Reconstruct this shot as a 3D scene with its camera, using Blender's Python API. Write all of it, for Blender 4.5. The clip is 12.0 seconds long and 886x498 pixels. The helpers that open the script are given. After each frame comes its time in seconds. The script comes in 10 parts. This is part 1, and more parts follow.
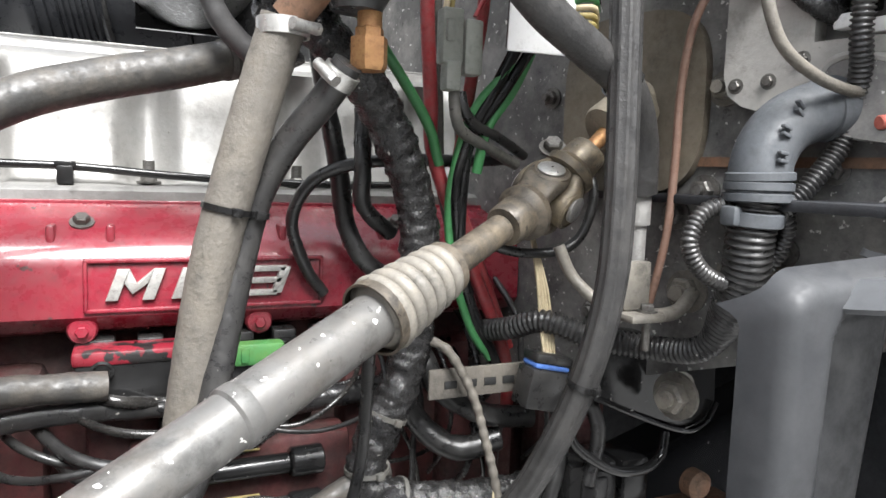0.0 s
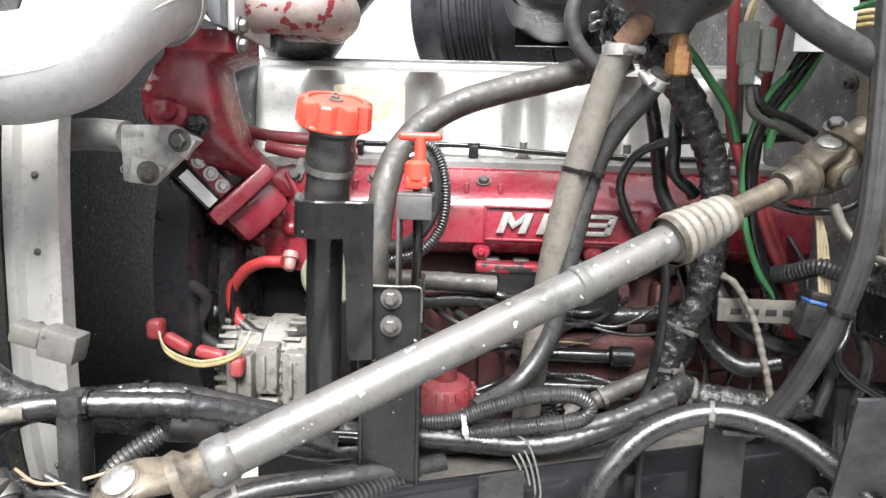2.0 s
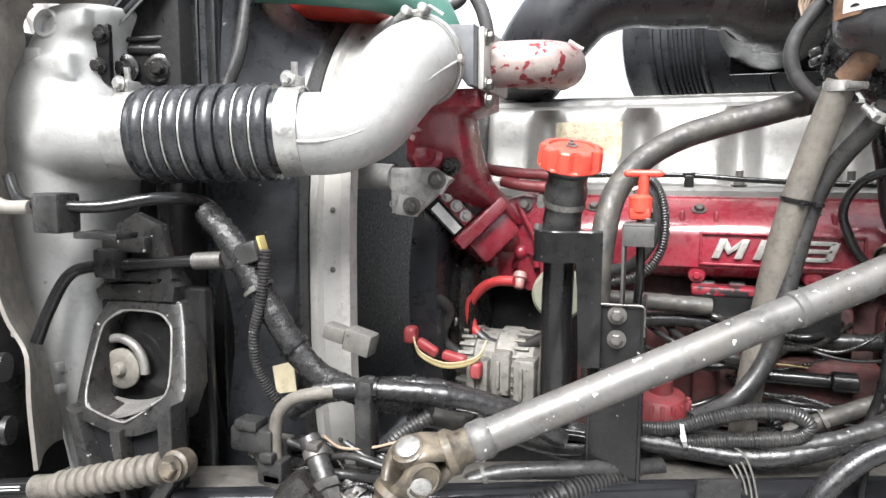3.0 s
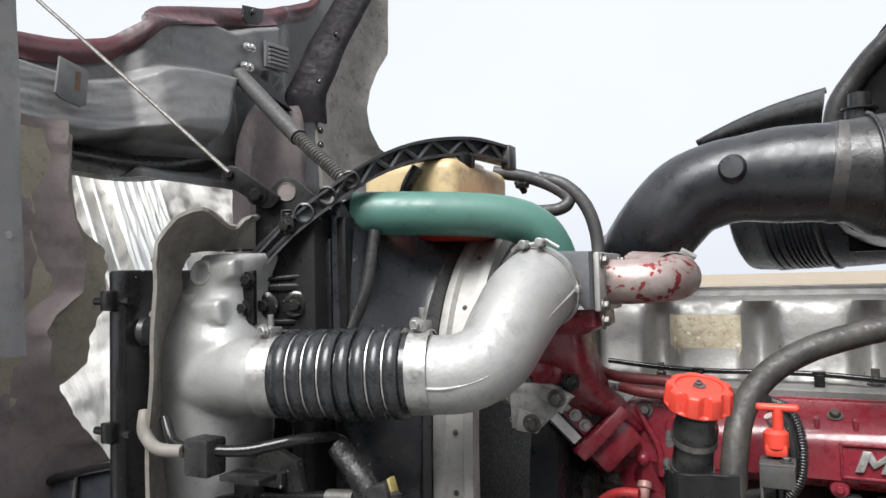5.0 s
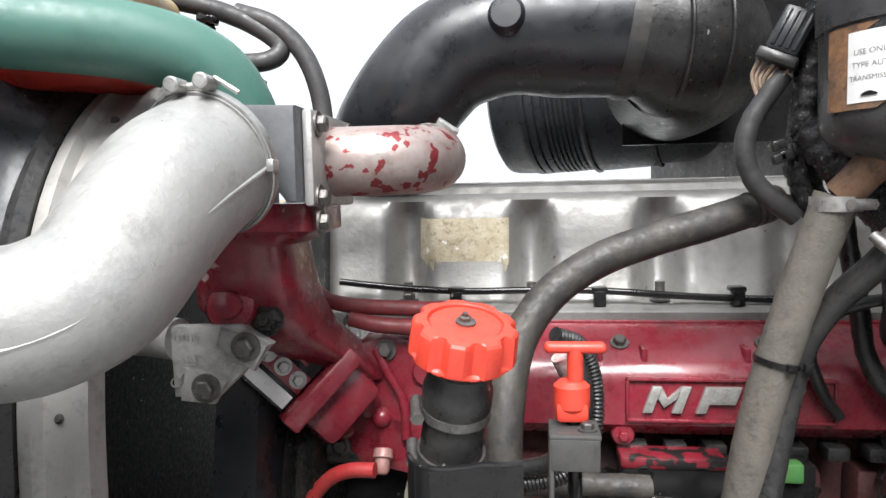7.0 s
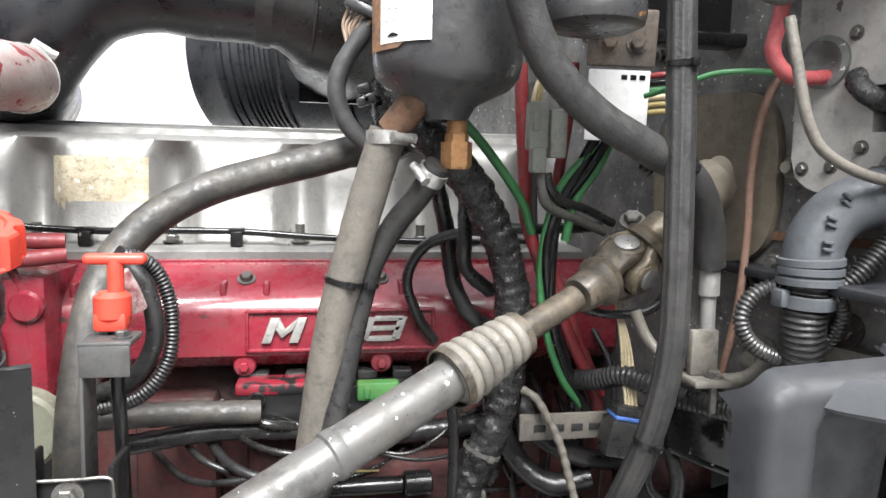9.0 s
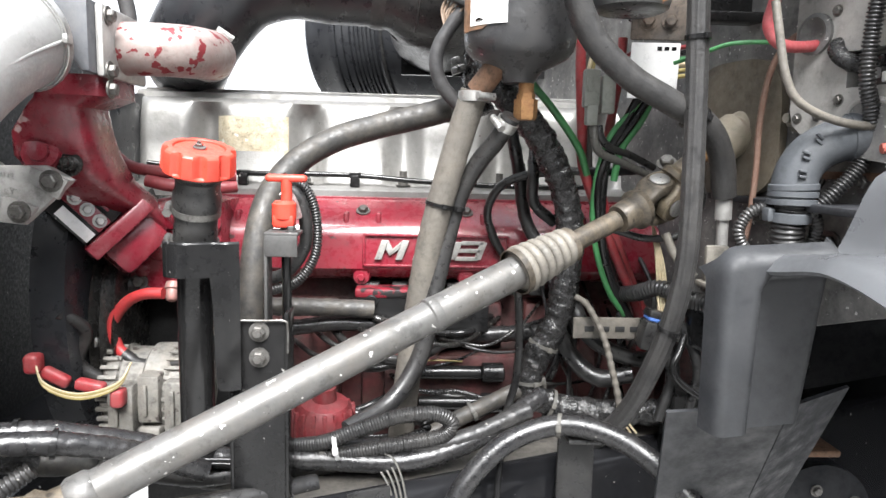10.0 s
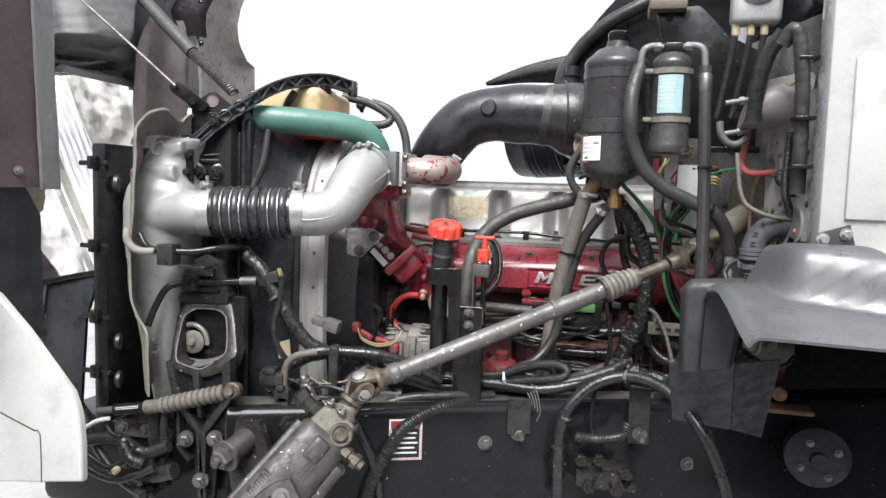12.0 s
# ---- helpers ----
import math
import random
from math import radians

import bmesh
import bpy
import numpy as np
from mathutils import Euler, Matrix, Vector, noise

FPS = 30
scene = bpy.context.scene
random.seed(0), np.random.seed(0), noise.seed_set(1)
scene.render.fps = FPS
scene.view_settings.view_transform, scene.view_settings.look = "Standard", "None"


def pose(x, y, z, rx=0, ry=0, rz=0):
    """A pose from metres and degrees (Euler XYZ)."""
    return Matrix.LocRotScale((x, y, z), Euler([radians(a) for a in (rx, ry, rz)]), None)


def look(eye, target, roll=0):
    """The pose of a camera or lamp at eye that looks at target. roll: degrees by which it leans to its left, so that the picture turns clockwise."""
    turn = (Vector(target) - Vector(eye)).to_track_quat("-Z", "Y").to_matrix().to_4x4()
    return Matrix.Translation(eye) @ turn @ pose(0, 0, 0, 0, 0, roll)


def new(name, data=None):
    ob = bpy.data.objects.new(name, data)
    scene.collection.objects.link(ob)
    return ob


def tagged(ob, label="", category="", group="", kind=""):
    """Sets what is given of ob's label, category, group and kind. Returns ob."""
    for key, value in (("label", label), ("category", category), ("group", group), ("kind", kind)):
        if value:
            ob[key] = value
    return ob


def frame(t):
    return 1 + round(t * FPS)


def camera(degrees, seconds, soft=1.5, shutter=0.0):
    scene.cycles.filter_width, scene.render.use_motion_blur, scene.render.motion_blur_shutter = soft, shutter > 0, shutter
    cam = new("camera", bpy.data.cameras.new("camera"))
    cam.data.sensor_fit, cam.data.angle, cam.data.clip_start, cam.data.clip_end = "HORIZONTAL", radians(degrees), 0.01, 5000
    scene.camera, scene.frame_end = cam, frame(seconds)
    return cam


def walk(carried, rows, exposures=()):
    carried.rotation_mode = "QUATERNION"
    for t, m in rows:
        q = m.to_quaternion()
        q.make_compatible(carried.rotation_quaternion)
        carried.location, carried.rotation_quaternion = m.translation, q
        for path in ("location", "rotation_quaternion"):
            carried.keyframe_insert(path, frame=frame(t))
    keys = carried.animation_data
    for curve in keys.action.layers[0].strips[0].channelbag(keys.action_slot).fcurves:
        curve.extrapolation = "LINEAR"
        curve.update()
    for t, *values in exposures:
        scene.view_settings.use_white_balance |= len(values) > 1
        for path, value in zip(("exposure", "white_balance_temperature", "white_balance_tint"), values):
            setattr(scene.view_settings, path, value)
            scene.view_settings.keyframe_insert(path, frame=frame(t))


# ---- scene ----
cam = camera(65.4, 12.0)
PATH = [
    (0, (-0.017, -0.863, 1.395), (0.801, 0.95, 1.181), 1.9),
    (0.5, (-0.018, -0.946, 1.372), (0.677, 0.908, 1.087), 3.0),
    (1, (-0.042, -1.019, 1.372), (0.442, 0.897, 1.062), 3.0),
    (1.5, (-0.059, -1.085, 1.374), (0.152, 0.881, 1.072), 2.4),
    (2, (-0.065, -1.162, 1.38), (-0.174, 0.816, 1.102), 1.6),
    (2.5, (-0.078, -1.235, 1.389), (-0.491, 0.706, 1.136), 0.8),
    (3, (-0.083, -1.298, 1.402), (-0.745, 0.575, 1.17), 0.2),
    (3.5, (-0.085, -1.354, 1.425), (-0.936, 0.444, 1.22), -0.6),
    (3.7, (-0.084, -1.375, 1.443), (-0.987, 0.4, 1.256), -1.0),
    (5.3, (-0.12, -1.293, 1.582), (-1.011, 0.493, 1.702), -1.9),
    (5.5, (-0.13, -1.256, 1.59), (-0.991, 0.546, 1.689), -2.0),
    (6, (-0.159, -1.141, 1.56), (-0.871, 0.728, 1.579), -2.1),
    (6.5, (-0.176, -1.019, 1.532), (-0.687, 0.913, 1.448), -1.9),
    (7, (-0.17, -0.939, 1.519), (-0.423, 1.039, 1.366), -1.2),
    (7.5, (-0.144, -0.895, 1.52), (-0.132, 1.098, 1.353), -0.7),
    (7.7, (-0.13, -0.883, 1.52), (-0.015, 1.107, 1.358), -0.5),
    (9.3, (0.047, -1.047, 1.445), (0.4, 0.909, 1.224), 1.2),
    (9.5, (0.05, -1.099, 1.433), (0.352, 0.864, 1.193), 1.4),
    (10, (0.007, -1.219, 1.425), (0.114, 0.761, 1.163), 1.4),
    (10.5, (-0.046, -1.381, 1.433), (-0.115, 0.603, 1.184), 1.3),
    (11, (-0.036, -1.588, 1.473), (-0.26, 0.388, 1.26), 1.3),
    (11.5, (0.044, -1.788, 1.487), (-0.321, 0.17, 1.307), 1.5),
    (12, (0.153, -2.004, 1.506), (-0.316, -0.067, 1.337), 1.7),
]
EXPOSURES = [(0.0, 1.87), (1.5, 2.0), (2.5, 1.95), (3.0, 1.75), (3.7, 1.3), (4.6, 0.74), (5.5, 0.57), (6.5, 0.83), (7.5, 1.18), (8.5, 1.62), (9.5, 1.78), (10.0, 1.85), (10.5, 1.92), (11.0, 1.58), (11.5, 1.2), (12.0, 0.95)]
walk(cam, [(t, look(eye, target, roll)) for t, eye, target, roll in PATH], EXPOSURES)

# ---- light ----
world = bpy.data.worlds.new("overcast_sky")
scene.world = world
world.use_nodes = True
wn, wl = world.node_tree.nodes, world.node_tree.links
wn.clear()
sky = wn.new("ShaderNodeTexSky")
sky.sky_type = "NISHITA"
sky.sun_disc = False
sky.sun_elevation, sky.sun_rotation = radians(52), radians(180)
sky.dust_density, sky.ozone_density = 6.0, 1.0
hsv = wn.new("ShaderNodeHueSaturation")
hsv.inputs["Saturation"].default_value = 0.10
wl.new(sky.outputs[0], hsv.inputs["Color"])
cover = wn.new("ShaderNodeMixRGB")
cover.inputs[0].default_value = 0.75
cloud = wn.new("ShaderNodeTexNoise")
cloud.inputs["Scale"].default_value, cloud.inputs["Detail"].default_value = 2.2, 5.0
cmix = wn.new("ShaderNodeMixRGB")
cmix.inputs[1].default_value, cmix.inputs[2].default_value = (7.7, 8.15, 9.05, 1), (8.9, 9.25, 9.85, 1)
wl.new(cloud.outputs["Fac"], cmix.inputs[0])
wl.new(cmix.outputs[0], cover.inputs[2])
wl.new(hsv.outputs[0], cover.inputs[1])
back = wn.new("ShaderNodeBackground")
back.inputs[1].default_value = 0.087
wl.new(cover.outputs[0], back.inputs[0])
wout = wn.new("ShaderNodeOutputWorld")
wl.new(back.outputs[0], wout.inputs[0])
sun = new("sun", bpy.data.lights.new("sun", "SUN"))
sun.data.energy, sun.data.angle, sun.data.color = 4.1, radians(35), (1.0, 1.0, 1.0)
sun.matrix_world = look((0, -6, 8), (0, 0, 0))


# ---- materials ----
def mat(name, col, rough=0.5, metal=0.0, col2=None, scale=8.0, amount=0.5, bump=0.15, fine=140.0, dust=0.0,
        dustcol=(0.32, 0.29, 0.25), fleck=0.0, fleckcol=(0.7, 0.7, 0.68), fleckscale=60.0, stretch=None, rough2=None, coat=0.0, spec=0.5):
    """Base colour with two scales of variation, dust on upward faces' blotches, chips and a fine relief."""
    m = bpy.data.materials.new(name)
    m.use_nodes = True
    n, l = m.node_tree.nodes, m.node_tree.links
    b = n["Principled BSDF"]
    tc = n.new("ShaderNodeTexCoord")
    src = tc.outputs["Object"]
    if stretch:
        mp = n.new("ShaderNodeMapping")
        mp.inputs["Scale"].default_value = stretch
        l.new(src, mp.inputs[0])
        src = mp.outputs[0]

    def noise_tex(sc, detail=4.0, rg=0.6):
        t = n.new("ShaderNodeTexNoise")
        t.inputs["Scale"].default_value, t.inputs["Detail"].default_value, t.inputs["Roughness"].default_value = sc, detail, rg
        l.new(src, t.inputs["Vector"])
        return t.outputs["Fac"]

    def ramp(f, a, c):
        r = n.new("ShaderNodeMapRange")
        r.inputs[1].default_value, r.inputs[2].default_value = a, c
        l.new(f, r.inputs[0])
        return r.outputs[0]

    def mix(f, a, c, k=1.0):
        x = n.new("ShaderNodeMixRGB")
        if k != 1.0:
            q = n.new("ShaderNodeMath")
            q.operation = "MULTIPLY"
            q.inputs[1].default_value = k
            l.new(f, q.inputs[0])
            f = q.outputs[0]
        l.new(f, x.inputs[0])
        for sock, v in ((x.inputs[1], a), (x.inputs[2], c)):
            if isinstance(v, tuple):
                sock.default_value = (*v[:3], 1)
            else:
                l.new(v, sock)
        return x.outputs[0]

    big, small = noise_tex(scale), noise_tex(scale * 7.3, 6.0, 0.7)
    c2 = col2 or tuple(v * 0.6 for v in col)
    c = mix(ramp(big, 0.35, 0.7), col, c2, amount)
    c = mix(ramp(small, 0.4, 0.75), c, c2, amount * 0.6)
    mid = noise_tex(scale * 3.1, 8.0, 0.78)
    c = mix(ramp(mid, 0.52, 0.64), c, tuple(v * 0.35 for v in c2), amount * 0.75)
    if dust:
        c = mix(ramp(noise_tex(scale * 2.1, 7.0, 0.75), 0.42, 0.7), c, dustcol, dust)
    if fleck:
        f = ramp(noise_tex(fleckscale, 3.0, 0.5), 0.74 - 0.12 * fleck, 0.76 - 0.12 * fleck)
        c = mix(f, c, fleckcol)
    l.new(c, b.inputs["Base Color"])
    b.inputs["Metallic"].default_value = metal
    b.inputs["Coat Weight"].default_value = coat
    b.inputs["Specular IOR Level"].default_value = spec
    rr = n.new("ShaderNodeMapRange")
    rr.inputs[3].default_value, rr.inputs[4].default_value = rough * 0.55, min(1.0, (rough2 or rough * 1.7))
    rr.inputs[1].default_value, rr.inputs[2].default_value = 0.3, 0.7
    l.new(small, rr.inputs[0])
    l.new(rr.outputs[0], b.inputs["Roughness"])
    if bump:
        bp = n.new("ShaderNodeBump")
        bp.inputs["Strength"].default_value, bp.inputs["Distance"].default_value = bump, 0.002
        l.new(noise_tex(fine, 3.0), bp.inputs["Height"])
        b2_ = n.new("ShaderNodeBump")
        b2_.inputs["Strength"].default_value, b2_.inputs["Distance"].default_value = min(1.0, bump * 0.7), 0.002
        l.new(mid, b2_.inputs["Height"])
        l.new(b2_.outputs[0], bp.inputs["Normal"])
        l.new(bp.outputs[0], b.inputs["Normal"])
    return m


M_red = mat("red_engine_enamel", (0.205, 0.013, 0.026), 0.26, col2=(0.125, 0.017, 0.024), scale=9, amount=0.65, bump=0.16, fine=60, dust=0.22, dustcol=(0.20, 0.10, 0.09), coat=0.25, fleck=0.15, fleckcol=(0.05, 0.03, 0.028), fleckscale=60)
M_redgrime = mat("grimy_red_block", (0.085, 0.014, 0.015), 0.65, col2=(0.018, 0.014, 0.013), scale=14, amount=0.8, dust=0.25, dustcol=(0.11, 0.085, 0.065))
M_alu = mat("cast_aluminium", (0.42, 0.413, 0.40), 0.45, 0.5, col2=(0.28, 0.272, 0.257), scale=6, amount=0.65, bump=0.35, fine=190, dust=0.14, fleck=0.15, fleckcol=(0.16, 0.14, 0.12), fleckscale=45)
M_aluclean = mat("painted_silver_pipe", (0.335, 0.335, 0.328), 0.46, 0.35, col2=(0.25, 0.243, 0.232), scale=7, amount=0.4, bump=0.25, fine=210, dust=0.12, dustcol=(0.33, 0.31, 0.28), fleck=0.2, fleckcol=(0.20, 0.17, 0.15), fleckscale=34)
M_cover = mat("rocker_cover_aluminium", (0.235, 0.232, 0.224), 0.46, 0.6, col2=(0.20, 0.195, 0.182), scale=5, amount=0.45, bump=0.2, fine=160, dust=0.16, dustcol=(0.23, 0.20, 0.155), fleck=0.12, fleckcol=(0.07, 0.06, 0.05), fleckscale=40)
M_steel = mat("zinc_steel", (0.50, 0.50, 0.49), 0.38, 0.85, col2=(0.30, 0.28, 0.25), scale=25, amount=0.6)
M_bolt = mat("dull_bolt_steel", (0.20, 0.195, 0.185), 0.45, 0.8, col2=(0.09, 0.08, 0.07), scale=40, amount=0.7)
M_black = mat("satin_black_paint", (0.0080, 0.0080, 0.0085), 0.17, col2=(0.013, 0.0128, 0.0125), scale=7, amount=0.6, bump=0.07, dust=0.06, dustcol=(0.10, 0.096, 0.09), fleck=0.02, fleckcol=(0.22, 0.21, 0.20), spec=0.35, fleckscale=120, fine=45)
M_rail = mat("rail_black_paint", (0.0075, 0.0078, 0.009), 0.14, col2=(0.012, 0.012, 0.013), scale=7, amount=0.6, bump=0.06, dust=0.05, dustcol=(0.09, 0.088, 0.085), fleck=0.03, fleckcol=(0.25, 0.24, 0.23), spec=0.20, fleckscale=120, fine=45)
M_blackdull = mat("dusty_black_plastic", (0.010, 0.010, 0.0105), 0.3, col2=(0.019, 0.0186, 0.018), scale=9, amount=0.6, dust=0.16, dustcol=(0.15, 0.145, 0.135), bump=0.12, fleck=0.0, fleckcol=(0.26, 0.25, 0.235), fleckscale=170)
M_pipeblk = mat("black_moulded_plastic", (0.011, 0.012, 0.0145), 0.30, col2=(0.02, 0.021, 0.0235), scale=5, amount=0.5, bump=0.06, dust=0.10, dustcol=(0.14, 0.137, 0.134))
M_rubber = mat("black_rubber", (0.014, 0.014, 0.0148), 0.32, col2=(0.027, 0.0258, 0.0245), scale=18, amount=0.6, dust=0.13, dustcol=(0.16, 0.15, 0.137), bump=0.25, fine=120, fleck=0.15, fleckcol=(0.28, 0.27, 0.25), fleckscale=130)
M_hosegrey = mat("dusty_grey_hose", (0.115, 0.104, 0.089), 0.7, col2=(0.072, 0.065, 0.056), scale=14, amount=0.75, dust=0.3, dustcol=(0.19, 0.165, 0.128), bump=0.4, fine=260)
M_bellow = mat("glossy_black_silicone", (0.015, 0.016, 0.018), 0.24, col2=(0.026, 0.027, 0.029), scale=10, amount=0.4, dust=0.10, dustcol=(0.12, 0.112, 0.105), bump=0.08)
M_green = mat("green_silicone", (0.062, 0.158, 0.126), 0.42, col2=(0.050, 0.130, 0.104), scale=5, amount=0.4, bump=0.05, dust=0.10, dustcol=(0.14, 0.19, 0.165))
M_orange = mat("orange_plastic", (0.66, 0.058, 0.034), 0.38, col2=(0.50, 0.042, 0.026), scale=14, amount=0.4, bump=0.1)
M_shaft = mat("worn_grey_shaft", (0.135, 0.133, 0.130), 0.40, 0.35, col2=(0.072, 0.069, 0.064), scale=9, amount=0.75, bump=0.10, fleck=0.62, fleckcol=(0.62, 0.61, 0.58), fleckscale=95, dust=0.35, dustcol=(0.15, 0.125, 0.10))
M_joint = mat("dirty_steel_joint", (0.098, 0.084, 0.067), 0.45, 0.25, col2=(0.024, 0.020, 0.016), scale=22, amount=0.95, dust=0.4, dustcol=(0.27, 0.215, 0.145), fleck=0.5, fleckcol=(0.03, 0.024, 0.018), fleckscale=70)
M_boot = mat("dusty_grey_boot", (0.150, 0.139, 0.120), 0.55, col2=(0.070, 0.064, 0.056), scale=20, amount=0.7, dust=0.4, dustcol=(0.27, 0.24, 0.19), fleck=0.4, fleckcol=(0.06, 0.053, 0.045), fleckscale=80)
M_brass = mat("aged_brass", (0.36, 0.20, 0.085), 0.5, 0.6, col2=(0.20, 0.095, 0.045), scale=40, amount=0.7)
M_rust = mat("rusty_steel", (0.20, 0.10, 0.055), 0.75, 0.3, col2=(0.10, 0.07, 0.05), scale=30, amount=0.8)
M_can = mat("canister_enamel", (0.027, 0.0285, 0.0315), 0.30, col2=(0.040, 0.038, 0.036), scale=8, amount=0.6, dust=0.16, dustcol=(0.125, 0.115, 0.105), fleck=0.08, fleckcol=(0.26, 0.12, 0.045), fleckscale=22)
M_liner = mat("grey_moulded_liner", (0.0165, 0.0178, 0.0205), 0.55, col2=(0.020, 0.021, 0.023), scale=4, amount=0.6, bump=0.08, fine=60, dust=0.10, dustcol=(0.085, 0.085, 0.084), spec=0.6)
M_white = mat("white_cab_paint", (0.43, 0.44, 0.42), 0.25, col2=(0.40, 0.405, 0.385), scale=3, amount=0.4, bump=0.05, coat=0.3, dust=0.12, dustcol=(0.5, 0.47, 0.42))
M_label = mat("paper_label", (0.70, 0.70, 0.69), 0.6, col2=(0.60, 0.59, 0.57), scale=30, amount=0.3, bump=0.05)
M_hood = mat("dusty_composite_underside", (0.180, 0.146, 0.145), 0.7, col2=(0.112, 0.092, 0.090), scale=3.2, amount=0.7, bump=0.5, fine=90, dust=0.3, dustcol=(0.28, 0.225, 0.205))
M_hoodblk = mat("dark_hood_liner", (0.125, 0.127, 0.130), 0.46, col2=(0.175, 0.172, 0.168), scale=4, amount=0.7, bump=0.5, fine=70, dust=0.25, dustcol=(0.22, 0.20, 0.18))
M_foil = mat("crinkled_foil", (0.80, 0.78, 0.74), 0.42, 0.15, col2=(0.62, 0.60, 0.55), scale=26, amount=0.5, bump=0.9, fine=90, stretch=(1.0, 2.6, 0.35), dust=0.0)
M_tankyel = mat("yellowed_plastic", (0.50, 0.40, 0.23), 0.4, col2=(0.46, 0.33, 0.17), scale=6, amount=0.7, bump=0.05)
M_redcable = mat("red_cable", (0.30, 0.026, 0.032), 0.45, col2=(0.22, 0.02, 0.024), scale=30, amount=0.5, dust=0.5, dustcol=(0.20, 0.13, 0.12))
M_greencable = mat("green_wire", (0.045, 0.20, 0.065), 0.45, col2=(0.03, 0.12, 0.045), scale=30, amount=0.5, dust=0.2, dustcol=(0.12, 0.2, 0.12))
M_yellow = mat("yellow_wire", (0.34, 0.27, 0.10), 0.5, scale=30)
M_cream = mat("cream_wire", (0.55, 0.46, 0.30), 0.5, scale=30)
M_copper = mat("brown_tube", (0.19, 0.105, 0.075), 0.5, col2=(0.12, 0.07, 0.052), scale=30, dust=0.3, dustcol=(0.26, 0.19, 0.15))
M_greyplug = mat("grey_connector", (0.075, 0.073, 0.066), 0.55, col2=(0.05, 0.05, 0.048), scale=25, dust=0.3, dustcol=(0.19, 0.168, 0.135), fleck=0.5, fleckcol=(0.02,0.018,0.016), fleckscale=90)
M_dark = mat("oily_dark_steel", (0.010, 0.0098, 0.0096), 0.22, 0.1, col2=(0.018, 0.0165, 0.015), scale=11, amount=0.7, bump=0.25, dust=0.14, dustcol=(0.09, 0.082, 0.073), fleck=0.35, fleckcol=(0.28, 0.27, 0.25), spec=0.6, fleckscale=110, fine=60)
M_fire = mat("firewall_black", (0.056, 0.056, 0.057), 0.38, col2=(0.115, 0.112, 0.107), scale=7, amount=0.7, bump=0.3, dust=0.60, dustcol=(0.32, 0.31, 0.292), fleck=0.55, fleckcol=(0.50, 0.49, 0.47), fleckscale=150, spec=0.5)
M_ground = mat("pale_gravel", (0.30, 0.297, 0.29), 0.95, col2=(0.24, 0.237, 0.231), scale=0.6, amount=0.6, bump=0.8, fine=25)
M_field = mat("dry_field", (0.29, 0.235, 0.165), 0.95, col2=(0.24, 0.20, 0.15), scale=0.02, amount=0.6, bump=0)
M_core = mat("matt_radiator_fins", (0.009, 0.009, 0.009), 0.8, col2=(0.013, 0.013, 0.013), scale=20, amount=0.5, bump=0.2, spec=0.2, fleck=0.2, fleckcol=(0.12, 0.115, 0.11), fleckscale=90)
M_tape = mat("crinkled_black_tape", (0.010, 0.010, 0.0105), 0.24, col2=(0.016, 0.0155, 0.015), scale=30, amount=0.6, bump=1.0, fine=75, dust=0.10, dustcol=(0.11, 0.10, 0.093), fleck=0.25, fleckcol=(0.26, 0.25, 0.235), fleckscale=140)
M_tan = mat("tan_wire", (0.30, 0.22, 0.16), 0.55, col2=(0.20, 0.14, 0.10), scale=40, amount=0.6)
M_clear = mat("mottled_cream_plastic", (0.20, 0.20, 0.15), 0.5, scale=20)


# ---- builders ----
def thing(name, at, label, category, group="", kind=""):
    ob = new(name)
    ob.location = at
    return tagged(ob, label, category, group, kind)


def pieces(bm):
    """The separate shells of a bmesh, each as a bmesh of its own."""
    seen, out = set(), []
    bm.verts.ensure_lookup_table()
    for v in bm.verts:
        if v in seen:
            continue
        todo, shell = [v], []
        seen.add(v)
        while todo:
            a = todo.pop()
            shell.append(a)
            for e in a.link_edges:
                o = e.other_vert(a)
                if o not in seen:
                    seen.add(o)
                    todo.append(o)
        nb = bmesh.new()
        tw = {a: nb.verts.new(a.co) for a in shell}
        for f in {f for a in shell for f in a.link_faces}:
            nb.faces.new([tw[a] for a in f.verts])
        out.append(nb)
    bm.free()
    return out


def part_each(name, bm, material, parent, label="", sharp=38):
    return [part(name, q, material, parent, label, sharp) for q in pieces(bm)][0]


def part(name, bm, material, parent=None, label="", sharp=38):
    """Links a bmesh, built in world metres, as one mesh object under a thing or a part."""
    me = bpy.data.meshes.new(name)
    bm.normal_update()
    bm.to_mesh(me)
    bm.free()
    me.shade_smooth()
    me.set_sharp_from_angle(angle=radians(sharp))
    for x in material if isinstance(material, (list, tuple)) else (material,):
        me.materials.append(x)
    ob = new(name, me)
    if parent:
        ob.parent = parent
        ob.matrix_parent_inverse = Matrix.Translation(-parent.location)
    return tagged(ob, label)


def own(name, bm, material, label, category, group="", kind="", sharp=38):
    return tagged(part(name, bm, material, None, "", sharp), label, category, group, kind)


def B():
    return bmesh.new()


def ease(t):
    t = min(1.0, max(0.0, t))
    return t * t * (3 - 2 * t)


def frame_on(d):
    d = Vector(d).normalized()
    u = d.cross(Vector((0, 0, 1)))
    u = u.normalized() if u.length > 1e-4 else Vector((1, 0, 0))
    return d, u, u.cross(d)


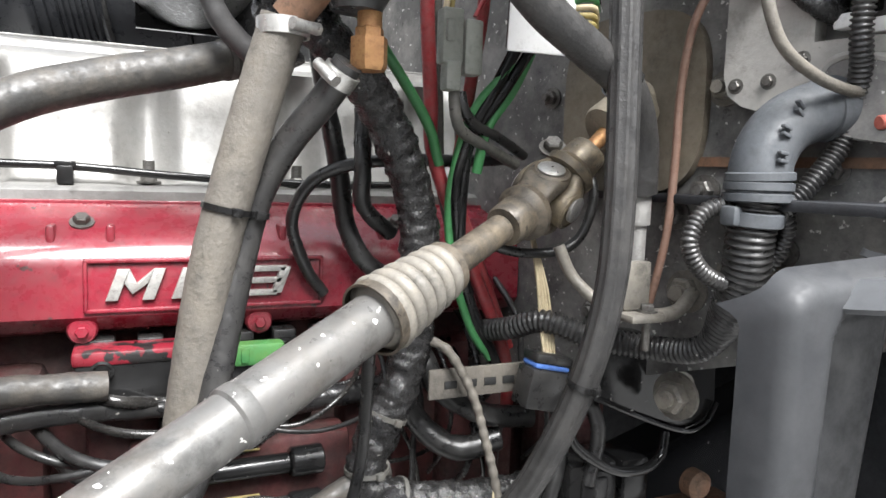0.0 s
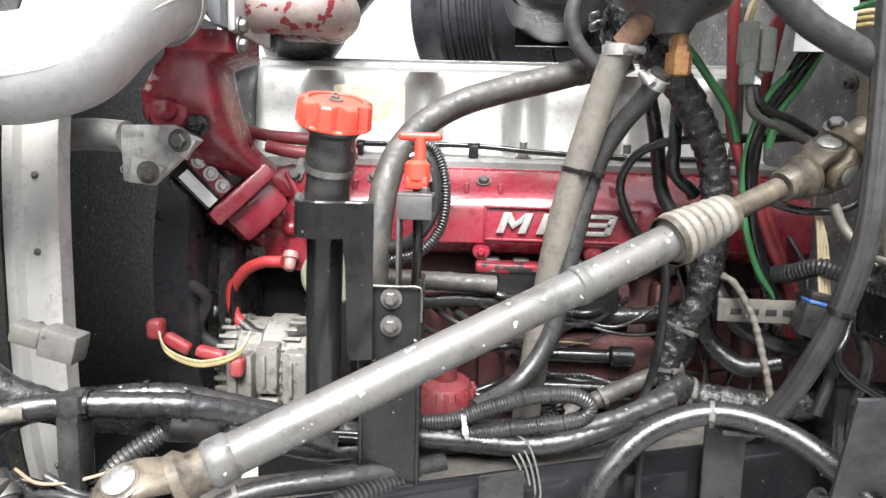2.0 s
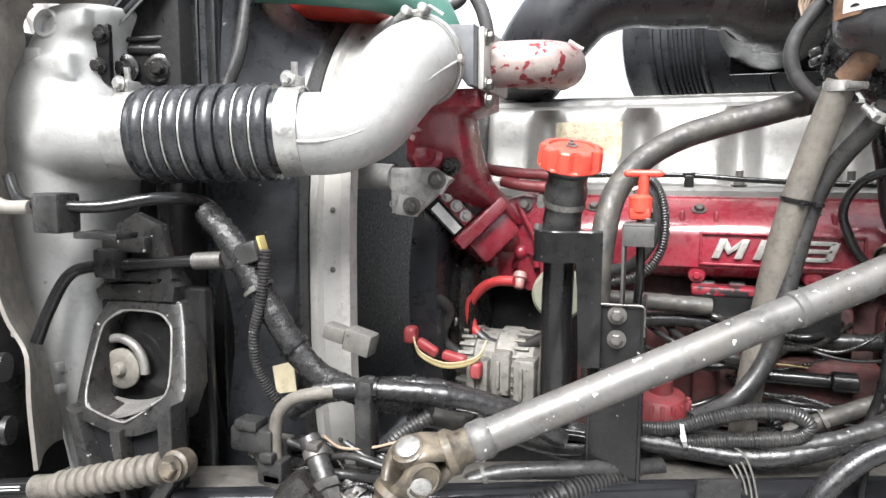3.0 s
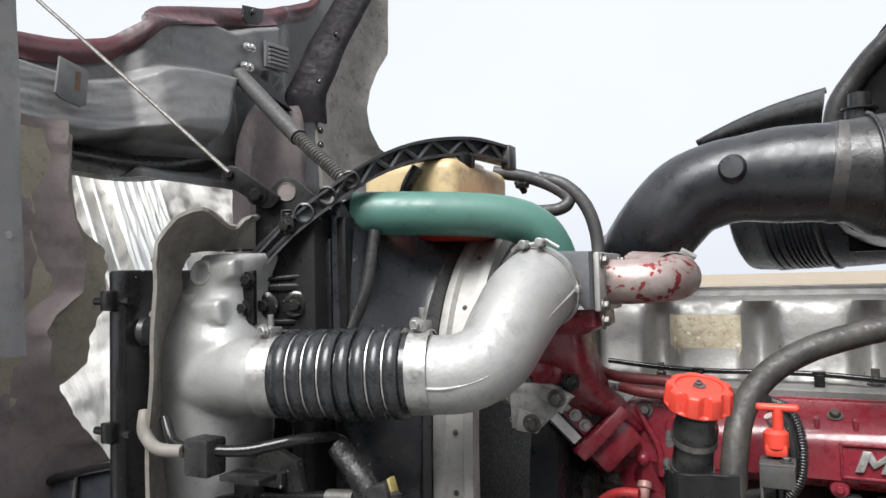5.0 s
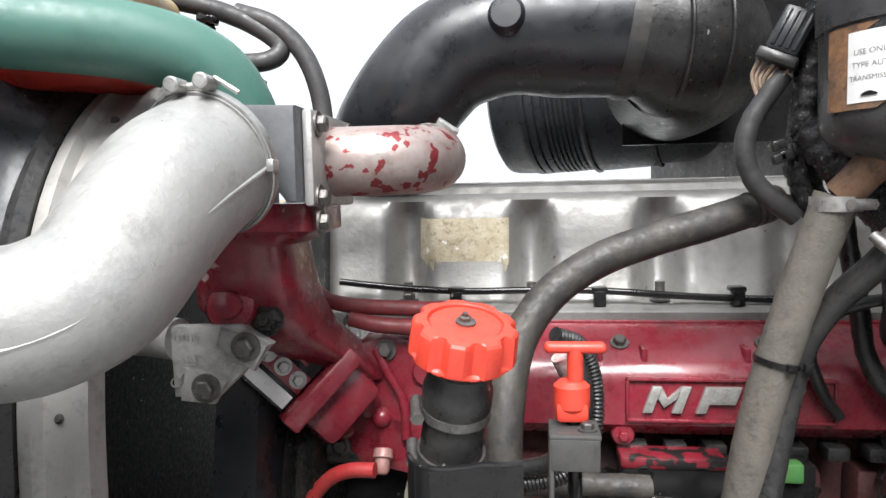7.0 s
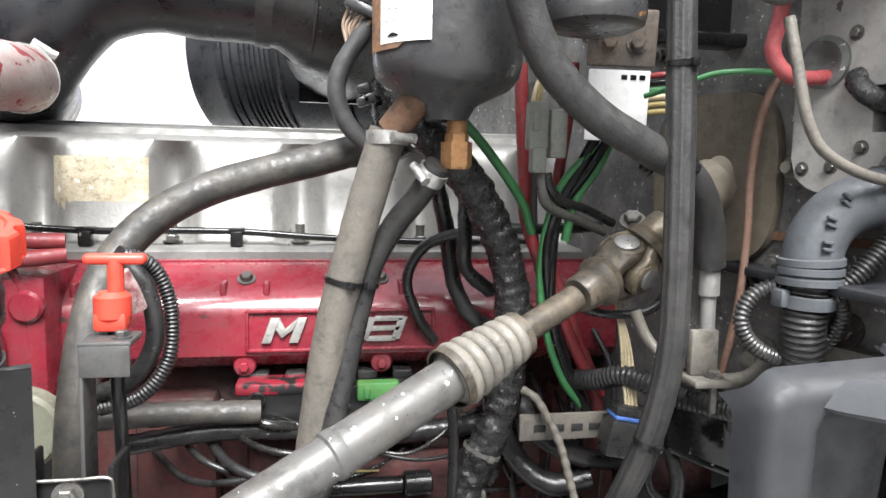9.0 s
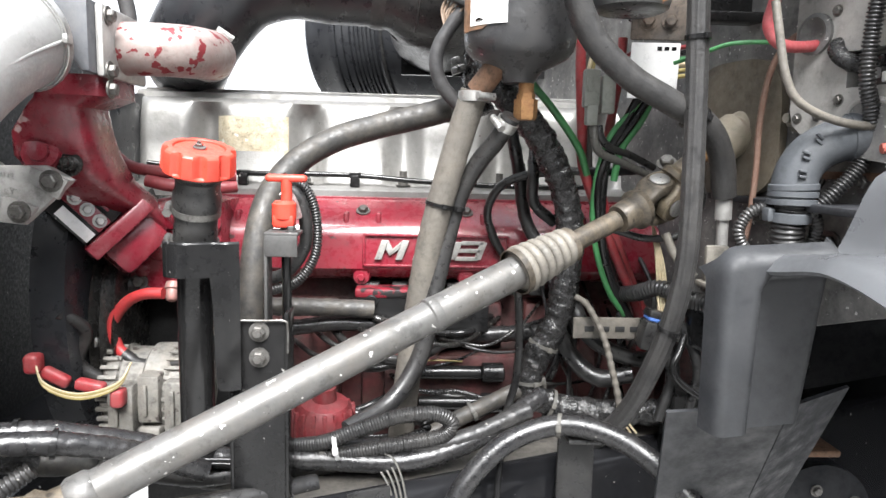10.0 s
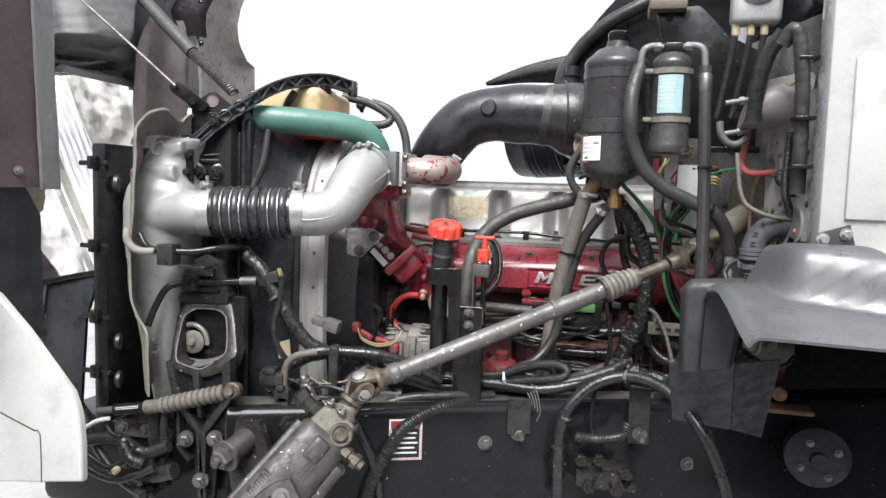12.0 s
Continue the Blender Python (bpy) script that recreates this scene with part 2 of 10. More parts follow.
def box(bm, lo, hi, bev=0.003, m=None, seg=2):
    lo, hi = Vector(lo), Vector(hi)
    g = bmesh.ops.create_cube(bm, size=1.0)
    vs = g["verts"]
    c, s = (lo + hi) / 2, hi - lo
    for v in vs:
        v.co = Vector((c.x + v.co.x * s.x, c.y + v.co.y * s.y, c.z + v.co.z * s.z))
    if bev:
        es = list({e for v in vs for e in v.link_edges})
        r = bmesh.ops.bevel(bm, geom=es, offset=min(bev, min(s) * 0.45), segments=seg, profile=0.5, affect="EDGES")
        vs = list({v for f in r["faces"] for v in f.verts} | {v for v in vs if v.is_valid})
    if m is not None:
        bmesh.ops.transform(bm, matrix=m, verts=vs)
    return bm


def rings(bm, loops, cap=True, closed=True):
    """Skins a row of vertex loops."""
    k = len(loops[0])
    rows = [[bm.verts.new(p) for p in lp] for lp in loops]
    for a, b in zip(rows, rows[1:]):
        for i in range(k if closed else k - 1):
            bm.faces.new((a[i], a[(i + 1) % k], b[(i + 1) % k], b[i]))
    if cap:
        bm.faces.new(rows[0][::-1])
        bm.faces.new(rows[-1])
    return bm


def lathe(bm, prof, p, d, seg=24, cap=True):
    """Turns (radius, height) pairs round the axis d through p."""
    d, u, w = frame_on(d)
    p = Vector(p)
    loops = [[p + d * h + (u * math.cos(2 * math.pi * i / seg) + w * math.sin(2 * math.pi * i / seg)) * max(r, 1e-4) for i in range(seg)] for r, h in prof]
    return rings(bm, loops, cap)


def cyl(bm, a, b, r, r2=None, seg=20, chamfer=0.0):
    a, b = Vector(a), Vector(b)
    h = (b - a).length
    r2 = r if r2 is None else r2
    k = chamfer
    prof = [(r - k, 0), (r, k), (r2, h - k), (r2 - k, h)] if k else [(r, 0), (r2, h)]
    return lathe(bm, prof, a, b - a, seg)


def smooth_path(pts, n=8):
    pts = [Vector(p) for p in pts]
    if len(pts) == 2:
        return [pts[0].lerp(pts[1], i / n) for i in range(n + 1)]
    out = []
    ext = [pts[0] * 2 - pts[1], *pts, pts[-1] * 2 - pts[-2]]
    for i in range(1, len(ext) - 2):
        p0, p1, p2, p3 = ext[i - 1:i + 3]
        for k in range(n):
            t = k / n
            out.append(0.5 * ((2 * p1) + (p2 - p0) * t + (2 * p0 - 5 * p1 + 4 * p2 - p3) * t * t + (3 * p1 - p0 - 3 * p2 + p3) * t ** 3))
    return out + [pts[-1]]


def resample(path, step):
    out, need = [path[0]], step
    for a, b in zip(path, path[1:]):
        d = (b - a).length
        while need <= d:
            out.append(a.lerp(b, need / d))
            need += step
        need -= d
    if (out[-1] - path[-1]).length > step * 0.3:
        out.append(path[-1])
    return out


def tube(bm, pts, r, seg=12, n=8, shape=None, step=0.0, flat=1.0):
    """A tube along a smooth path. shape(s) scales the radius by metres along the path."""
    path = smooth_path(pts, n)
    if step:
        path = resample(path, step)
    d0 = (path[1] - path[0]).normalized()
    _, u, _ = frame_on(d0)
    loops, s = [], 0.0
    for i, p in enumerate(path):
        d = (path[min(i + 1, len(path) - 1)] - path[max(i - 1, 0)]).normalized()
        u = (u - d * u.dot(d)).normalized()
        w = d.cross(u)
        if i:
            s += (p - path[i - 1]).length
        k = r * (shape(s) if shape else 1.0)
        loops.append([p + (u * math.cos(2 * math.pi * j / seg) + w * math.sin(2 * math.pi * j / seg) * flat) * k for j in range(seg)])
    return rings(bm, loops)


def corrugated(pitch, depth):
    return lambda s: 1.0 + depth * (1 if (s / pitch) % 1.0 < 0.5 else -1) * 0.8


def wavy(pitch, depth):
    return lambda s: 1.0 + depth * math.sin(2 * math.pi * s / pitch)


def taped(seed, amount=0.10):
    rnd = random.Random(seed)
    ph = [rnd.uniform(0, 6.3) for _ in range(4)]
    return lambda s: 1.0 + amount * (0.9 * noise.noise(Vector((s * 34, ph[0], ph[1]))) + 0.7 * noise.noise(Vector((s * 110, ph[2], ph[3]))))


def crumple(bm, amount, freq, seed=0.0):
    """Wraps of tape: shallow facets and ridges pushed in and out of a tube."""
    bm.normal_update()
    for v in bm.verts:
        p = v.co * freq
        k = noise.noise(p + Vector((seed, 0, 0))) + 0.6 * abs(noise.noise(p * 2.3 + Vector((0, seed, 0)))) - 0.25
        v.co += v.normal * (amount * k)
    return bm


def prism(bm, poly, origin, ux, uy, depth, bev=0.0):
    """Extrudes a flat outline, given in the plane of ux and uy, by depth along ux x uy."""
    o, ux, uy = Vector(origin), Vector(ux).normalized(), Vector(uy).normalized()
    nn = ux.cross(uy)
    lo = [bm.verts.new(o + ux * x + uy * y) for x, y in poly]
    hi = [bm.verts.new(o + ux * x + uy * y + nn * depth) for x, y in poly]
    fs = [bm.faces.new(lo[::-1]), bm.faces.new(hi)]
    k = len(poly)
    for i in range(k):
        fs.append(bm.faces.new((lo[i], lo[(i + 1) % k], hi[(i + 1) % k], hi[i])))
    bmesh.ops.recalc_face_normals(bm, faces=fs)
    if bev:
        es = list({e for e in fs[1].edges})
        bmesh.ops.bevel(bm, geom=es, offset=bev, segments=2, profile=0.5, affect="EDGES")
    return bm


def bolt(bm, p, d, r=0.008, washer=True, length=0.0):
    d = Vector(d).normalized()
    p = Vector(p)
    if washer:
        cyl(bm, p, p + d * r * 0.3, r * 1.55, seg=16)
    a = p + d * (r * 0.3 if washer else 0)
    lathe(bm, [(r * 1.05, 0), (r * 1.05, r * 0.75), (r * 0.85, r * 0.95)], a, d, 6)
    if length:
        cyl(bm, a, a + d * (r + length), r * 0.55, seg=10)
    return bm


def frame_prism(bm, outer, inner, yf, depth):
    """A casting with one window: matching outer and inner outlines in x and z, front face at yf(z), thick towards +y."""
    rows = [[bm.verts.new((x, yf(z) + o, z)) for x, z in lp] for o, lp in ((depth, outer), (depth, inner), (0.0, inner), (0.0, outer))]
    k = len(outer)
    fs = []
    for a, b in zip(rows, rows[1:] + rows[:1]):
        for i in range(k):
            fs.append(bm.faces.new((a[i], a[(i + 1) % k], b[(i + 1) % k], b[i])))
    bmesh.ops.recalc_face_normals(bm, faces=fs)
    es = list({e for f in fs for e in f.edges if e.calc_face_angle(0) > 0.7})
    bmesh.ops.bevel(bm, geom=es, offset=0.003, segments=2, profile=0.5, affect="EDGES")
    return bm


def ribbon(bm, path, side, h0, h1, w):
    """A bar of rectangular section along a path: from h0 to h1 in z, w wide along side."""
    side = Vector(side)
    loops = []
    for p in path:
        a = side * (w / 2)
        loops.append([p - a + Vector((0, 0, h0)), p + a + Vector((0, 0, h0)), p + a + Vector((0, 0, h1)), p - a + Vector((0, 0, h1))])
    return rings(bm, loops)


def bent_sheet(bm, fn, nu, nv, thick):
    """A sheet with thickness over fn(u, v) for u, v in 0..1."""
    P = [[Vector(fn(i / nu, j / nv)) for j in range(nv + 1)] for i in range(nu + 1)]
    N = []
    for i in range(nu + 1):
        row = []
        for j in range(nv + 1):
            du = P[min(i + 1, nu)][j] - P[max(i - 1, 0)][j]
            dv = P[i][min(j + 1, nv)] - P[i][max(j - 1, 0)]
            c = du.cross(dv)
            row.append(c.normalized() if c.length > 1e-9 else Vector((0, 0, 1)))
        N.append(row)
    top = [[bm.verts.new(P[i][j]) for j in range(nv + 1)] for i in range(nu + 1)]
    bot = [[bm.verts.new(P[i][j] - N[i][j] * thick) for j in range(nv + 1)] for i in range(nu + 1)]
    for i in range(nu):
        for j in range(nv):
            bm.faces.new((top[i][j], top[i + 1][j], top[i + 1][j + 1], top[i][j + 1]))
            bm.faces.new((bot[i][j], bot[i][j + 1], bot[i + 1][j + 1], bot[i + 1][j]))
    for i in range(nu):
        bm.faces.new((top[i][0], bot[i][0], bot[i + 1][0], top[i + 1][0]))
        bm.faces.new((top[i][nv], top[i + 1][nv], bot[i + 1][nv], bot[i][nv]))
    for j in range(nv):
        bm.faces.new((top[0][j], top[0][j + 1], bot[0][j + 1], bot[0][j]))
        bm.faces.new((top[nu][j], bot[nu][j], bot[nu][j + 1], top[nu][j + 1]))
    return bm


def clamp_on(parent, p, d, r, width=0.012, material=None, screw=(0, -0.3, 1), name="clamp"):
    """A worm-drive band round a hose, with its screw housing."""
    d = Vector(d).normalized()
    p = Vector(p)
    bm = B()
    lathe(bm, [(r + 0.0002, -width / 2), (r + 0.0022, -width / 2), (r + 0.0022, width / 2), (r + 0.0002, width / 2)], p, d, 28, cap=False)
    s = Vector(screw)
    s = (s - d * s.dot(d)).normalized()
    t = d.cross(s)
    c = p + s * (r + 0.005)
    cyl(bm, c - t * 0.010, c + t * 0.012, 0.0048, seg=12)
    lathe(bm, [(0.0052, 0), (0.0052, 0.004)], c + t * 0.012, t, 6)
    return part(name, bm, material or M_steel, parent, "bright steel worm-drive band")


def tie_on(parent, p, d, r, material=None):
    d = Vector(d).normalized()
    bm = B()
    lathe(bm, [(r, -0.0025), (r + 0.0015, -0.0025), (r + 0.0015, 0.0025), (r, 0.0025)], p, d, 20, cap=False)
    s = Vector((0.3, -1, 0.1))
    s = (s - d * s.dot(d)).normalized()
    t = d.cross(s)
    m = Matrix((s, t, d)).transposed().to_4x4()
    m.translation = Vector(p) + s * (r + 0.002)
    box(bm, (-0.003, -0.004, -0.0035), (0.003, 0.004, 0.0035), 0.0008, m)
    return part("cable_tie", bm, material or M_black, parent)


# ---- setting ----
bm = B()
gx = [-3000, -300, -40, 0, 40, 300, 3000]
rows = [[bm.verts.new((x, y, 0 if abs(x) + abs(y) < 500 else 0.0)) for y in gx] for x in gx]
for i in range(6):
    for j in range(6):
        f = bm.faces.new((rows[i][j], rows[i + 1][j], rows[i + 1][j + 1], rows[i][j + 1]))
        f.material_index = 0 if -40 <= gx[i] < 40 and -40 <= gx[j] < 40 else 1
own("ground", bm, (M_ground, M_field), "pale gravel yard running out to a dry tan field", "ground", kind="structure")


# Added wall, never in view: cuts frontal light and darkens what black paint reflects.
bm = B()
box(bm, (-9.0, -8.3, 0.0), (9.0, -8.0, 4.2), 0.02)
M_darkwall = mat("unseen_wall_dark", (0.10, 0.097, 0.094), 0.85, col2=(0.07, 0.068, 0.066), scale=1.2, amount=0.6, bump=0.4)
own("unseen_dark_wall", bm, M_darkwall, "plain dark wall added out of view to deepen the black reflections", "wall", kind="structure")

# ---- chassis ----
def rail_y(x, off=0.0):
    return -0.530 + 0.405 * (x + 0.28) + off


RU = Vector((1, 0.405, 0)).normalized()
RN = Vector((0.405, -1, 0)).normalized()


def on_rail(x, z, out=0.0):
    return Vector((x, rail_y(x), z)) + RN * out


rail = thing("frame_rail", on_rail(-0.3, 0.74), "glossy black painted steel chassis rail with a rounded top edge", "frame rail")
bm = B()
prof = [(0, 0), (0, 0.252), (-0.0012, 0.260), (-0.004, 0.267), (-0.0085, 0.273), (-0.014, 0.2775), (-0.021, 0.2803), (-0.028, 0.281), (-0.085, 0.281), (-0.085, 0.272), (-0.028, 0.272), (-0.014, 0.262), (-0.009, 0.250), (-0.009, 0.012), (-0.085, 0.010), (-0.085, 0.0)]
loops = []
for x in (-0.645, 0.0, 1.3):
    loops.append([on_rail(x, 0.735 + z, o) for o, z in prof])
rings(bm, loops)
part("web", bm, M_rail, rail)
M_raildust = mat("dusty_rail_top", (0.062, 0.057, 0.050), 0.5, col2=(0.026, 0.024, 0.022), scale=12, amount=0.85, bump=0.35, fine=80, dust=0.35, dustcol=(0.12, 0.11, 0.094), fleck=0.3, fleckcol=(0.02, 0.02, 0.02), fleckscale=70)
bm = B()
rings(bm, [[on_rail(x, 0.735 + z, o) for o, z in ((-0.026, 0.2806), (-0.030, 0.2822), (-0.084, 0.2822), (-0.084, 0.2805), (-0.030, 0.2805))] for x in (-0.64, -0.2, 0.2, 0.6)])
part("dust_layer", bm, M_raildust, rail, "dust caked on the rail top")
for x, z, ln in ((-0.035, 0.945, 0.022), (0.235, 0.952, 0.026), (-0.107, 0.925, 0.004), (-0.42, 0.87, 0.0), (0.36, 0.86, 0.01), (0.40, 0.93, 0.02)):
    bm = B()
    bolt(bm, on_rail(x, z, 0.0), RN, 0.011, length=ln)
    part("bolt", bm, M_bolt, rail)
bm = B()
box(bm, (-0.028, -0.006, -0.010), (0.028, 0.0, 0.075), 0.003, Matrix.Translation(on_rail(-0.035, 0.955, 0.002)) @ Matrix((RU, -RN, (0, 0, 1))).transposed().to_4x4())
part("clip_plate", bm, M_blackdull, rail)

lab = thing("warning_label", on_rail(-0.28, 0.93, 0.001), "red and white striped warning sticker on the black rail", "label")
mL = Matrix.Translation(on_rail(-0.279, 0.937, 0.0015)) @ Matrix((RU, -RN, (0, 0, 1))).transposed().to_4x4()
bm = B()
box(bm, (-0.038, -0.001, -0.048), (0.038, 0, 0.048), 0.0004, mL)
part("sheet", bm, M_label, lab)
bm = B()
box(bm, (-0.032, -0.0018, -0.042), (0.032, -0.0008, 0.026), 0, mL)
part("black_field", bm, M_black, lab)
bm = B()
box(bm, (-0.034, -0.0018, 0.027), (0.034, -0.0008, 0.044), 0, mL)
for i in range(12):
    for sx in (-0.0355, 0.0355):
        z0 = -0.046 + i * 0.006
        prism(bm, [(-0.002, 0), (0.002, 0.002), (0.002, 0.0045), (-0.002, 0.0025)], mL @ Vector((sx, -0.0008, z0)), RU, (0, 0, 1), 0.001)
    if i < 11:
        x0 = -0.034 + i * 0.0062
        prism(bm, [(0, -0.002), (0.0025, -0.002), (0.0045, 0.002), (0.002, 0.002)], mL @ Vector((x0, -0.0008, -0.0452)), RU, (0, 0, 1), 0.001)
part("red_border", bm, M_redcable, lab)
bm = B()
for i in range(5):
    w = (0.05, 0.044, 0.054, 0.04, 0.052)[i]
    box(bm, (-w / 2, -0.0024, 0.014 - i * 0.0115), (w / 2, -0.0016, 0.0175 - i * 0.0115), 0, mL)
box(bm, (-0.006, -0.0024, 0.029), (0.026, -0.0016, 0.040), 0, mL)
part("text_bars", bm, M_label, lab)

# ---- engine ----
eng = thing("engine", (0.05, 0.1, 0.75), "red diesel engine with a silver rocker cover and grimy lower block", "engine")
bm = B()
box(bm, (-0.30, -0.06, 0.72), (0.62, 0.36, 1.235), 0.012)
part("block", bm, M_redgrime, eng, "grimy dark red block")
bm = B()
for i in range(6):
    x = -0.20 + i * 0.135
    box(bm, (x, -0.10, 0.98), (x + 0.10, -0.05, 1.19), 0.012)
    box(bm, (x + 0.02, -0.085, 0.80), (x + 0.08, -0.05, 0.97), 0.01)
part_each("cylinder_boss", bm, M_redgrime, eng)


def scallop_y(x):
    """How far the near wall of the rocker cover is drawn in round each hold-down bolt."""
    d = min(abs(x - k * 0.17) for k in range(-2, 4))
    return 0.036 * (0.5 + 0.5 * math.cos(math.pi * min(1.0, d / 0.040)))


bm = B()
xs = [-0.472 + i * 0.0085 for i in range(122)]
loops = []
for x in xs:
    s = scallop_y(x)
    e = 0.0
    if x < -0.440:
        e = 0.03 * (1 - ((x + 0.472) / 0.032)) ** 2
    k = s / 0.036
    lp = [(x, -0.045, 1.352), (x, -0.045, 1.366), (x, -0.040, 1.370), (x, -0.010 + s + e, 1.374), (x, -0.004 + s + e, 1.380), (x, 0.004 + s + e, 1.455),
          (x, 0.008 + s * 0.95 + e, 1.488), (x, 0.013 + s * 0.55 + e, 1.502 - 0.004 * k), (x, 0.020 + e, 1.512), (x, 0.030 + e, 1.519), (x, 0.050, 1.521), (x, 0.052, 1.530),
          (x, 0.060, 1.534), (x, 0.27, 1.534), (x, 0.30, 1.35)]
    loops.append([Vector(p) for p in lp])
rings(bm, loops)
rc = part("rocker_cover", bm, M_cover, eng, "silver ribbed aluminium rocker cover", sharp=50)
bm = B()
for i in range(3):
    box(bm, (-0.46, 0.062 + i * 0.02, 1.533), (0.55, 0.072 + i * 0.02, 1.5375), 0.0015)
part_each("top_rib", bm, M_cover, rc)
for k in range(-2, 4):
    bm = B()
    bolt(bm, (k * 0.17, 0.004, 1.374), (0, 0, 1), 0.0085)
    cyl(bm, (k * 0.17, 0.004, 1.380), (k * 0.17, 0.004, 1.400), 0.0065, seg=12)
    part("cover_bolt", bm, M_bolt, rc)
bm = B()
bent_sheet(bm, lambda u, v: (-0.325 + 0.125 * u, 0.0035 + scallop_y(-0.325 + 0.125 * u) + 0.004 * v - 0.0032, 1.412 + 0.076 * v), 24, 10, 0.0006)
M_glue = mat("old_glue_stain", (0.42, 0.38, 0.29), 0.75, col2=(0.30, 0.25, 0.16), scale=45, amount=0.9, bump=0.6, fine=120, fleck=0.5, fleckcol=(0.55, 0.54, 0.50), fleckscale=50)
part("glue_patch", bm, M_glue, rc, "mottled residue of a lost sticker")

bm = B()
xs = [-0.36, -0.30, -0.05, 0.2, 0.42]
loops = []
for x in xs:
    loops.append([Vector(p) for p in [(x, 0.02, 1.352), (x, -0.050, 1.354), (x, -0.062, 1.349), (x, -0.108, 1.322), (x, -0.118, 1.312), (x, -0.124, 1.296), (x, -0.124, 1.246), (x, -0.112, 1.232), (x, -0.080, 1.222), (x, 0.02, 1.222)]])
rings(bm, loops)
box(bm, (-0.36, -0.052, 1.350), (0.42, 0.0, 1.3565), 0.001)
uh = part("upper_housing", bm, M_red, eng, "glossy red painted upper housing")
# bosses and their bolts along the housing
for x in (-0.235, -0.064, 0.105, 0.27):
    bm = B()
    lathe(bm, [(0.017, -0.03), (0.017, 0.0), (0.015, 0.004)], (x, -0.082, 1.331), (0, -0.5, 0.86), 20)
    box(bm, (x - 0.030, -0.112, 1.270), (x - 0.022, -0.070, 1.335), 0.003)
    box(bm, (x + 0.022, -0.112, 1.270), (x + 0.030, -0.070, 1.335), 0.003)
    part("boss", bm, M_red, uh)
    bm = B()
    bolt(bm, (x, -0.086, 1.335), (0, -0.5, 0.86), 0.0075)
    part("bolt", bm, M_bolt, uh)
    bm = B()
    lathe(bm, [(0.014, -0.03), (0.014, 0.0), (0.012, 0.003)], (x, -0.118, 1.232), (0, -1, 0), 16)
    bolt(bm, (x, -0.121, 1.232), (0, -1, 0), 0.006)
    part("lower_boss", bm, M_red, uh)
bm = B()
x0, x1, z0, z1 = -0.062, 0.172, 1.250, 1.303
box(bm, (x0, -0.1285, z0), (x1, -0.120, z0 + 0.004), 0.0015)
box(bm, (x0, -0.1285, z1 - 0.004), (x1, -0.120, z1), 0.0015)
box(bm, (x0, -0.1285, z0), (x0 + 0.004, -0.120, z1), 0.0015)
box(bm, (x1 - 0.004, -0.1285, z0), (x1, -0.120, z1), 0.0015)
part("raised_border", bm, M_red, uh)
bm = B()
sl = 0.36


def slant(bm, pts, x, z):
    prism(bm, [(px + py * sl, py) for px, py in pts], (x, -0.1235, z), (1, 0, 0), (0, 0, 1), 0.006, 0.0008)


bx, bz, bh = -0.043, 1.262, 0.031
slant(bm, [(0, 0), (0.011, 0), (0.011, bh), (0, bh)], bx, bz)
slant(bm, [(0.011, bh), (0.011, bh - 0.014), (0.022, 0.006), (0.033, bh - 0.014), (0.033, bh), (0.0225, 0.017)][::-1], bx, bz)
slant(bm, [(0.033, 0), (0.044, 0), (0.044, bh), (0.033, bh)], bx, bz)
slant(bm, [(0.060, 0), (0.071, 0), (0.071, bh), (0.060, bh)], bx, bz)
slant(bm, [(0.071, bh * 0.35), (0.100, bh * 0.35), (0.100, bh), (0.071, bh)], bx, bz)
for q in (0.0, bh * 0.42, bh * 0.82):
    slant(bm, [(0.128, q), (0.164, q), (0.164, q + bh * 0.2), (0.128, q + bh * 0.2)], bx, bz)
for q in (0.118, 0.158):
    slant(bm, [(q, 0.002), (q + 0.011, 0.002), (q + 0.011, bh - 0.001), (q, bh - 0.001)], bx, bz)
M_badge = mat("badge_silver", (0.46, 0.46, 0.44), 0.4, 0.5, col2=(0.26, 0.23, 0.21), scale=60, amount=0.7, bump=0.4)
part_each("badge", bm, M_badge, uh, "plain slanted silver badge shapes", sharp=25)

# front housing with the sensor module, and the tower up to the coolant flange
bm = B()
prism(bm, [(-0.455, 1.275), (-0.425, 1.235), (-0.375, 1.205), (-0.31, 1.19), (-0.27, 1.20), (-0.27, 1.352), (-0.345, 1.36), (-0.37, 1.352)], (0, -0.06, 0), (1, 0, 0), (0, 0, 1), 0.105, 0.012)
cyl(bm, (-0.335, -0.165, 1.235), (-0.335, -0.06, 1.235), 0.03, seg=24, chamfer=0.004)
cyl(bm, (-0.29, -0.172, 1.318), (-0.29, -0.06, 1.318), 0.018, seg=20, chamfer=0.003)
fh = part("front_housing", bm, M_red, eng, "red cast front housing")
for p in ((-0.338, -0.166, 1.343), (-0.395, -0.166, 1.228), (-0.30, -0.166, 1.215), (-0.405, -0.30, 1.43)):
    bm = B()
    bolt(bm, p, (0, -1, 0.1), 0.008)
    part("bolt", bm, M_bolt, fh)
bm = B()
ux = Vector((0.60, 0.40, 0.66)).normalized()
uy = Vector((-0.62, -0.30, 0.60))
uy = (uy - ux * uy.dot(ux)).normalized()
nn = ux.cross(uy)
mS = Matrix((ux, uy, nn)).transposed().to_4x4()
mS.translation = Vector((-0.400, -0.225, 1.315))
box(bm, (-0.052, -0.012, -0.06), (0.052, 0.010, 0.022), 0.004, mS)
box(bm, (-0.040, -0.06, -0.08), (0.045, -0.008, 0.004), 0.012, mS)
part("red_slab", bm, M_red, fh)
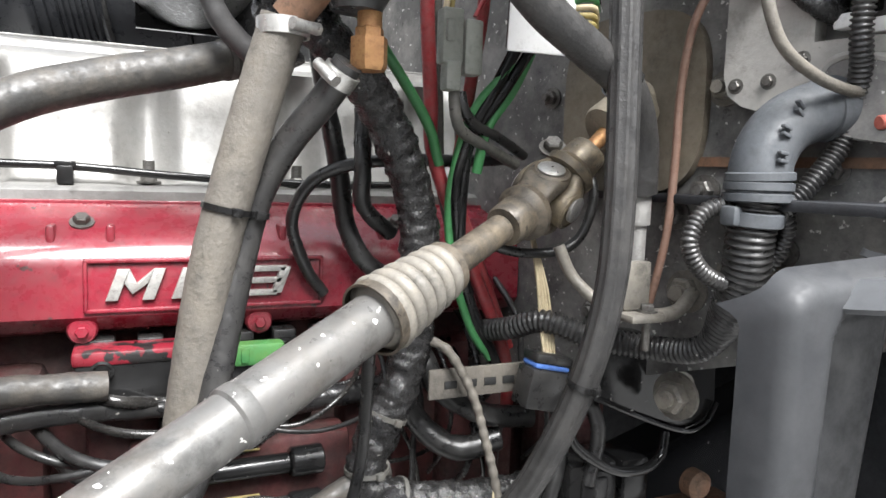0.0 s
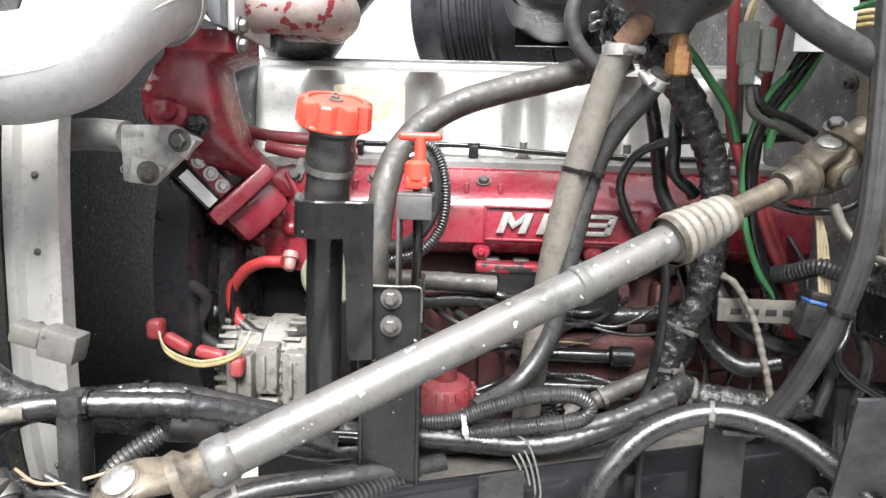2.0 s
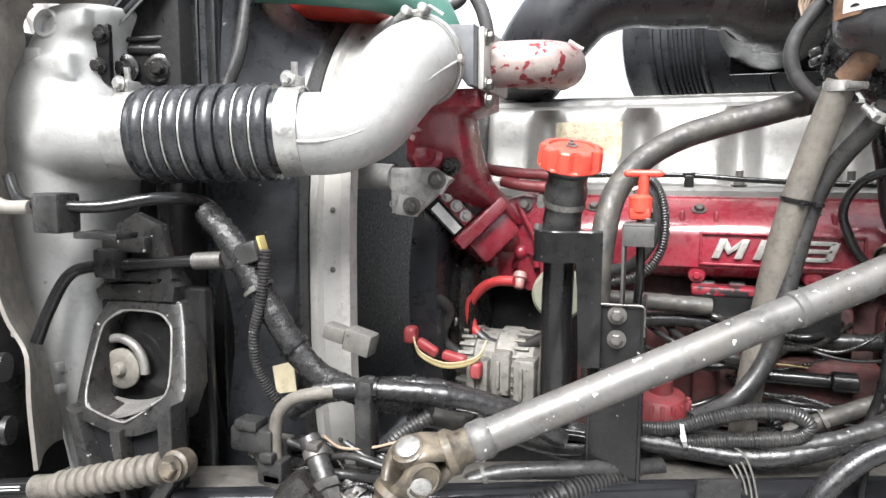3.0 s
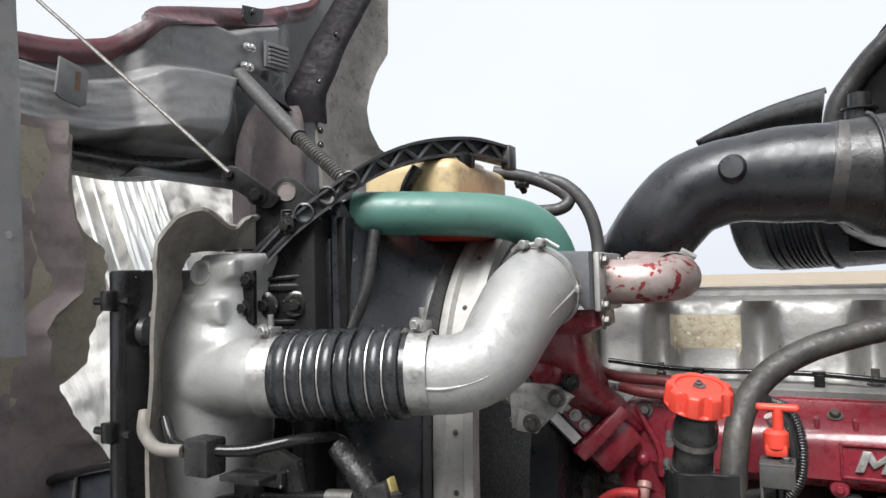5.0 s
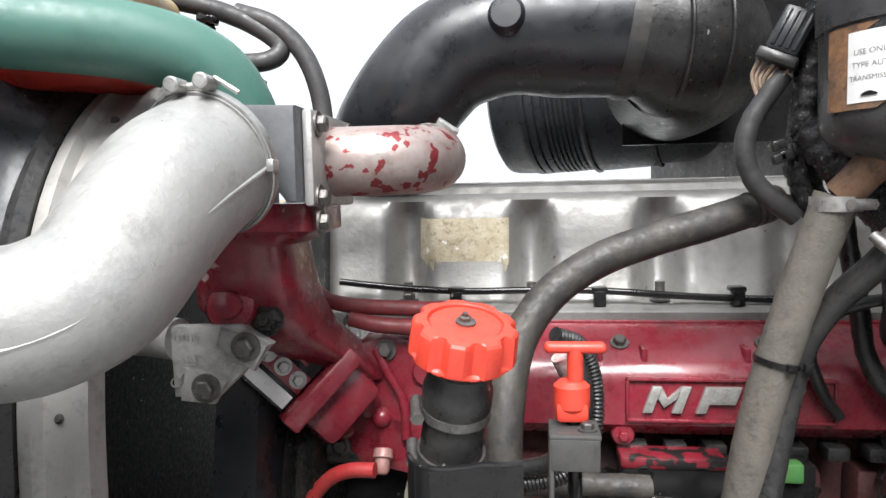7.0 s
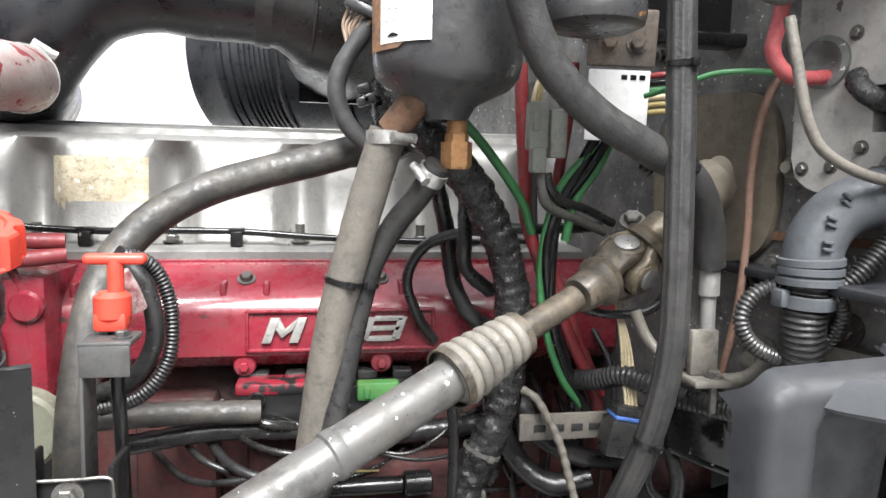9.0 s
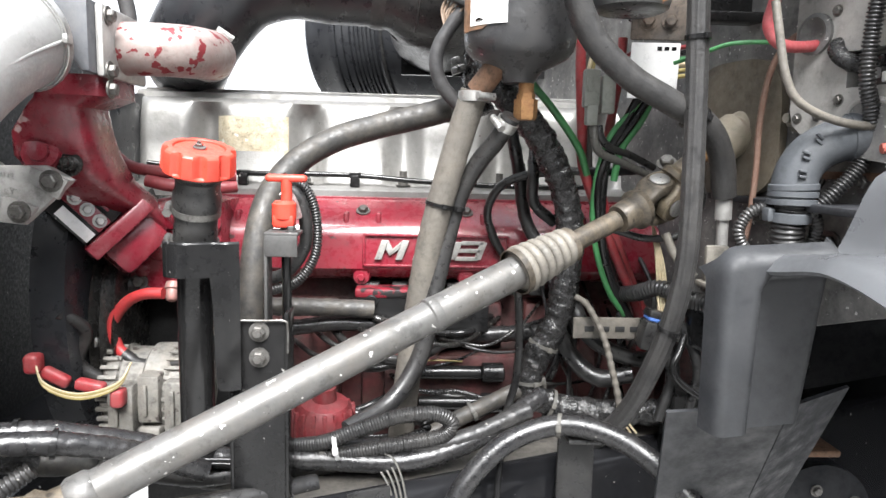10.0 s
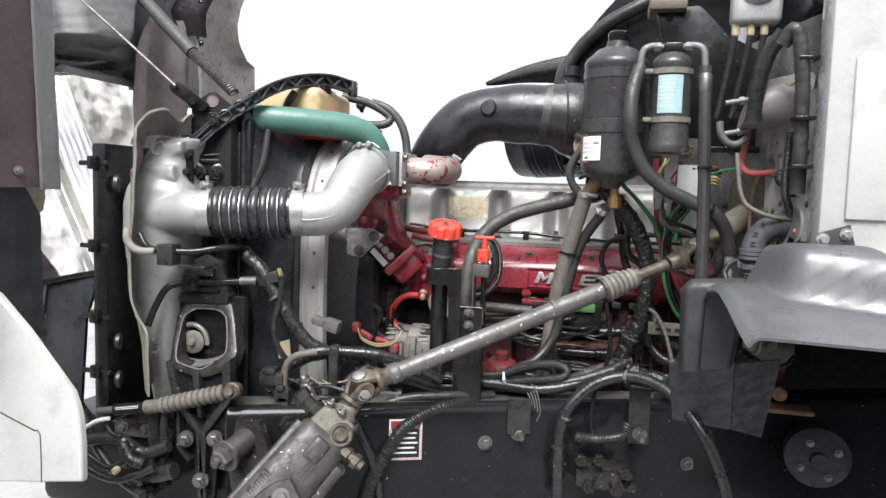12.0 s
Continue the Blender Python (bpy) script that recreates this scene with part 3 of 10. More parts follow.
M_redscuff = mat("scuffed_red_enamel", (0.20, 0.011, 0.024), 0.28, col2=(0.10, 0.011, 0.016), scale=12, amount=0.7, bump=0.2, fine=60, dust=0.22, dustcol=(0.30, 0.14, 0.14), coat=0.2, fleck=0.75, fleckcol=(0.38, 0.27, 0.26), fleckscale=26)
mod = thing("sensor_module", (-0.41, -0.24, 1.33), "black and red control module with a torn white label", "control module")
bm = B()
box(bm, (-0.047, 0.011, -0.05), (0.045, 0.085, 0.000), 0.003, mS)
part("casing", bm, M_black, mod)
bm = B()
box(bm, (-0.022, 0.013, 0.0), (0.0, 0.082, 0.004), 0.001, mS)
box(bm, (0.006, 0.026, 0.0), (0.010, 0.05, 0.0045), 0.001, mS)
part("inlay", bm, M_red, mod)
bm = B()
box(bm, (-0.043, 0.014, 0.0), (-0.027, 0.070, 0.001), 0.0004, mS)
part("label", bm, M_label, mod, "torn white label")
for k in range(3):
    bm = B()
    bolt(bm, mS @ Vector((-0.010, 0.024 + k * 0.022, 0.004)), nn, 0.0062)
    part("bolt", bm, M_steel, mod)
for k in range(3):
    bm = B()
    box(bm, (0.034 + k * 0.006, 0.012, -0.02), (0.037 + k * 0.006, 0.082, 0.006), 0.001, mS)
    part("fin", bm, M_black, mod)
bm = B()
loops = []
for z, xl, xr, yn, yb in ((1.515, -0.455, -0.362, -0.346, -0.225), (1.490, -0.455, -0.362, -0.346, -0.225), (1.486, -0.458, -0.372, -0.342, -0.23), (1.476, -0.468, -0.394, -0.338, -0.235), (1.445, -0.492, -0.390, -0.330, -0.23), (1.415, -0.498, -0.388, -0.318, -0.21), (1.38, -0.482, -0.385, -0.288, -0.17), (1.34, -0.45, -0.36, -0.225, -0.12), (1.31, -0.43, -0.34, -0.18, -0.10)):
    cx, cy, hx, hy = (xl + xr) / 2, (yn + yb) / 2, (xr - xl) / 2, (yb - yn) / 2
    loops.append([Vector((cx + hx * math.copysign(abs(math.cos(a)) ** 0.45, math.cos(a)), cy + hy * math.copysign(abs(math.sin(a)) ** 0.45, math.sin(a)), z)) for a in [2 * math.pi * k / 32 for k in range(32)]])
rings(bm, loops)
tow = part("tower", bm, M_redscuff, eng, "red painted water outlet with scuffed pale patches")
bm = B()
lathe(bm, [(0.027, -0.012), (0.027, 0.0), (0.022, 0.008), (0.013, 0.010), (0.012, 0.016), (0.0, 0.018)], (-0.452, -0.318, 1.418), (0.1, -1, 0.25), 24)
part("boss", bm, M_red, tow)
bm = B()
bolt(bm, (-0.418, -0.318, 1.405), (0.1, -1, 0.2), 0.010, length=0.010)
part("bolt", bm, M_dark, tow)
for pts in ([(-0.349, -0.168, 1.345), (-0.336, -0.170, 1.318), (-0.318, -0.170, 1.282), (-0.316, -0.168, 1.239)], [(-0.317, -0.160, 1.372), (-0.300, -0.160, 1.347), (-0.291, -0.160, 1.298), (-0.288, -0.160, 1.248)]):
    bm = B()
    tube(bm, pts, 0.0055, 10)
    part("flange_seam", bm, M_red, fh)
for c, r in (((-0.365, -0.160, 1.280), 0.020), ((-0.392, -0.158, 1.246), 0.014), ((-0.345, -0.160, 1.262), 0.013), ((-0.405, -0.162, 1.285), 0.016)):
    bm = B()
    lathe(bm, [(r, 0), (r * 0.95, 0.006), (r * 0.7, 0.012), (r * 0.3, 0.0145), (0.0, 0.015)], c, (-0.1, -1, 0.1), 20)
    part("casting_lump", bm, M_red, fh)
bm = B()
lathe(bm, [(0.011, 0), (0.012, 0.01), (0.009, 0.012), (0.009, 0.024), (0.006, 0.028)], (-0.342, -0.175, 1.228), (0, -0.6, -1), 12)
part("drain_fitting", bm, mat("pinkish_fitting", (0.36, 0.17, 0.15), 0.5, 0.2, col2=(0.28, 0.2, 0.18), scale=40), fh)

# ---- charge air pipe, hose and cooler ----
pipe = thing("charge_air_pipe", (-0.45, -0.5, 1.40), "silver painted aluminium charge air elbow with a moulded seam", "pipe")
EL = [(-0.565, -0.555, 1.443), (-0.525, -0.548, 1.443), (-0.487, -0.535, 1.446), (-0.460, -0.508, 1.464), (-0.450, -0.472, 1.499), (-0.443, -0.432, 1.530), (-0.437, -0.388, 1.550)]
bm = B()
tube(bm, EL, 0.050, 36, 8, shape=lambda s: 1.0 + 0.16 * min(1.0, max(0.0, (s - 0.10) / 0.12)))
elb = part("elbow", bm, M_aluclean, pipe)
bm = B()
SEAM_OFF = ((0, -0.049, -0.010), (0.004, -0.048, -0.012), (0.018, -0.046, -0.014), (0.036, -0.037, -0.012), (0.050, -0.022, -0.008), (0.0565, -0.004, -0.002))
tube(bm, [Vector(p) + Vector(o).normalized() * q for p, o, q in zip(EL[1:7], SEAM_OFF, (0.0505, 0.0525, 0.0565, 0.0580, 0.0582, 0.0582))], 0.0024, 8)
part("seam", bm, M_aluclean, elb)
dl = Vector((0.16, 0.93, 0.32)).normalized()
pe = Vector(EL[-1])
bm = B()
lathe(bm, [(0.0575, -0.004), (0.0605, -0.005), (0.0615, -0.001), (0.0615, 0.007), (0.0600, 0.010), (0.0575, 0.010)], pe, dl, 48, cap=False)
part("rolled_rim", bm, M_aluclean, elb)
bm = B()
lathe(bm, [(0.0617, -0.0035), (0.0632, -0.003), (0.0640, 0.001), (0.0632, 0.005), (0.0617, 0.0055)], pe, dl, 48, cap=False)
for a in ((-0.446, -0.418, 1.610), (-0.422, -0.418, 1.612)):
    cyl(bm, Vector(a) - Vector((0.0, 0.010, 0)), Vector(a) + Vector((0, 0.012, 0)), 0.0064, seg=16, chamfer=0.0016)
    tube(bm, [Vector(a) + Vector((-0.006 if a[0] < -0.43 else 0.006, 0.004, 0.004)), Vector(a) + Vector((-0.022 if a[0] < -0.43 else 0.024, 0.008, -0.008))], 0.0022, 8, 2)
cyl(bm, (-0.462, -0.408, 1.607), (-0.430, -0.410, 1.611), 0.0035, seg=10)
box(bm, Vector((-0.374, -0.405, 1.546)) - Vector((0.003, 0.007, 0.005)), Vector((-0.374, -0.405, 1.546)) + Vector((0.003, 0.007, 0.005)), 0.001)
part("v_band", bm, M_steel, elb, "steel band with two bolts")

hump = thing("charge_air_hose", (-0.63, -0.59, 1.39), "black convoluted charge air hose held by wide steel bands", "hose")
H0, H1 = Vector((-0.729, -0.606, 1.441)), Vector((-0.546, -0.553, 1.446))
hd = (H1 - H0).normalized()
L = (H1 - H0).length
prof = [(0.052, -0.02), (0.052, 0.004)]
nconv = 8
for i in range(nconv):
    c = 0.012 + (i + 0.5) * (L - 0.024) / nconv
    w = (L - 0.024) / nconv
    for k in range(7):
        a = math.pi * k / 6
        prof.append((0.0525 + 0.0080 * math.sin(a) ** 0.7, c - w * 0.46 * math.cos(a)))
prof += [(0.052, L - 0.004), (0.052, L + 0.02)]
bm = B()
lathe(bm, prof, H0, hd, 40)
part("bellows", bm, M_bellow, hump)
bm = B()
for i in (1, 2, 3, 6, 7):
    lathe(bm, [(0.0535, -0.0010), (0.0562, -0.0010), (0.0562, 0.0010), (0.0535, 0.0010)], H0 + hd * (0.012 + i * (L - 0.024) / nconv), hd, 36, cap=False)
part_each("ring", bm, M_steel, hump)
for p in (H0 - hd * 0.008, H1 + hd * 0.008):
    bm = B()
    lathe(bm, [(0.0523, -0.0135), (0.0545, -0.0135), (0.0545, 0.0135), (0.0523, 0.0135)], p, hd, 36, cap=False)
    q = p + Vector((0.0, -0.004, 0.058))
    box(bm, q - Vector((0.010, 0.012, 0.006)), q + Vector((0.010, 0.012, 0.008)), 0.002)
    cyl(bm, q + Vector((0, -0.018, 0.004)), q + Vector((0, 0.02, 0.004)), 0.0035, seg=10)
    bolt(bm, q + Vector((0, -0.013, 0.004)), (0, -1, 0), 0.006)
    cyl(bm, q + Vector((0.002, 0, 0)), q + Vector((0.004, -0.004, 0.024)), 0.004, seg=10)
    part("wide_band", bm, M_steel, hump, "wide bright steel band")

cac = thing("charge_air_cooler_tank", (-0.86, -0.60, 0.95), "cast silver aluminium side tank of the charge air cooler", "cooler tank")
bm = B()
loops = []
for z, xl, xr, yn in ((0.96, -0.898, -0.836, -0.600), (1.02, -0.908, -0.832, -0.605), (1.10, -0.926, -0.828, -0.614), (1.22, -0.944, -0.822, -0.626), (1.33, -0.954, -0.812, -0.640), (1.39, -0.956, -0.798, -0.648), (1.455, -0.955, -0.785, -0.650), (1.49, -0.948, -0.785, -0.646),
                      (1.516, -0.936, -0.800, -0.634), (1.56, -0.917, -0.800, -0.620), (1.585, -0.905, -0.792, -0.613), (1.602, -0.897, -0.785, -0.608), (1.609, -0.892, -0.787, -0.605)):
    xm = (xl + xr) / 2
    hw = (xr - xl) / 2
    lp = []
    for k in range(16):
        a = math.pi * k / 15
        lp.append(Vector((xm - hw * math.copysign(abs(math.cos(a)) ** 0.75, math.cos(a)), yn + 0.062 - 0.062 * math.sin(a) ** 0.75, z)))
    lp += [Vector((xr, yn + 0.12, z)), Vector((xl, yn + 0.12, z))]
    loops.append(lp)
rings(bm, loops)
tube(bm, [(-0.875, -0.590, 1.428), (-0.835, -0.603, 1.433), (-0.79, -0.610, 1.438), (-0.76, -0.612, 1.440), (-0.722, -0.604, 1.441)], 0.052, 32, shape=lambda s: 0.97 + 0.20 * max(0.0, 1 - s / 0.11) ** 1.6)
prism(bm, [(-0.856, 1.592), (-0.80, 1.600), (-0.80, 1.575), (-0.840, 1.560)], (0, -0.60, 0), (1, 0, 0), (0, 0, 1), 0.018, 0.004)
prism(bm, [(-0.868, 1.538), (-0.812, 1.545), (-0.808, 1.512), (-0.852, 1.515)], (0, -0.61, 0), (1, 0, 0), (0, 0, 1), 0.024, 0.004)
tank = part("tank", bm, M_aluclean, cac, sharp=55)
blend = tank.modifiers.new("blend", "REMESH")
blend.mode, blend.voxel_size, blend.use_smooth_shade = "VOXEL", 0.004, True
melt = tank.modifiers.new("melt", "SMOOTH")
melt.factor, melt.iterations = 0.5, 9
bm = B()
lathe(bm, [(0.019, -0.010), (0.0185, 0.004), (0.0165, 0.006), (0.0135, 0.005), (0.0115, -0.002), (0.0, -0.003)], (-0.858, -0.614, 1.582), (0.1, -1, 0.1), 24)
for z in (1.10, 1.13):
    box(bm, (-0.872, -0.628 - 0.0, z), (-0.862, -0.60, z + 0.012), 0.002)
box(bm, (-0.886, -0.628, 1.535), (-0.862, -0.61, 1.552), 0.002)
part_each("boss", bm, M_aluclean, tank)
rad = thing("radiator_core", (-0.9, 0.0, 0.95), "black radiator and cooler pack with side channels", "radiator")
bm = B()
box(bm, (-1.004, -0.655, 0.94), (-0.968, 0.60, 1.59), 0.004)
part("condenser", bm, M_black, rad)
bm = B()
box(bm, (-0.79, -0.53, 0.92), (-0.725, 0.55, 1.675), 0.005)
part("core", bm, M_core, rad)
bm = B()
box(bm, (-0.735, -0.505, 0.95), (-0.715, -0.47, 1.63), 0.003)
box(bm, (-0.712, -0.502, 0.95), (-0.690, -0.47, 1.66), 0.003)
box(bm, (-0.735, -0.575, 0.95), (-0.715, -0.505, 1.40), 0.003)
part_each("side_channel", bm, M_black, rad)
for z in (1.545, 1.355, 1.19, 1.06):
    bm = B()
    cyl(bm, (-1.040, -0.648, z), (-0.96, -0.652, z), 0.006, seg=10)
    box(bm, (-1.010, -0.665, z - 0.014), (-0.985, -0.635, z + 0.016), 0.003)
    part("pin", bm, M_black, rad)
for z in (1.50, 1.13, 1.04):
    bm = B()
    lathe(bm, [(0.020, 0), (0.020, 0.008), (0.012, 0.014)], (-0.952, -0.63, z), (-1, -0.5, 0), 18)
    part("rubber_stop", bm, M_rubber, rad)

seal = thing("radiator_seal", (-0.85, -0.68, 1.0), "grey-brown rubber air deflector curled round the radiator edge", "rubber seal")
M_seal = mat("grey_brown_rubber", (0.23, 0.212, 0.188), 0.7, col2=(0.10, 0.09, 0.08), scale=6, amount=0.6, dust=0.3, dustcol=(0.25, 0.22, 0.18))


SEAL_OUT = smooth_path([(-0.828, -0.70, 1.03), (-0.831, -0.70, 1.16), (-0.859, -0.70, 1.215), (-0.875, -0.70, 1.30), (-0.866, -0.70, 1.443), (-0.858, -0.70, 1.55), (-0.858, -0.70, 1.60), (-0.857, -0.69, 1.632),
                        (-0.841, -0.68, 1.655), (-0.817, -0.665, 1.668), (-0.806, -0.650, 1.667), (-0.804, -0.625, 1.652), (-0.810, -0.600, 1.647), (-0.812, -0.580, 1.661), (-0.810, -0.555, 1.668)], 6)
SEAL_IN = smooth_path([(-0.885, -0.61, 1.03), (-0.900, -0.61, 1.16), (-0.908, -0.61, 1.215), (-0.920, -0.61, 1.30), (-0.917, -0.61, 1.443), (-0.908, -0.61, 1.53), (-0.905, -0.61, 1.575), (-0.903, -0.606, 1.60),
                       (-0.897, -0.60, 1.612), (-0.887, -0.592, 1.617), (-0.880, -0.58, 1.618), (-0.868, -0.57, 1.617), (-0.855, -0.562, 1.617), (-0.84, -0.555, 1.617), (-0.82, -0.545, 1.617)], 6)


def along(path, u):
    k = u * (len(path) - 1)
    i = min(int(k), len(path) - 2)
    return path[i].lerp(path[i + 1], k - i)


def seal_fn(u, v):
    """A rubber gutter: it curls from the free outer edge back to the cooler."""
    p = along(SEAL_OUT, u).lerp(along(SEAL_IN, u), v)
    k = math.sin(math.pi * v)
    p += Vector((-0.020 * (1 - ease_(u, 0.5, 0.62)), 0.012, 0.016 * ease_(u, 0.5, 0.62))) * k
    p.x += 0.004 * noise.noise(Vector((u * 22, v * 3, 5)))
    p.y += 0.006 * noise.noise(Vector((u * 14, v * 2, 9)))
    return p


def ease_(t, a, b):
    t = min(1.0, max(0.0, (t - a) / (b - a)))
    return t * t * (3 - 2 * t)


bm = B()
bent_sheet(bm, seal_fn, 96, 12, 0.005)
part("gutter", bm, M_seal, seal, sharp=80)
for u in (0.34, 0.43, 0.12):
    bm = B()
    tube(bm, [seal_fn(u + 0.006 * math.sin(9 * k), 0.05 + 0.12 * k) + Vector((0.002, -0.002, 0)) for k in range(6)], 0.004, 8)
    part("fold", bm, M_seal, seal)
for p in ((-0.862, -0.552, 1.622), (-0.835, -0.545, 1.622)):
    bm = B()
    box(bm, Vector(p) - Vector((0.012, 0.004, 0.008)), Vector(p) + Vector((0.012, 0.004, 0.008)), 0.002)
    part("clip", bm, M_blackdull, seal)

# ---- steering shaft ----
shaft = thing("steering_shaft", (0.0, -0.45, 1.2), "worn grey steering shaft with a ribbed boot and two universal joints", "steering shaft")
LOW, UP = Vector((-0.345, -0.640, 1.085)), Vector((0.350, -0.287, 1.376))
sd = (UP - LOW).normalized()
SL = (UP - LOW).length


def sp(k):
    return LOW + sd * (k * SL)


bm = B()
lathe(bm, [(0.0195, 0), (0.022, 0.004), (0.022, 0.020), (0.0195, 0.024)], sp(0.075), sd, 28)
cyl(bm, sp(0.09), sp(0.60), 0.0192, seg=32)
lathe(bm, [(0.0193, 0), (0.0213, 0.002), (0.0213, 0.010), (0.0205, 0.013)], sp(0.545), sd, 32)
cyl(bm, sp(0.56), sp(0.715), 0.0203, seg=32)
part("tube", bm, M_shaft, shaft)
bm = B()
prof = [(0.0205, 0), (0.026, 0.004)]
bl = SL * 0.105
for i in range(6):
    for k in range(7):
        a = math.pi * k / 6
        w = (bl - 0.008) / 6
        prof.append((0.0255 + 0.0055 * math.sin(a) - i * 0.0012, 0.004 + (i + 0.5) * w - 0.47 * w * math.cos(a)))
prof += [(0.019, bl), (0.014, bl + 0.004)]
lathe(bm, prof, sp(0.70), sd, 32)
part("rubber_boot", bm, M_boot, shaft, "dusty ribbed grey rubber boot")
for k, r in ((0.705, 0.0275), (0.80, 0.021)):
    bm = B()
    lathe(bm, [(r, -0.006), (r + 0.002, -0.006), (r + 0.002, 0.006), (r, 0.006)], sp(k), sd, 28, cap=False)
    part("band", bm, M_joint, shaft)
bm = B()
cyl(bm, sp(0.80), sp(0.905), 0.0135, seg=24)
part("slip_yoke", bm, M_joint, shaft)


def yoke(c, axis, pin, r, length, s):
    """A forked end: a round shank that splits into two tapering arms, each with an eye round one arm of the cross."""
    bm = B()
    axis, pin = Vector(axis).normalized(), Vector(pin)
    pin = (pin - axis * pin.dot(axis)).normalized()
    side = axis.cross(pin)
    lathe(bm, [(r * 0.60, 0), (r * 0.66, 0.003), (r * 0.70, length * 0.34), (r * 0.92, length * 0.44), (r * 0.88, length * 0.56), (r * 0.5, length * 0.60)], c - axis * length, axis, 24)
    for q in (-1, 1):
        loops = []
        for k in range(9):
            t = k / 8
            at = c + axis * (-length * 0.58 + (length * 0.58 + 0.010) * t) + pin * (q * s * (0.42 + 0.58 * ease(t / 0.6)))
            w = 0.0165 + 0.0040 * ease(t / 0.7) - 0.010 * ease((t - 0.85) / 0.15)
            th = 0.0105 - 0.0035 * t
            loops.append([at + side * (w * math.copysign(abs(math.cos(a)) ** 0.6, math.cos(a))) + pin * (th * math.copysign(abs(math.sin(a)) ** 0.6, math.sin(a))) for a in [2 * math.pi * i / 20 for i in range(20)]])
        rings(bm, loops)
        lathe(bm, [(0.0150, -0.0085), (0.0192, -0.0070), (0.0200, 0.0), (0.0192, 0.0072), (0.0165, 0.0088), (0.0150, 0.0075)], c + pin * (q * s), pin, 28)
    lathe(bm, [(0.010, -s), (0.0105, 0), (0.010, s)], c, pin, 16)
    return bm


def cap_disc(c, pin, s):
    bm = B()
    pin = Vector(pin).normalized()
    for q in (-1, 1):
        lathe(bm, [(0.0135, 0), (0.0135, 0.003), (0.012, 0.004)], c + pin * (q * s), pin * q, 20)
    return bm


PA = Vector((-0.18, -0.52, 0.84))
PA = (PA - sd * PA.dot(sd)).normalized()
PB = sd.cross(PA)
part("upper_yoke", yoke(UP, sd, PA, 0.030, 0.075, 0.023), M_joint, shaft)
part_each("upper_cap", cap_disc(UP, PA, 0.030), M_steel, shaft)
colm = Vector((0.62, -0.02, 0.62)).normalized()
M_colyoke = mat("dark_cast_yoke", (0.105, 0.09, 0.07), 0.42, 0.35, col2=(0.05, 0.042, 0.033), scale=20, amount=0.7, dust=0.55, dustcol=(0.34, 0.265, 0.16))
part("column_yoke", yoke(UP + sd * 0.004, -colm, PB, 0.030, 0.066, 0.023), M_colyoke, shaft)
bm = B()
bolt(bm, (0.366, -0.272, 1.424), (-0.3, -0.6, 0.75), 0.009)
part("pinch_bolt", bm, M_bolt, shaft)
bm = B()
tube(bm, [UP + colm * 0.035, UP + colm * 0.13], 0.0085, 14, 12, shape=corrugated(0.004, 0.12))
part("spline", bm, M_brass, shaft, "bare brassy splines")
part("lower_yoke", yoke(LOW, -sd, PA, 0.028, 0.075, 0.022), M_joint, shaft)
part_each("lower_cap", cap_disc(LOW, PA, 0.029), M_steel, shaft)
gd = Vector((-0.45, -0.35, -0.80)).normalized()
part("gear_yoke", yoke(LOW - sd * 0.004, -gd, PB, 0.028, 0.066, 0.022), M_joint, shaft)
part_each("column_cap", cap_disc(UP + sd * 0.004, PB, 0.030), M_steel, shaft)
part_each("gear_cap", cap_disc(LOW - sd * 0.004, PB, 0.029), M_steel, shaft)

gear = thing("steering_gear", (-0.45, -0.78, 0.75), "grimy cast steering gear box bolted to the rail", "steering gear")
G0 = LOW + gd * 0.065
G1 = Vector((-0.525, -0.83, 0.82))
M_gear = mat("dusty_cast_iron", (0.048, 0.046, 0.044), 0.42, 0.2, col2=(0.018, 0.0175, 0.017), scale=12, amount=0.8, bump=0.6, fine=70, dust=0.4, dustcol=(0.15, 0.138, 0.122), fleck=0.3, fleckcol=(0.40, 0.38, 0.35), fleckscale=90)
M_gearhead = mat("tan_crusted_iron", (0.17, 0.155, 0.13), 0.6, 0.1, col2=(0.035, 0.032, 0.028), scale=24, amount=0.85, bump=0.7, fine=80, dust=0.4, dustcol=(0.26, 0.235, 0.19), fleck=0.4, fleckcol=(0.05, 0.045, 0.04), fleckscale=80)
d_, u_, w_ = frame_on(G1 - G0)
vn = Vector((0.45, -1.0, 0.35))
vn = (vn - d_ * vn.dot(d_)).normalized()
vs = d_.cross(vn).normalized()
if vs.x < 0:
    vs = -vs


def on_gear(along, side=0.0, out=0.0):
    """A place on the gear box: along its axis, to its side, out of its front face."""
    return G0 + d_ * along + vs * side + vn * out


def gear_loop(along, hs, ho, sq, side=0.0, out=0.0, n=32):
    return [on_gear(along, side + hs * math.copysign(abs(math.cos(a)) ** sq, math.cos(a)), out + ho * math.copysign(abs(math.sin(a)) ** sq, math.sin(a))) for a in [2 * math.pi * i / n for i in range(n)]]


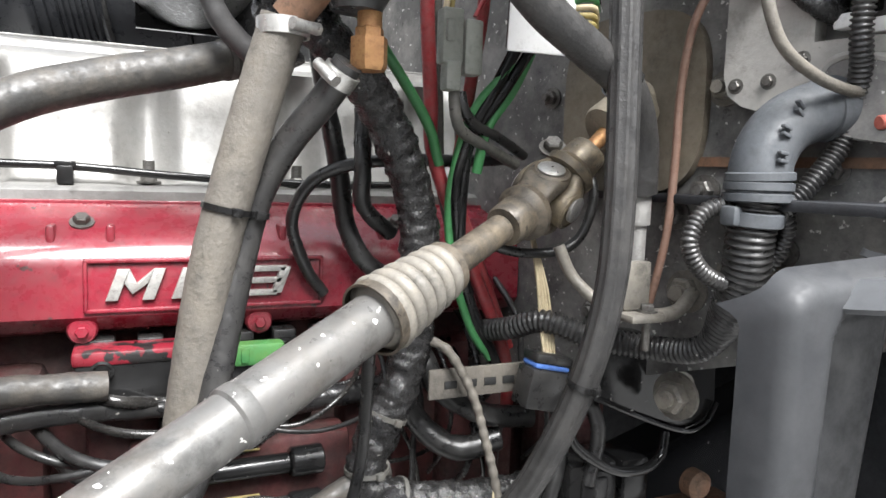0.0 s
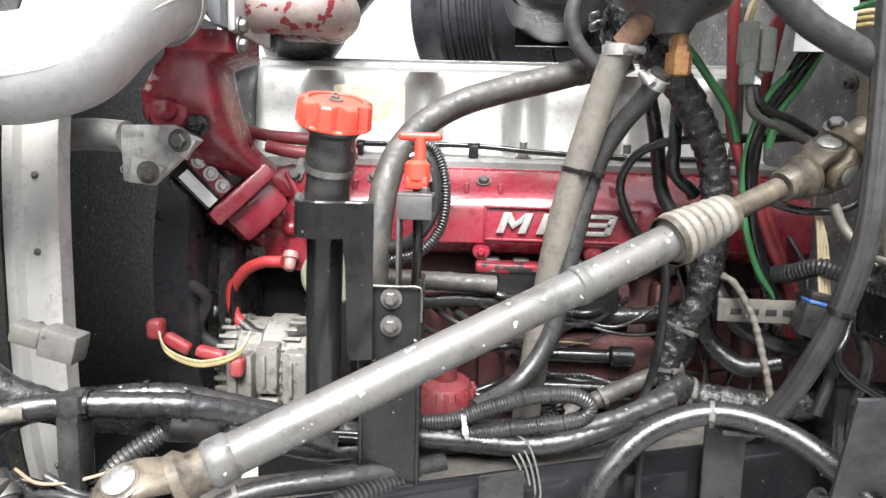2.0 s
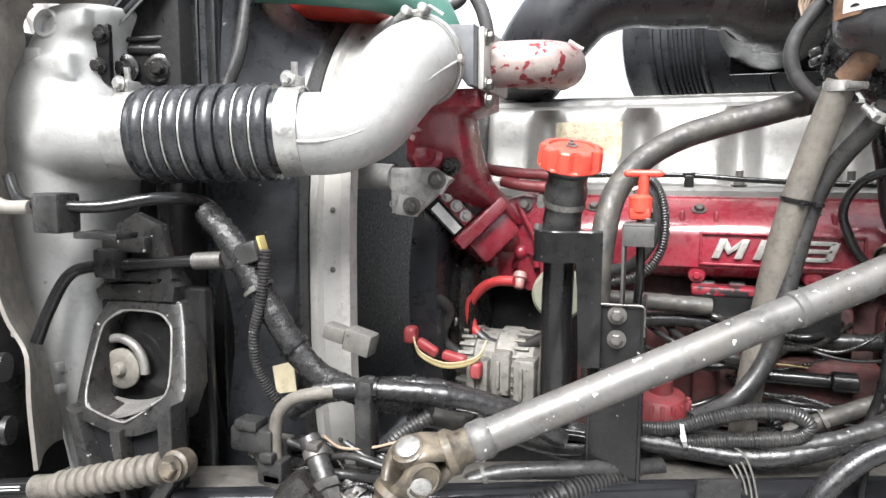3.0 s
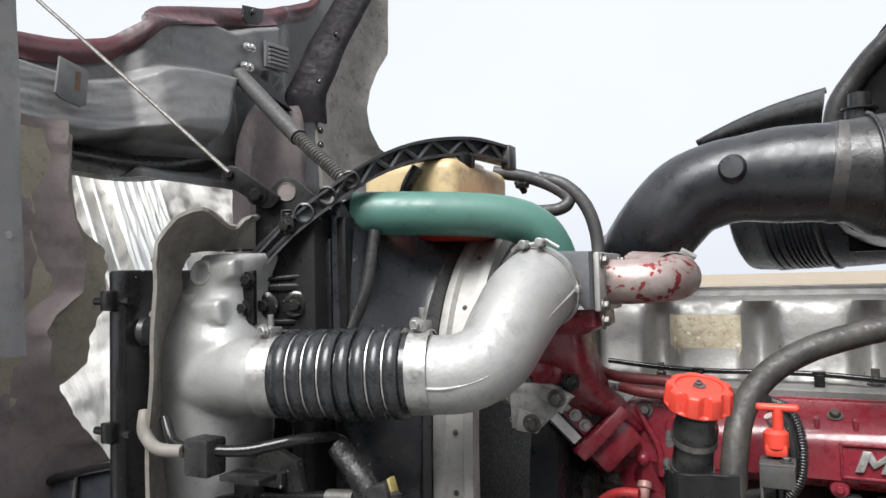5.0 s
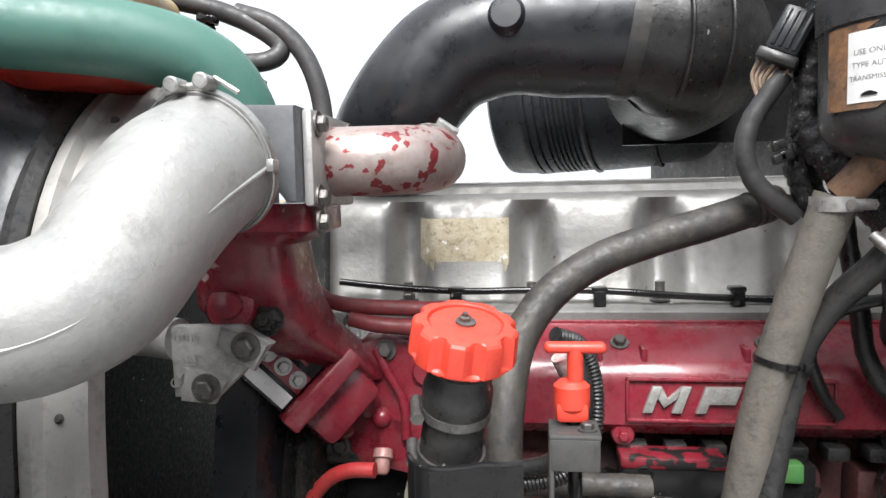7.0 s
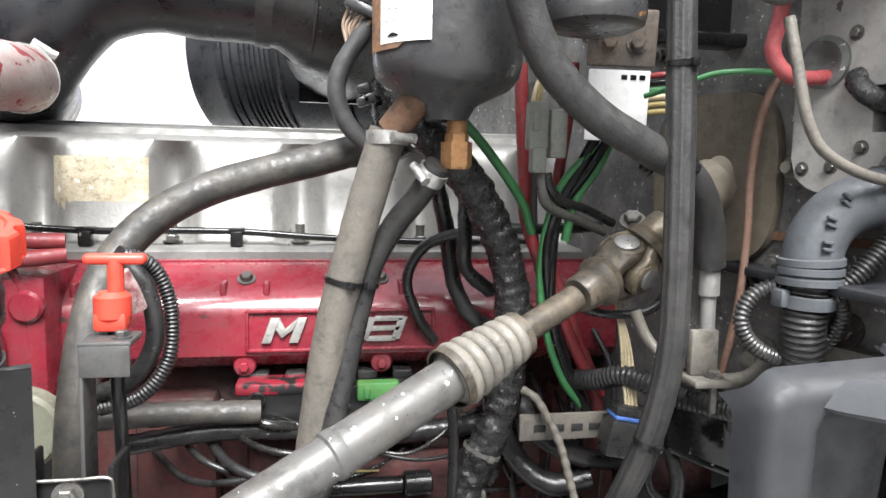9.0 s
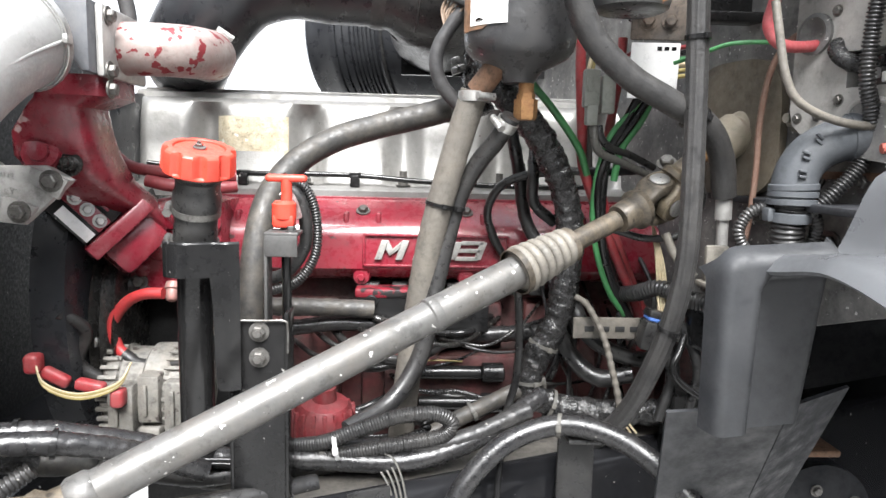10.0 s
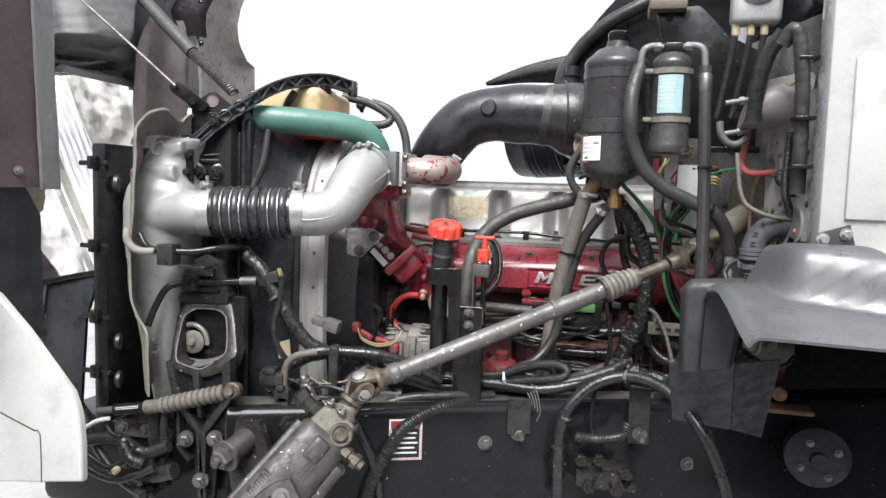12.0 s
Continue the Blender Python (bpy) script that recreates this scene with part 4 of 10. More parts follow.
bm = B()
rings(bm, [gear_loop(*q) for q in ((-0.018, 0.020, 0.020, 1.0), (-0.004, 0.024, 0.024, 1.0), (0.000, 0.030, 0.030, 0.9), (0.010, 0.033, 0.033, 0.8), (0.012, 0.040, 0.038, 0.45), (0.030, 0.044, 0.042, 0.4), (0.050, 0.047, 0.044, 0.4), (0.060, 0.047, 0.044, 0.45))])
part("valve_head", bm, M_gearhead, gear, "valve head crusted with tan dirt")
bm = B()
rings(bm, [gear_loop(*q) for q in ((0.058, 0.050, 0.046, 0.5), (0.064, 0.055, 0.050, 0.62), (0.075, 0.058, 0.053, 0.62), (0.10, 0.059, 0.054, 0.62), (0.40, 0.066, 0.058, 0.62), (0.43, 0.060, 0.05, 0.7))])
hsg = part("housing", bm, M_gear, gear)
bm = B()
rings(bm, [gear_loop(k, 0.017, 0.010, 0.7, -0.050, 0.022, 20) for k in (0.075, 0.078, 0.40)])
rings(bm, [gear_loop(k, r, r, 1.0, 0.062, 0.012, 20) for k, r in ((0.09, 0.012), (0.094, 0.017), (0.40, 0.019))])
rings(bm, [gear_loop(k, 0.019, h, 0.55, 0.004, 0.045, 20) for k, h in ((0.070, 0.004), (0.076, 0.016), (0.115, 0.016), (0.13, 0.004))])
part_each("rib", bm, M_gear, hsg)
bm = B()
pad = [(0.165, 0.000), (0.20, 0.075), (0.26, 0.095), (0.36, 0.085), (0.38, -0.01), (0.27, -0.030), (0.20, -0.022)]
cover = smooth_path([on_gear(a, b, 0.046) for a, b in pad + pad[:1]], 6)[:-1]
mid_ = sum(cover, Vector()) / len(cover)
rings(bm, [[mid_ + (p - mid_) * k + vn * o for p in cover] for k, o in ((1.0, 0.0), (1.0, 0.020), (0.95, 0.026), (0.72, 0.027), (0.66, 0.022), (0.45, 0.022), (0.40, 0.034), (0.30, 0.036))])
part("side_cover", bm, M_gear, gear, "bolted cast side cover")
for a, b in ((0.205, 0.010), (0.225, 0.064), (0.30, 0.080), (0.29, -0.018)):
    bm = B()
    lathe(bm, [(0.016, 0), (0.016, 0.005), (0.012, 0.006)], on_gear(a, b, 0.070), vn, 20)
    bolt(bm, on_gear(a, b, 0.075), vn, 0.0115)
    part("cover_bolt", bm, M_bolt, gear)
rnd_ = random.Random(7)
for a0, b0, rows_, cols in ((0.118, 0.006, 3, 7), (0.185, -0.050, 4, 9)):
    bm = B()
    for i in range(rows_):
        for k in range(cols):
            if rnd_.random() < 0.8:
                q = on_gear(a0 + k * 0.0062 + i * 0.001, b0 + i * 0.0075, 0.0545 if b0 > 0 else 0.051)
                box(bm, (-0.0018, -0.0028, -0.003), (0.0018, 0.0028, 0.0018), 0.0006, Matrix.Translation(q) @ Matrix((d_, vs, vn)).transposed().to_4x4(), 1)
    part("cast_marks", bm, M_gear, hsg)
bm = B()
lathe(bm, [(0.024, -0.02), (0.025, 0.004), (0.022, 0.008), (0.018, 0.008), (0.017, 0.004), (0.0135, 0.004), (0.0135, 0.011), (0.011, 0.013), (0.0, 0.013)], on_gear(0.044, 0.022, 0.042), vn, 24)
part("port_plug", bm, M_joint, gear, "round plug in the valve head")
bm = B()
lathe(bm, [(0.015, -0.012), (0.015, 0.010), (0.011, 0.012), (0.011, 0.022), (0.016, 0.022), (0.016, 0.034), (0.010, 0.036), (0.010, 0.046)], on_gear(0.062, 0.052, 0.030), (vs + vn * 0.15).normalized(), 6)
part("port_fitting", bm, M_joint, gear, "steel hose fitting")
bm = B()
lathe(bm, [(0.020, -0.012), (0.020, 0.016), (0.016, 0.020), (0.016, 0.040), (0.021, 0.040), (0.021, 0.058), (0.014, 0.062)], on_gear(0.040, -0.042, 0.012), (-vs + vn * 0.1 - d_ * 0.1).normalized(), 6)
part("port_fitting", bm, M_dark, gear, "black hose elbow fitting")
for sx, so in ((-0.036, 0.034), (0.038, -0.034), (-0.038, -0.034), (-0.006, 0.040)):
    bm = B()
    bolt(bm, on_gear(0.013, sx, so), -d_, 0.008, length=0.004)
    part("head_bolt", bm, M_bolt, gear)

# ---- filler neck, dipstick and their black bracket ----
post = thing("black_bracket_post", (-0.16, -0.44, 0.88), "upright black steel bracket bolted to the rail", "bracket")
bm = B()
box(bm, (-0.190, -0.444, 0.88), (-0.128, -0.438, 1.236), 0.002)
box(bm, (-0.193, -0.446, 0.88), (-0.188, -0.405, 1.250), 0.002)
box(bm, (-0.130, -0.446, 0.88), (-0.125, -0.405, 1.246), 0.002)
part_each("channel", bm, M_black, post)
bm = B()
tube(bm, [(-0.1255, -0.447, 1.20), (-0.1255, -0.4475, 1.228), (-0.129, -0.4475, 1.2375), (-0.150, -0.4475, 1.2375), (-0.187, -0.4475, 1.2375)], 0.0013, 6, 4)
part("worn_edge", bm, M_bolt, post, "bare worn edge of the bracket")
for z in (1.224, 1.194, 0.947, 0.895):
    bm = B()
    bolt(bm, (-0.158, -0.444, z), (0, -1, 0), 0.0075, length=0.003)
    part("bolt", bm, M_bolt, post)
neck = thing("oil_filler_neck", (-0.22, -0.44, 1.10), "black oil filler tube with a big orange ribbed cap", "filler neck")
ND = Vector((0.013, -0.024, 0.085)).normalized()
NT = Vector((-0.2205, -0.449, 1.404))
bm = B()
tube(bm, [(-0.238, -0.410, 1.05), (-0.238, -0.414, 1.20), NT - ND * 0.085], 0.0200, 24)
lathe(bm, [(0.0205, 0.0), (0.0235, 0.002), (0.0235, 0.012), (0.0205, 0.014)], NT - ND * 0.120, ND, 28)
part("tube", bm, M_black, neck)
bm = B()
lathe(bm, [(0.0205, 0), (0.0238, 0.003), (0.0242, 0.028), (0.0235, 0.034), (0.0240, 0.052), (0.0262, 0.058), (0.0262, 0.072), (0.0240, 0.078), (0.0240, 0.088), (0.029, 0.094), (0.029, 0.102)], NT - ND * 0.098, ND, 32)
part("rubber_sleeve", bm, M_rubber, neck)
bm = B()
seg = 96
_, nu_, nw_ = frame_on(ND)
loops = []
for h, r, dep in ((0.0, 0.0350, 0), (0.0008, 0.0390, 0.1), (0.0025, 0.0408, 0.5), (0.0045, 0.0410, 1), (0.0255, 0.0400, 1), (0.0285, 0.0394, 1), (0.0306, 0.0378, 0.8), (0.0316, 0.0352, 0.3), (0.0320, 0.0325, 0.0), (0.0320, 0.0288, 0), (0.0312, 0.0282, 0), (0.0290, 0.0278, 0), (0.0286, 0.0272, 0), (0.0298, 0.0266, 0), (0.0300, 0.0255, 0), (0.0300, 0.010, 0)):
    loops.append([NT + ND * (0.87 * h) + (nu_ * math.cos(2 * math.pi * i / seg) + nw_ * math.sin(2 * math.pi * i / seg)) * 0.96 * (r - 0.0058 * dep * max(0.0, math.cos(2 * math.pi * i / seg * 9)) ** 0.8) for i in range(seg)])
rings(bm, loops)
cap = part("cap", bm, M_orange, neck, "bright orange ribbed plastic cap", sharp=24)
bm = B()
lathe(bm, [(0.0075, 0), (0.0075, 0.0018), (0.005, 0.0025)], NT + ND * 0.0262, ND, 20)
bolt(bm, NT + ND * 0.028 + nu_ * 0.001, ND, 0.0042, washer=False, length=0.002)
part("cap_bolt", bm, M_bolt, cap)
for k, o in enumerate((0.046, 0.085)):
    clamp_on(neck, NT - ND * o, ND, 0.0243, 0.007, M_bolt, (-1, -0.25, 0.2))
nb = thing("neck_bracket", (-0.20, -0.44, 1.15), "black bent steel bracket holding the filler tube", "bracket")
bm = B()
arc = [(-0.262, -0.418), (-0.263, -0.436), (-0.256, -0.456), (-0.238, -0.466), (-0.219, -0.462), (-0.206, -0.456), (-0.190, -0.455), (-0.178, -0.450)]
path = smooth_path([Vector((x, y, 0)) for x, y in arc], 5)
loops, plate_loops = [], []
for k, q in enumerate(path):
    d = (path[min(k + 1, len(path) - 1)] - path[max(k - 1, 0)]).normalized()
    n2 = Vector((-d.y, d.x, 0)) * 0.0022
    low = 1.288 - 0.130 * ease((q.x + 0.208) / 0.006)
    (plate_loops if q.x > -0.2085 else loops).append([q + n2 + Vector((0, 0, low)), q - n2 + Vector((0, 0, low)), q - n2 + Vector((0, 0, 1.325)), q + n2 + Vector((0, 0, 1.325))])
rings(bm, loops + plate_loops[:1])
part("strap", bm, M_black, nb)
bm = B()
rings(bm, plate_loops)
part("side_plate", bm, M_black, nb)
bm = B()
tube(bm, [q[0] * 0.5 + q[1] * 0.5 + Vector((0, 0, 1.325 - q[0].z)) for q in loops + plate_loops], 0.0026, 8, 1)
part("rolled_edge", bm, M_black, nb)
dip = thing("dipstick", (-0.14, -0.38, 1.25), "orange T-handled dipstick on a small grey steel bracket", "dipstick")
DT = Vector((-0.136, -0.388, 1.396))
bm = B()
box(bm, DT + Vector((-0.0245, -0.006, -0.004)), DT + Vector((0.0245, 0.006, 0.005)), 0.004, None, 3)
cyl(bm, DT + Vector((0, 0, -0.026)), DT, 0.0065, seg=14)
lathe(bm, [(0.012, 0), (0.0145, 0.003), (0.0145, 0.020), (0.010, 0.024)], DT + Vector((-0.003, 0, -0.050)), (0, 0, 1), 20)
box(bm, DT + Vector((-0.016, -0.012, -0.058)), DT + Vector((0.010, 0.010, -0.042)), 0.004)
part("handle", bm, M_orange, dip, "bright orange plastic T handle")
bm = B()
tube(bm, [DT + Vector((-0.002, 0, -0.05)), DT + Vector((-0.002, 0.01, -0.15)), DT + Vector((-0.02, 0.09, -0.30))], 0.006, 10)
part("tube", bm, M_black, dip)
bm = B()
box(bm, (-0.158, -0.418, 1.330), (-0.118, -0.378, 1.335), 0.002)
box(bm, (-0.158, -0.4175, 1.20), (-0.154, -0.385, 1.332), 0.002)
box(bm, (-0.157, -0.418, 1.306), (-0.119, -0.4145, 1.332), 0.002)
bolt(bm, (-0.128, -0.405, 1.335), (0, 0, 1), 0.005)
part("bracket", bm, mat("dull_grey_bracket", (0.075, 0.074, 0.073), 0.45, 0.3, col2=(0.045, 0.044, 0.042), scale=20, dust=0.2, dustcol=(0.15, 0.14, 0.125)), dip, "small dull grey steel bracket")

# ---- coolant pipe and intake ----
egr = thing("coolant_flange_pipe", (-0.32, -0.25, 1.48), "silver pipe with peeling red paint on a grey flange box", "pipe")
bm = B()
prism(bm, [(-0.444, 1.602), (-0.368, 1.599), (-0.368, 1.516), (-0.378, 1.516), (-0.412, 1.560), (-0.444, 1.570)], (0, -0.22, 0), (1, 0, 0), (0, 0, 1), 0.148, 0.004)
M_flgrey = mat("grey_primer", (0.10, 0.105, 0.115), 0.5, scale=8, dust=0.15)
part("flange_box", bm, M_flgrey, egr)
bm = B()
box(bm, (-0.3675, -0.352, 1.512), (-0.3575, -0.215, 1.598), 0.004)
part("flange_plate", bm, M_alu, egr)
for p in ((-0.3575, -0.338, 1.585), (-0.3575, -0.338, 1.520), (-0.3575, -0.23, 1.585), (-0.3575, -0.338, 1.498)):
    bm = B()
    bolt(bm, p, (1, 0, 0), 0.0075)
    part("bolt", bm, M_bolt, egr)
bm = B()
tube(bm, [(-0.362, -0.285, 1.554), (-0.32, -0.285, 1.554), (-0.290, -0.272, 1.555), (-0.272, -0.240, 1.557), (-0.274, -0.195, 1.560), (-0.305, -0.145, 1.566), (-0.36, -0.105, 1.572)], 0.0335, 28)
M_peel = mat("peeling_red_on_silver", (0.35, 0.30, 0.28), 0.42, 0.5, col2=(0.34, 0.31, 0.28), scale=10, amount=0.6, fleck=1.28, fleckcol=(0.20, 0.03, 0.035), fleckscale=60, dust=0.45, dustcol=(0.26, 0.06, 0.06))
part("pipe", bm, M_peel, egr, "silver pipe with peeling red paint")
clamp_on(egr, (-0.283, -0.175, 1.563), (-0.3, 1, 0.05), 0.0345, 0.014, M_steel, (0.6, 0.1, 1))

intake = thing("air_intake_pipe", (-0.1, 0.02, 1.45), "large black moulded plastic air intake pipe", "air pipe")
bm = B()
tube(bm, [(-0.47, 0.36, 1.60), (-0.44, 0.24, 1.60), (-0.40, 0.12, 1.60), (-0.366, 0.04, 1.618), (-0.330, 0.014, 1.658), (-0.285, 0.012, 1.703), (-0.238, 0.012, 1.723), (-0.19, 0.012, 1.731), (-0.10, 0.014, 1.732), (-0.028, 0.018, 1.729)], 0.077, 44, 10, shape=lambda s: 1.0 + 0.10 * ease((s - 0.555) / 0.08))
ip = part("elbow", bm, M_pipeblk, intake)
bm = B()
lathe(bm, [(0.034, -0.022), (0.025, -0.004), (0.0205, 0.005), (0.0185, 0.007), (0.0, 0.0075)], (-0.197, -0.066, 1.741), (-0.05, -1, 0.12), 28)
lathe(bm, [(0.050, -0.03), (0.040, -0.013), (0.028, -0.004), (0.014, -0.0005), (0.0, 0.0)], (-0.098, -0.0655, 1.744), (0.0, -1, 0.15), 28)
part("dimple", bm, M_pipeblk, ip)
bm = B()
lathe(bm, [(0.0850, -0.011), (0.0875, -0.011), (0.0885, 0.0), (0.0875, 0.011), (0.0850, 0.011)], (-0.038, 0.018, 1.7295), (1, 0.05, -0.16), 44, cap=False)
part("band", bm, mat("dull_band_steel", (0.060, 0.060, 0.060), 0.4, 0.4, col2=(0.035, 0.034, 0.033), scale=14, dust=0.2), intake, "dull steel band")
bm = B()
tube(bm, [(-0.050, 0.017, 1.730), (-0.015, 0.020, 1.728), (0.025, 0.034, 1.722), (0.050, 0.070, 1.716), (0.060, 0.125, 1.712), (0.065, 0.22, 1.71), (0.066, 0.32, 1.71)], 0.086, 44, 8, shape=lambda s: 1.0 + 0.22 * ease((s - 0.01) / 0.08))
cp_ = part("coupling", bm, M_rubber, intake, "black rubber coupling")
for k, (a0, a1) in enumerate(((0.2, 2.6), (0.4, 2.4))):
    bm = B()
    tube(bm, [Vector((0.005 + 0.05 * k, 0.03 + 0.015 * k, 1.722)) + Vector((0.02 * math.sin(a), -0.1045 * math.sin(a), 0.1045 * math.cos(a))) for a in [a0 + (a1 - a0) * q / 10 for q in range(11)]], 0.0028, 8, 3)
    part("moulded_line", bm, M_rubber, cp_)
bm = B()
lathe(bm, [(0.030, -0.04), (0.026, 0.0), (0.026, 0.028), (0.032, 0.03), (0.032, 0.034), (0.020, 0.036), (0.020, 0.062)], (0.012, 0.20, 1.838), (0.05, 0, 1), 20)
part("breather", bm, M_blackdull, intake)
filt = thing("air_cleaner", (0.0, 0.5, 1.5), "round black ribbed air cleaner housing behind the engine", "air cleaner")
bm = B()
FA0, fa = Vector((-0.212, 0.80, 1.738)), Vector((1, -0.30, 0.06)).normalized()
prof = [(0.05, -0.030), (0.112, -0.024), (0.152, -0.012), (0.164, -0.004), (0.168, 0.010), (0.172, 0.060)]
for i in range(3):
    prof += [(0.175, 0.064 + i * 0.020), (0.175, 0.078 + i * 0.020), (0.170, 0.080 + i * 0.020), (0.170, 0.083 + i * 0.020)]
for i in range(6):
    prof += [(0.176, 0.126 + i * 0.011), (0.176, 0.131 + i * 0.011), (0.171, 0.1325 + i * 0.011), (0.171, 0.1355 + i * 0.011)]
prof += [(0.178, 0.20), (0.180, 0.23), (0.180, 0.34), (0.172, 0.345), (0.176, 0.35), (0.176, 0.60)]
lathe(bm, prof, FA0, fa, 64)
part("housing", bm, M_pipeblk, filt)
for hgt in (0.205, 0.345):
    bm = B()
    lathe(bm, [(0.180, -0.004), (0.1835, -0.003), (0.1835, 0.003), (0.180, 0.004)], FA0 + fa * hgt, fa, 64, cap=False)
    part("band", bm, M_blackdull, filt)
for a in (3.6, 4.1):
    bm = B()
    c = FA0 + fa * 0.002 + Vector((0, 0.155 * math.cos(a), 0.155 * math.sin(a)))
    box(bm, c - Vector((0.014, 0.010, 0.008)), c + Vector((0.014, 0.010, 0.008)), 0.003)
    part("clip", bm, M_blackdull, filt)

# ---- coolant hose, header tank ----
gh = thing("green_coolant_hose", (-0.55, -0.38, 1.6), "thick green silicone coolant hose", "hose")
bm = B()
tube(bm, [(-0.722, -0.456, 1.668), (-0.69, -0.445, 1.668), (-0.60, -0.41, 1.665), (-0.51, -0.365, 1.658), (-0.462, -0.335, 1.640), (-0.440, -0.315, 1.605), (-0.435, -0.300, 1.56)], 0.0335, 28)
part("hose", bm, M_green, gh)
bm = B()
lathe(bm, [(0.0337, -0.006), (0.0352, -0.006), (0.0352, 0.006), (0.0337, 0.006)], (-0.4365, -0.304, 1.575), (0.1, 0.25, -1), 32, cap=False)
part("clamp", bm, M_steel, gh, "steel hose clamp")
bm = B()
lathe(bm, [(0.0337, -0.006), (0.0352, -0.006), (0.0352, 0.006), (0.0337, 0.006)], (-0.712, -0.4525, 1.668), (1, 0.34, 0), 32, cap=False)
part("clamp", bm, M_black, gh)
tankx = thing("header_tank", (-0.6, -0.2, 1.66), "yellowed plastic coolant header tank with red coolant", "coolant tank")
bm = B()
box(bm, (-0.755, -0.36, 1.640), (-0.580, -0.13, 1.760), 0.02, None, 4)
box(bm, (-0.632, -0.33, 1.70), (-0.592, -0.20, 1.768), 0.012, None, 3)
part("body", bm, M_tankyel, tankx)
bm = B()
box(bm, (-0.757, -0.362, 1.626), (-0.530, -0.128, 1.696), 0.022, None, 4)
part("coolant", bm, mat("red_coolant", (0.42, 0.03, 0.02), 0.4, scale=6), tankx)
bm = B()
lathe(bm, [(0.028, 0), (0.032, 0.004), (0.032, 0.022), (0.026, 0.028), (0.0, 0.03)], (-0.61, -0.29, 1.748), (0, 0, 1), 24)
part("cap", bm, M_black, tankx)

# ---- top bracket of the radiator ----
tb = thing("radiator_top_bracket", (-0.78, -0.53, 1.45), "black steel bracket plate with bolts at the radiator top", "bracket")
PO, PU = Vector((-0.76, -0.527, 0)), Vector((0.921, 0.390, 0)).normalized()
PN = Vector((PU.y, -PU.x, 0))


def on_plate(u, z, out=0.0):
    return PO + PU * u + Vector((0, 0, z)) + PN * out


def slab(bm, poly, out, depth, bev=0.002):
    return prism(bm, poly, PO + PN * out, PU, (0, 0, 1), depth, bev)


M_plate = mat("gloss_black_bracket", (0.007, 0.007, 0.008), 0.30, col2=(0.02, 0.0195, 0.019), scale=16, amount=0.6, bump=0.10, fine=50, dust=0.06, dustcol=(0.12, 0.115, 0.11), fleck=0.02, fleckcol=(0.3, 0.29, 0.28), spec=0.12)
bm = B()
slab(bm, [(-0.064, 1.46), (0.034, 1.46), (0.038, 1.600), (0.041, 1.687), (0.024, 1.697), (-0.001, 1.718), (-0.008, 1.7215), (-0.019, 1.7215), (-0.027, 1.716), (-0.040, 1.704), (-0.061, 1.682)], -0.012, 0.012)
plate = part("plate", bm, M_plate, tb)
bm = B()
rings(bm, [[on_plate(0.0135 * math.cos(a) * k - 0.013, 1.6995 + 0.0135 * math.sin(a) * k, o) for a in [2 * math.pi * i / 20 for i in range(20)]] for k, o in ((0.82, 0.0004), (1.0, 0.0022), (1.06, 0.0004))])
lathe(bm, [(0.0115, 0), (0.0112, 0.0012), (0.0, 0.0012)], on_plate(-0.013, 1.6995, 0.0), PN, 20)
part("hole", bm, M_hood, plate, "round hole")
fr_o = [(-0.058, 1.499), (-0.054, 1.495), (0.022, 1.495), (0.026, 1.499), (0.028, 1.571), (0.024, 1.576), (-0.054, 1.570), (-0.058, 1.566)]
bm = B()
tube(bm, [on_plate(x, z, 0.002) for x, z in fr_o + fr_o[:2]], 0.0036, 8, 3)
part("raised_frame", bm, M_plate, plate)
bm = B()
tube(bm, [on_plate(-0.040, 1.559, -0.0035), on_plate(0.012, 1.559, -0.0035)], 0.0085, 14, 3)
part("pressed_rib", bm, M_plate, plate)
bm = B()
tube(bm, [on_plate(-0.045, 1.508, -0.003), on_plate(0.014, 1.508, -0.003)], 0.0065, 14, 3)
part("pressed_rib", bm, M_plate, plate)
for u in (-0.047, 0.0):
    bm = B()
    lathe(bm, [(0.0205, 0), (0.020, 0.006), (0.0165, 0.008), (0.0165, 0.010), (0.013, 0.011)], on_plate(u, 1.533), PN, 28)
    bolt(bm, on_plate(u, 1.533, 0.010), PN, 0.0088)
    part("bolt", bm, M_dark, plate)
for u, z, r in ((0.012, 1.597, 0.006), (-0.038, 1.643, 0.006), (0.0335, 1.660, 0.005), (0.030, 1.63, 0.004)):
    bm = B()
    bolt(bm, on_plate(u, z, 0.0), PN, r)
    part("small_bolt", bm, M_dark, plate)
bm = B()
tube(bm, [on_plate(u, z, 0.0015) for u, z in ((-0.021, 1.672), (-0.004, 1.672), (-0.004, 1.658), (-0.021, 1.658), (-0.021, 1.672))], 0.0011, 6, 1)
tube(bm, [on_plate(-0.016, 1.667, 0.0012), on_plate(-0.009, 1.667, 0.0012)], 0.001, 6, 1)
tube(bm, [on_plate(-0.0125, 1.667, 0.0012), on_plate(-0.0125, 1.661, 0.0012)], 0.001, 6, 1)
part("cast_mark", bm, M_greyplug, plate)
bm = B()
slab(bm, [(-0.064, 1.582), (-0.050, 1.584), (-0.050, 1.508), (-0.070, 1.510), (-0.086, 1.524), (-0.076, 1.560)], 0.030, 0.012)
tk = part("tank_ear", bm, M_plate, tb, "black bolted ear against the silver tank")
for u, z in ((-0.0595, 1.571), (-0.066, 1.531)):
    bm = B()
    bolt(bm, on_plate(u, z, 0.042), PN, 0.0075)
    part("bolt", bm, M_dark, tk)
arm = thing("strut_arm", (-0.7, -0.45, 1.6), "black cast lattice arm arching over the green hose", "bracket arm")
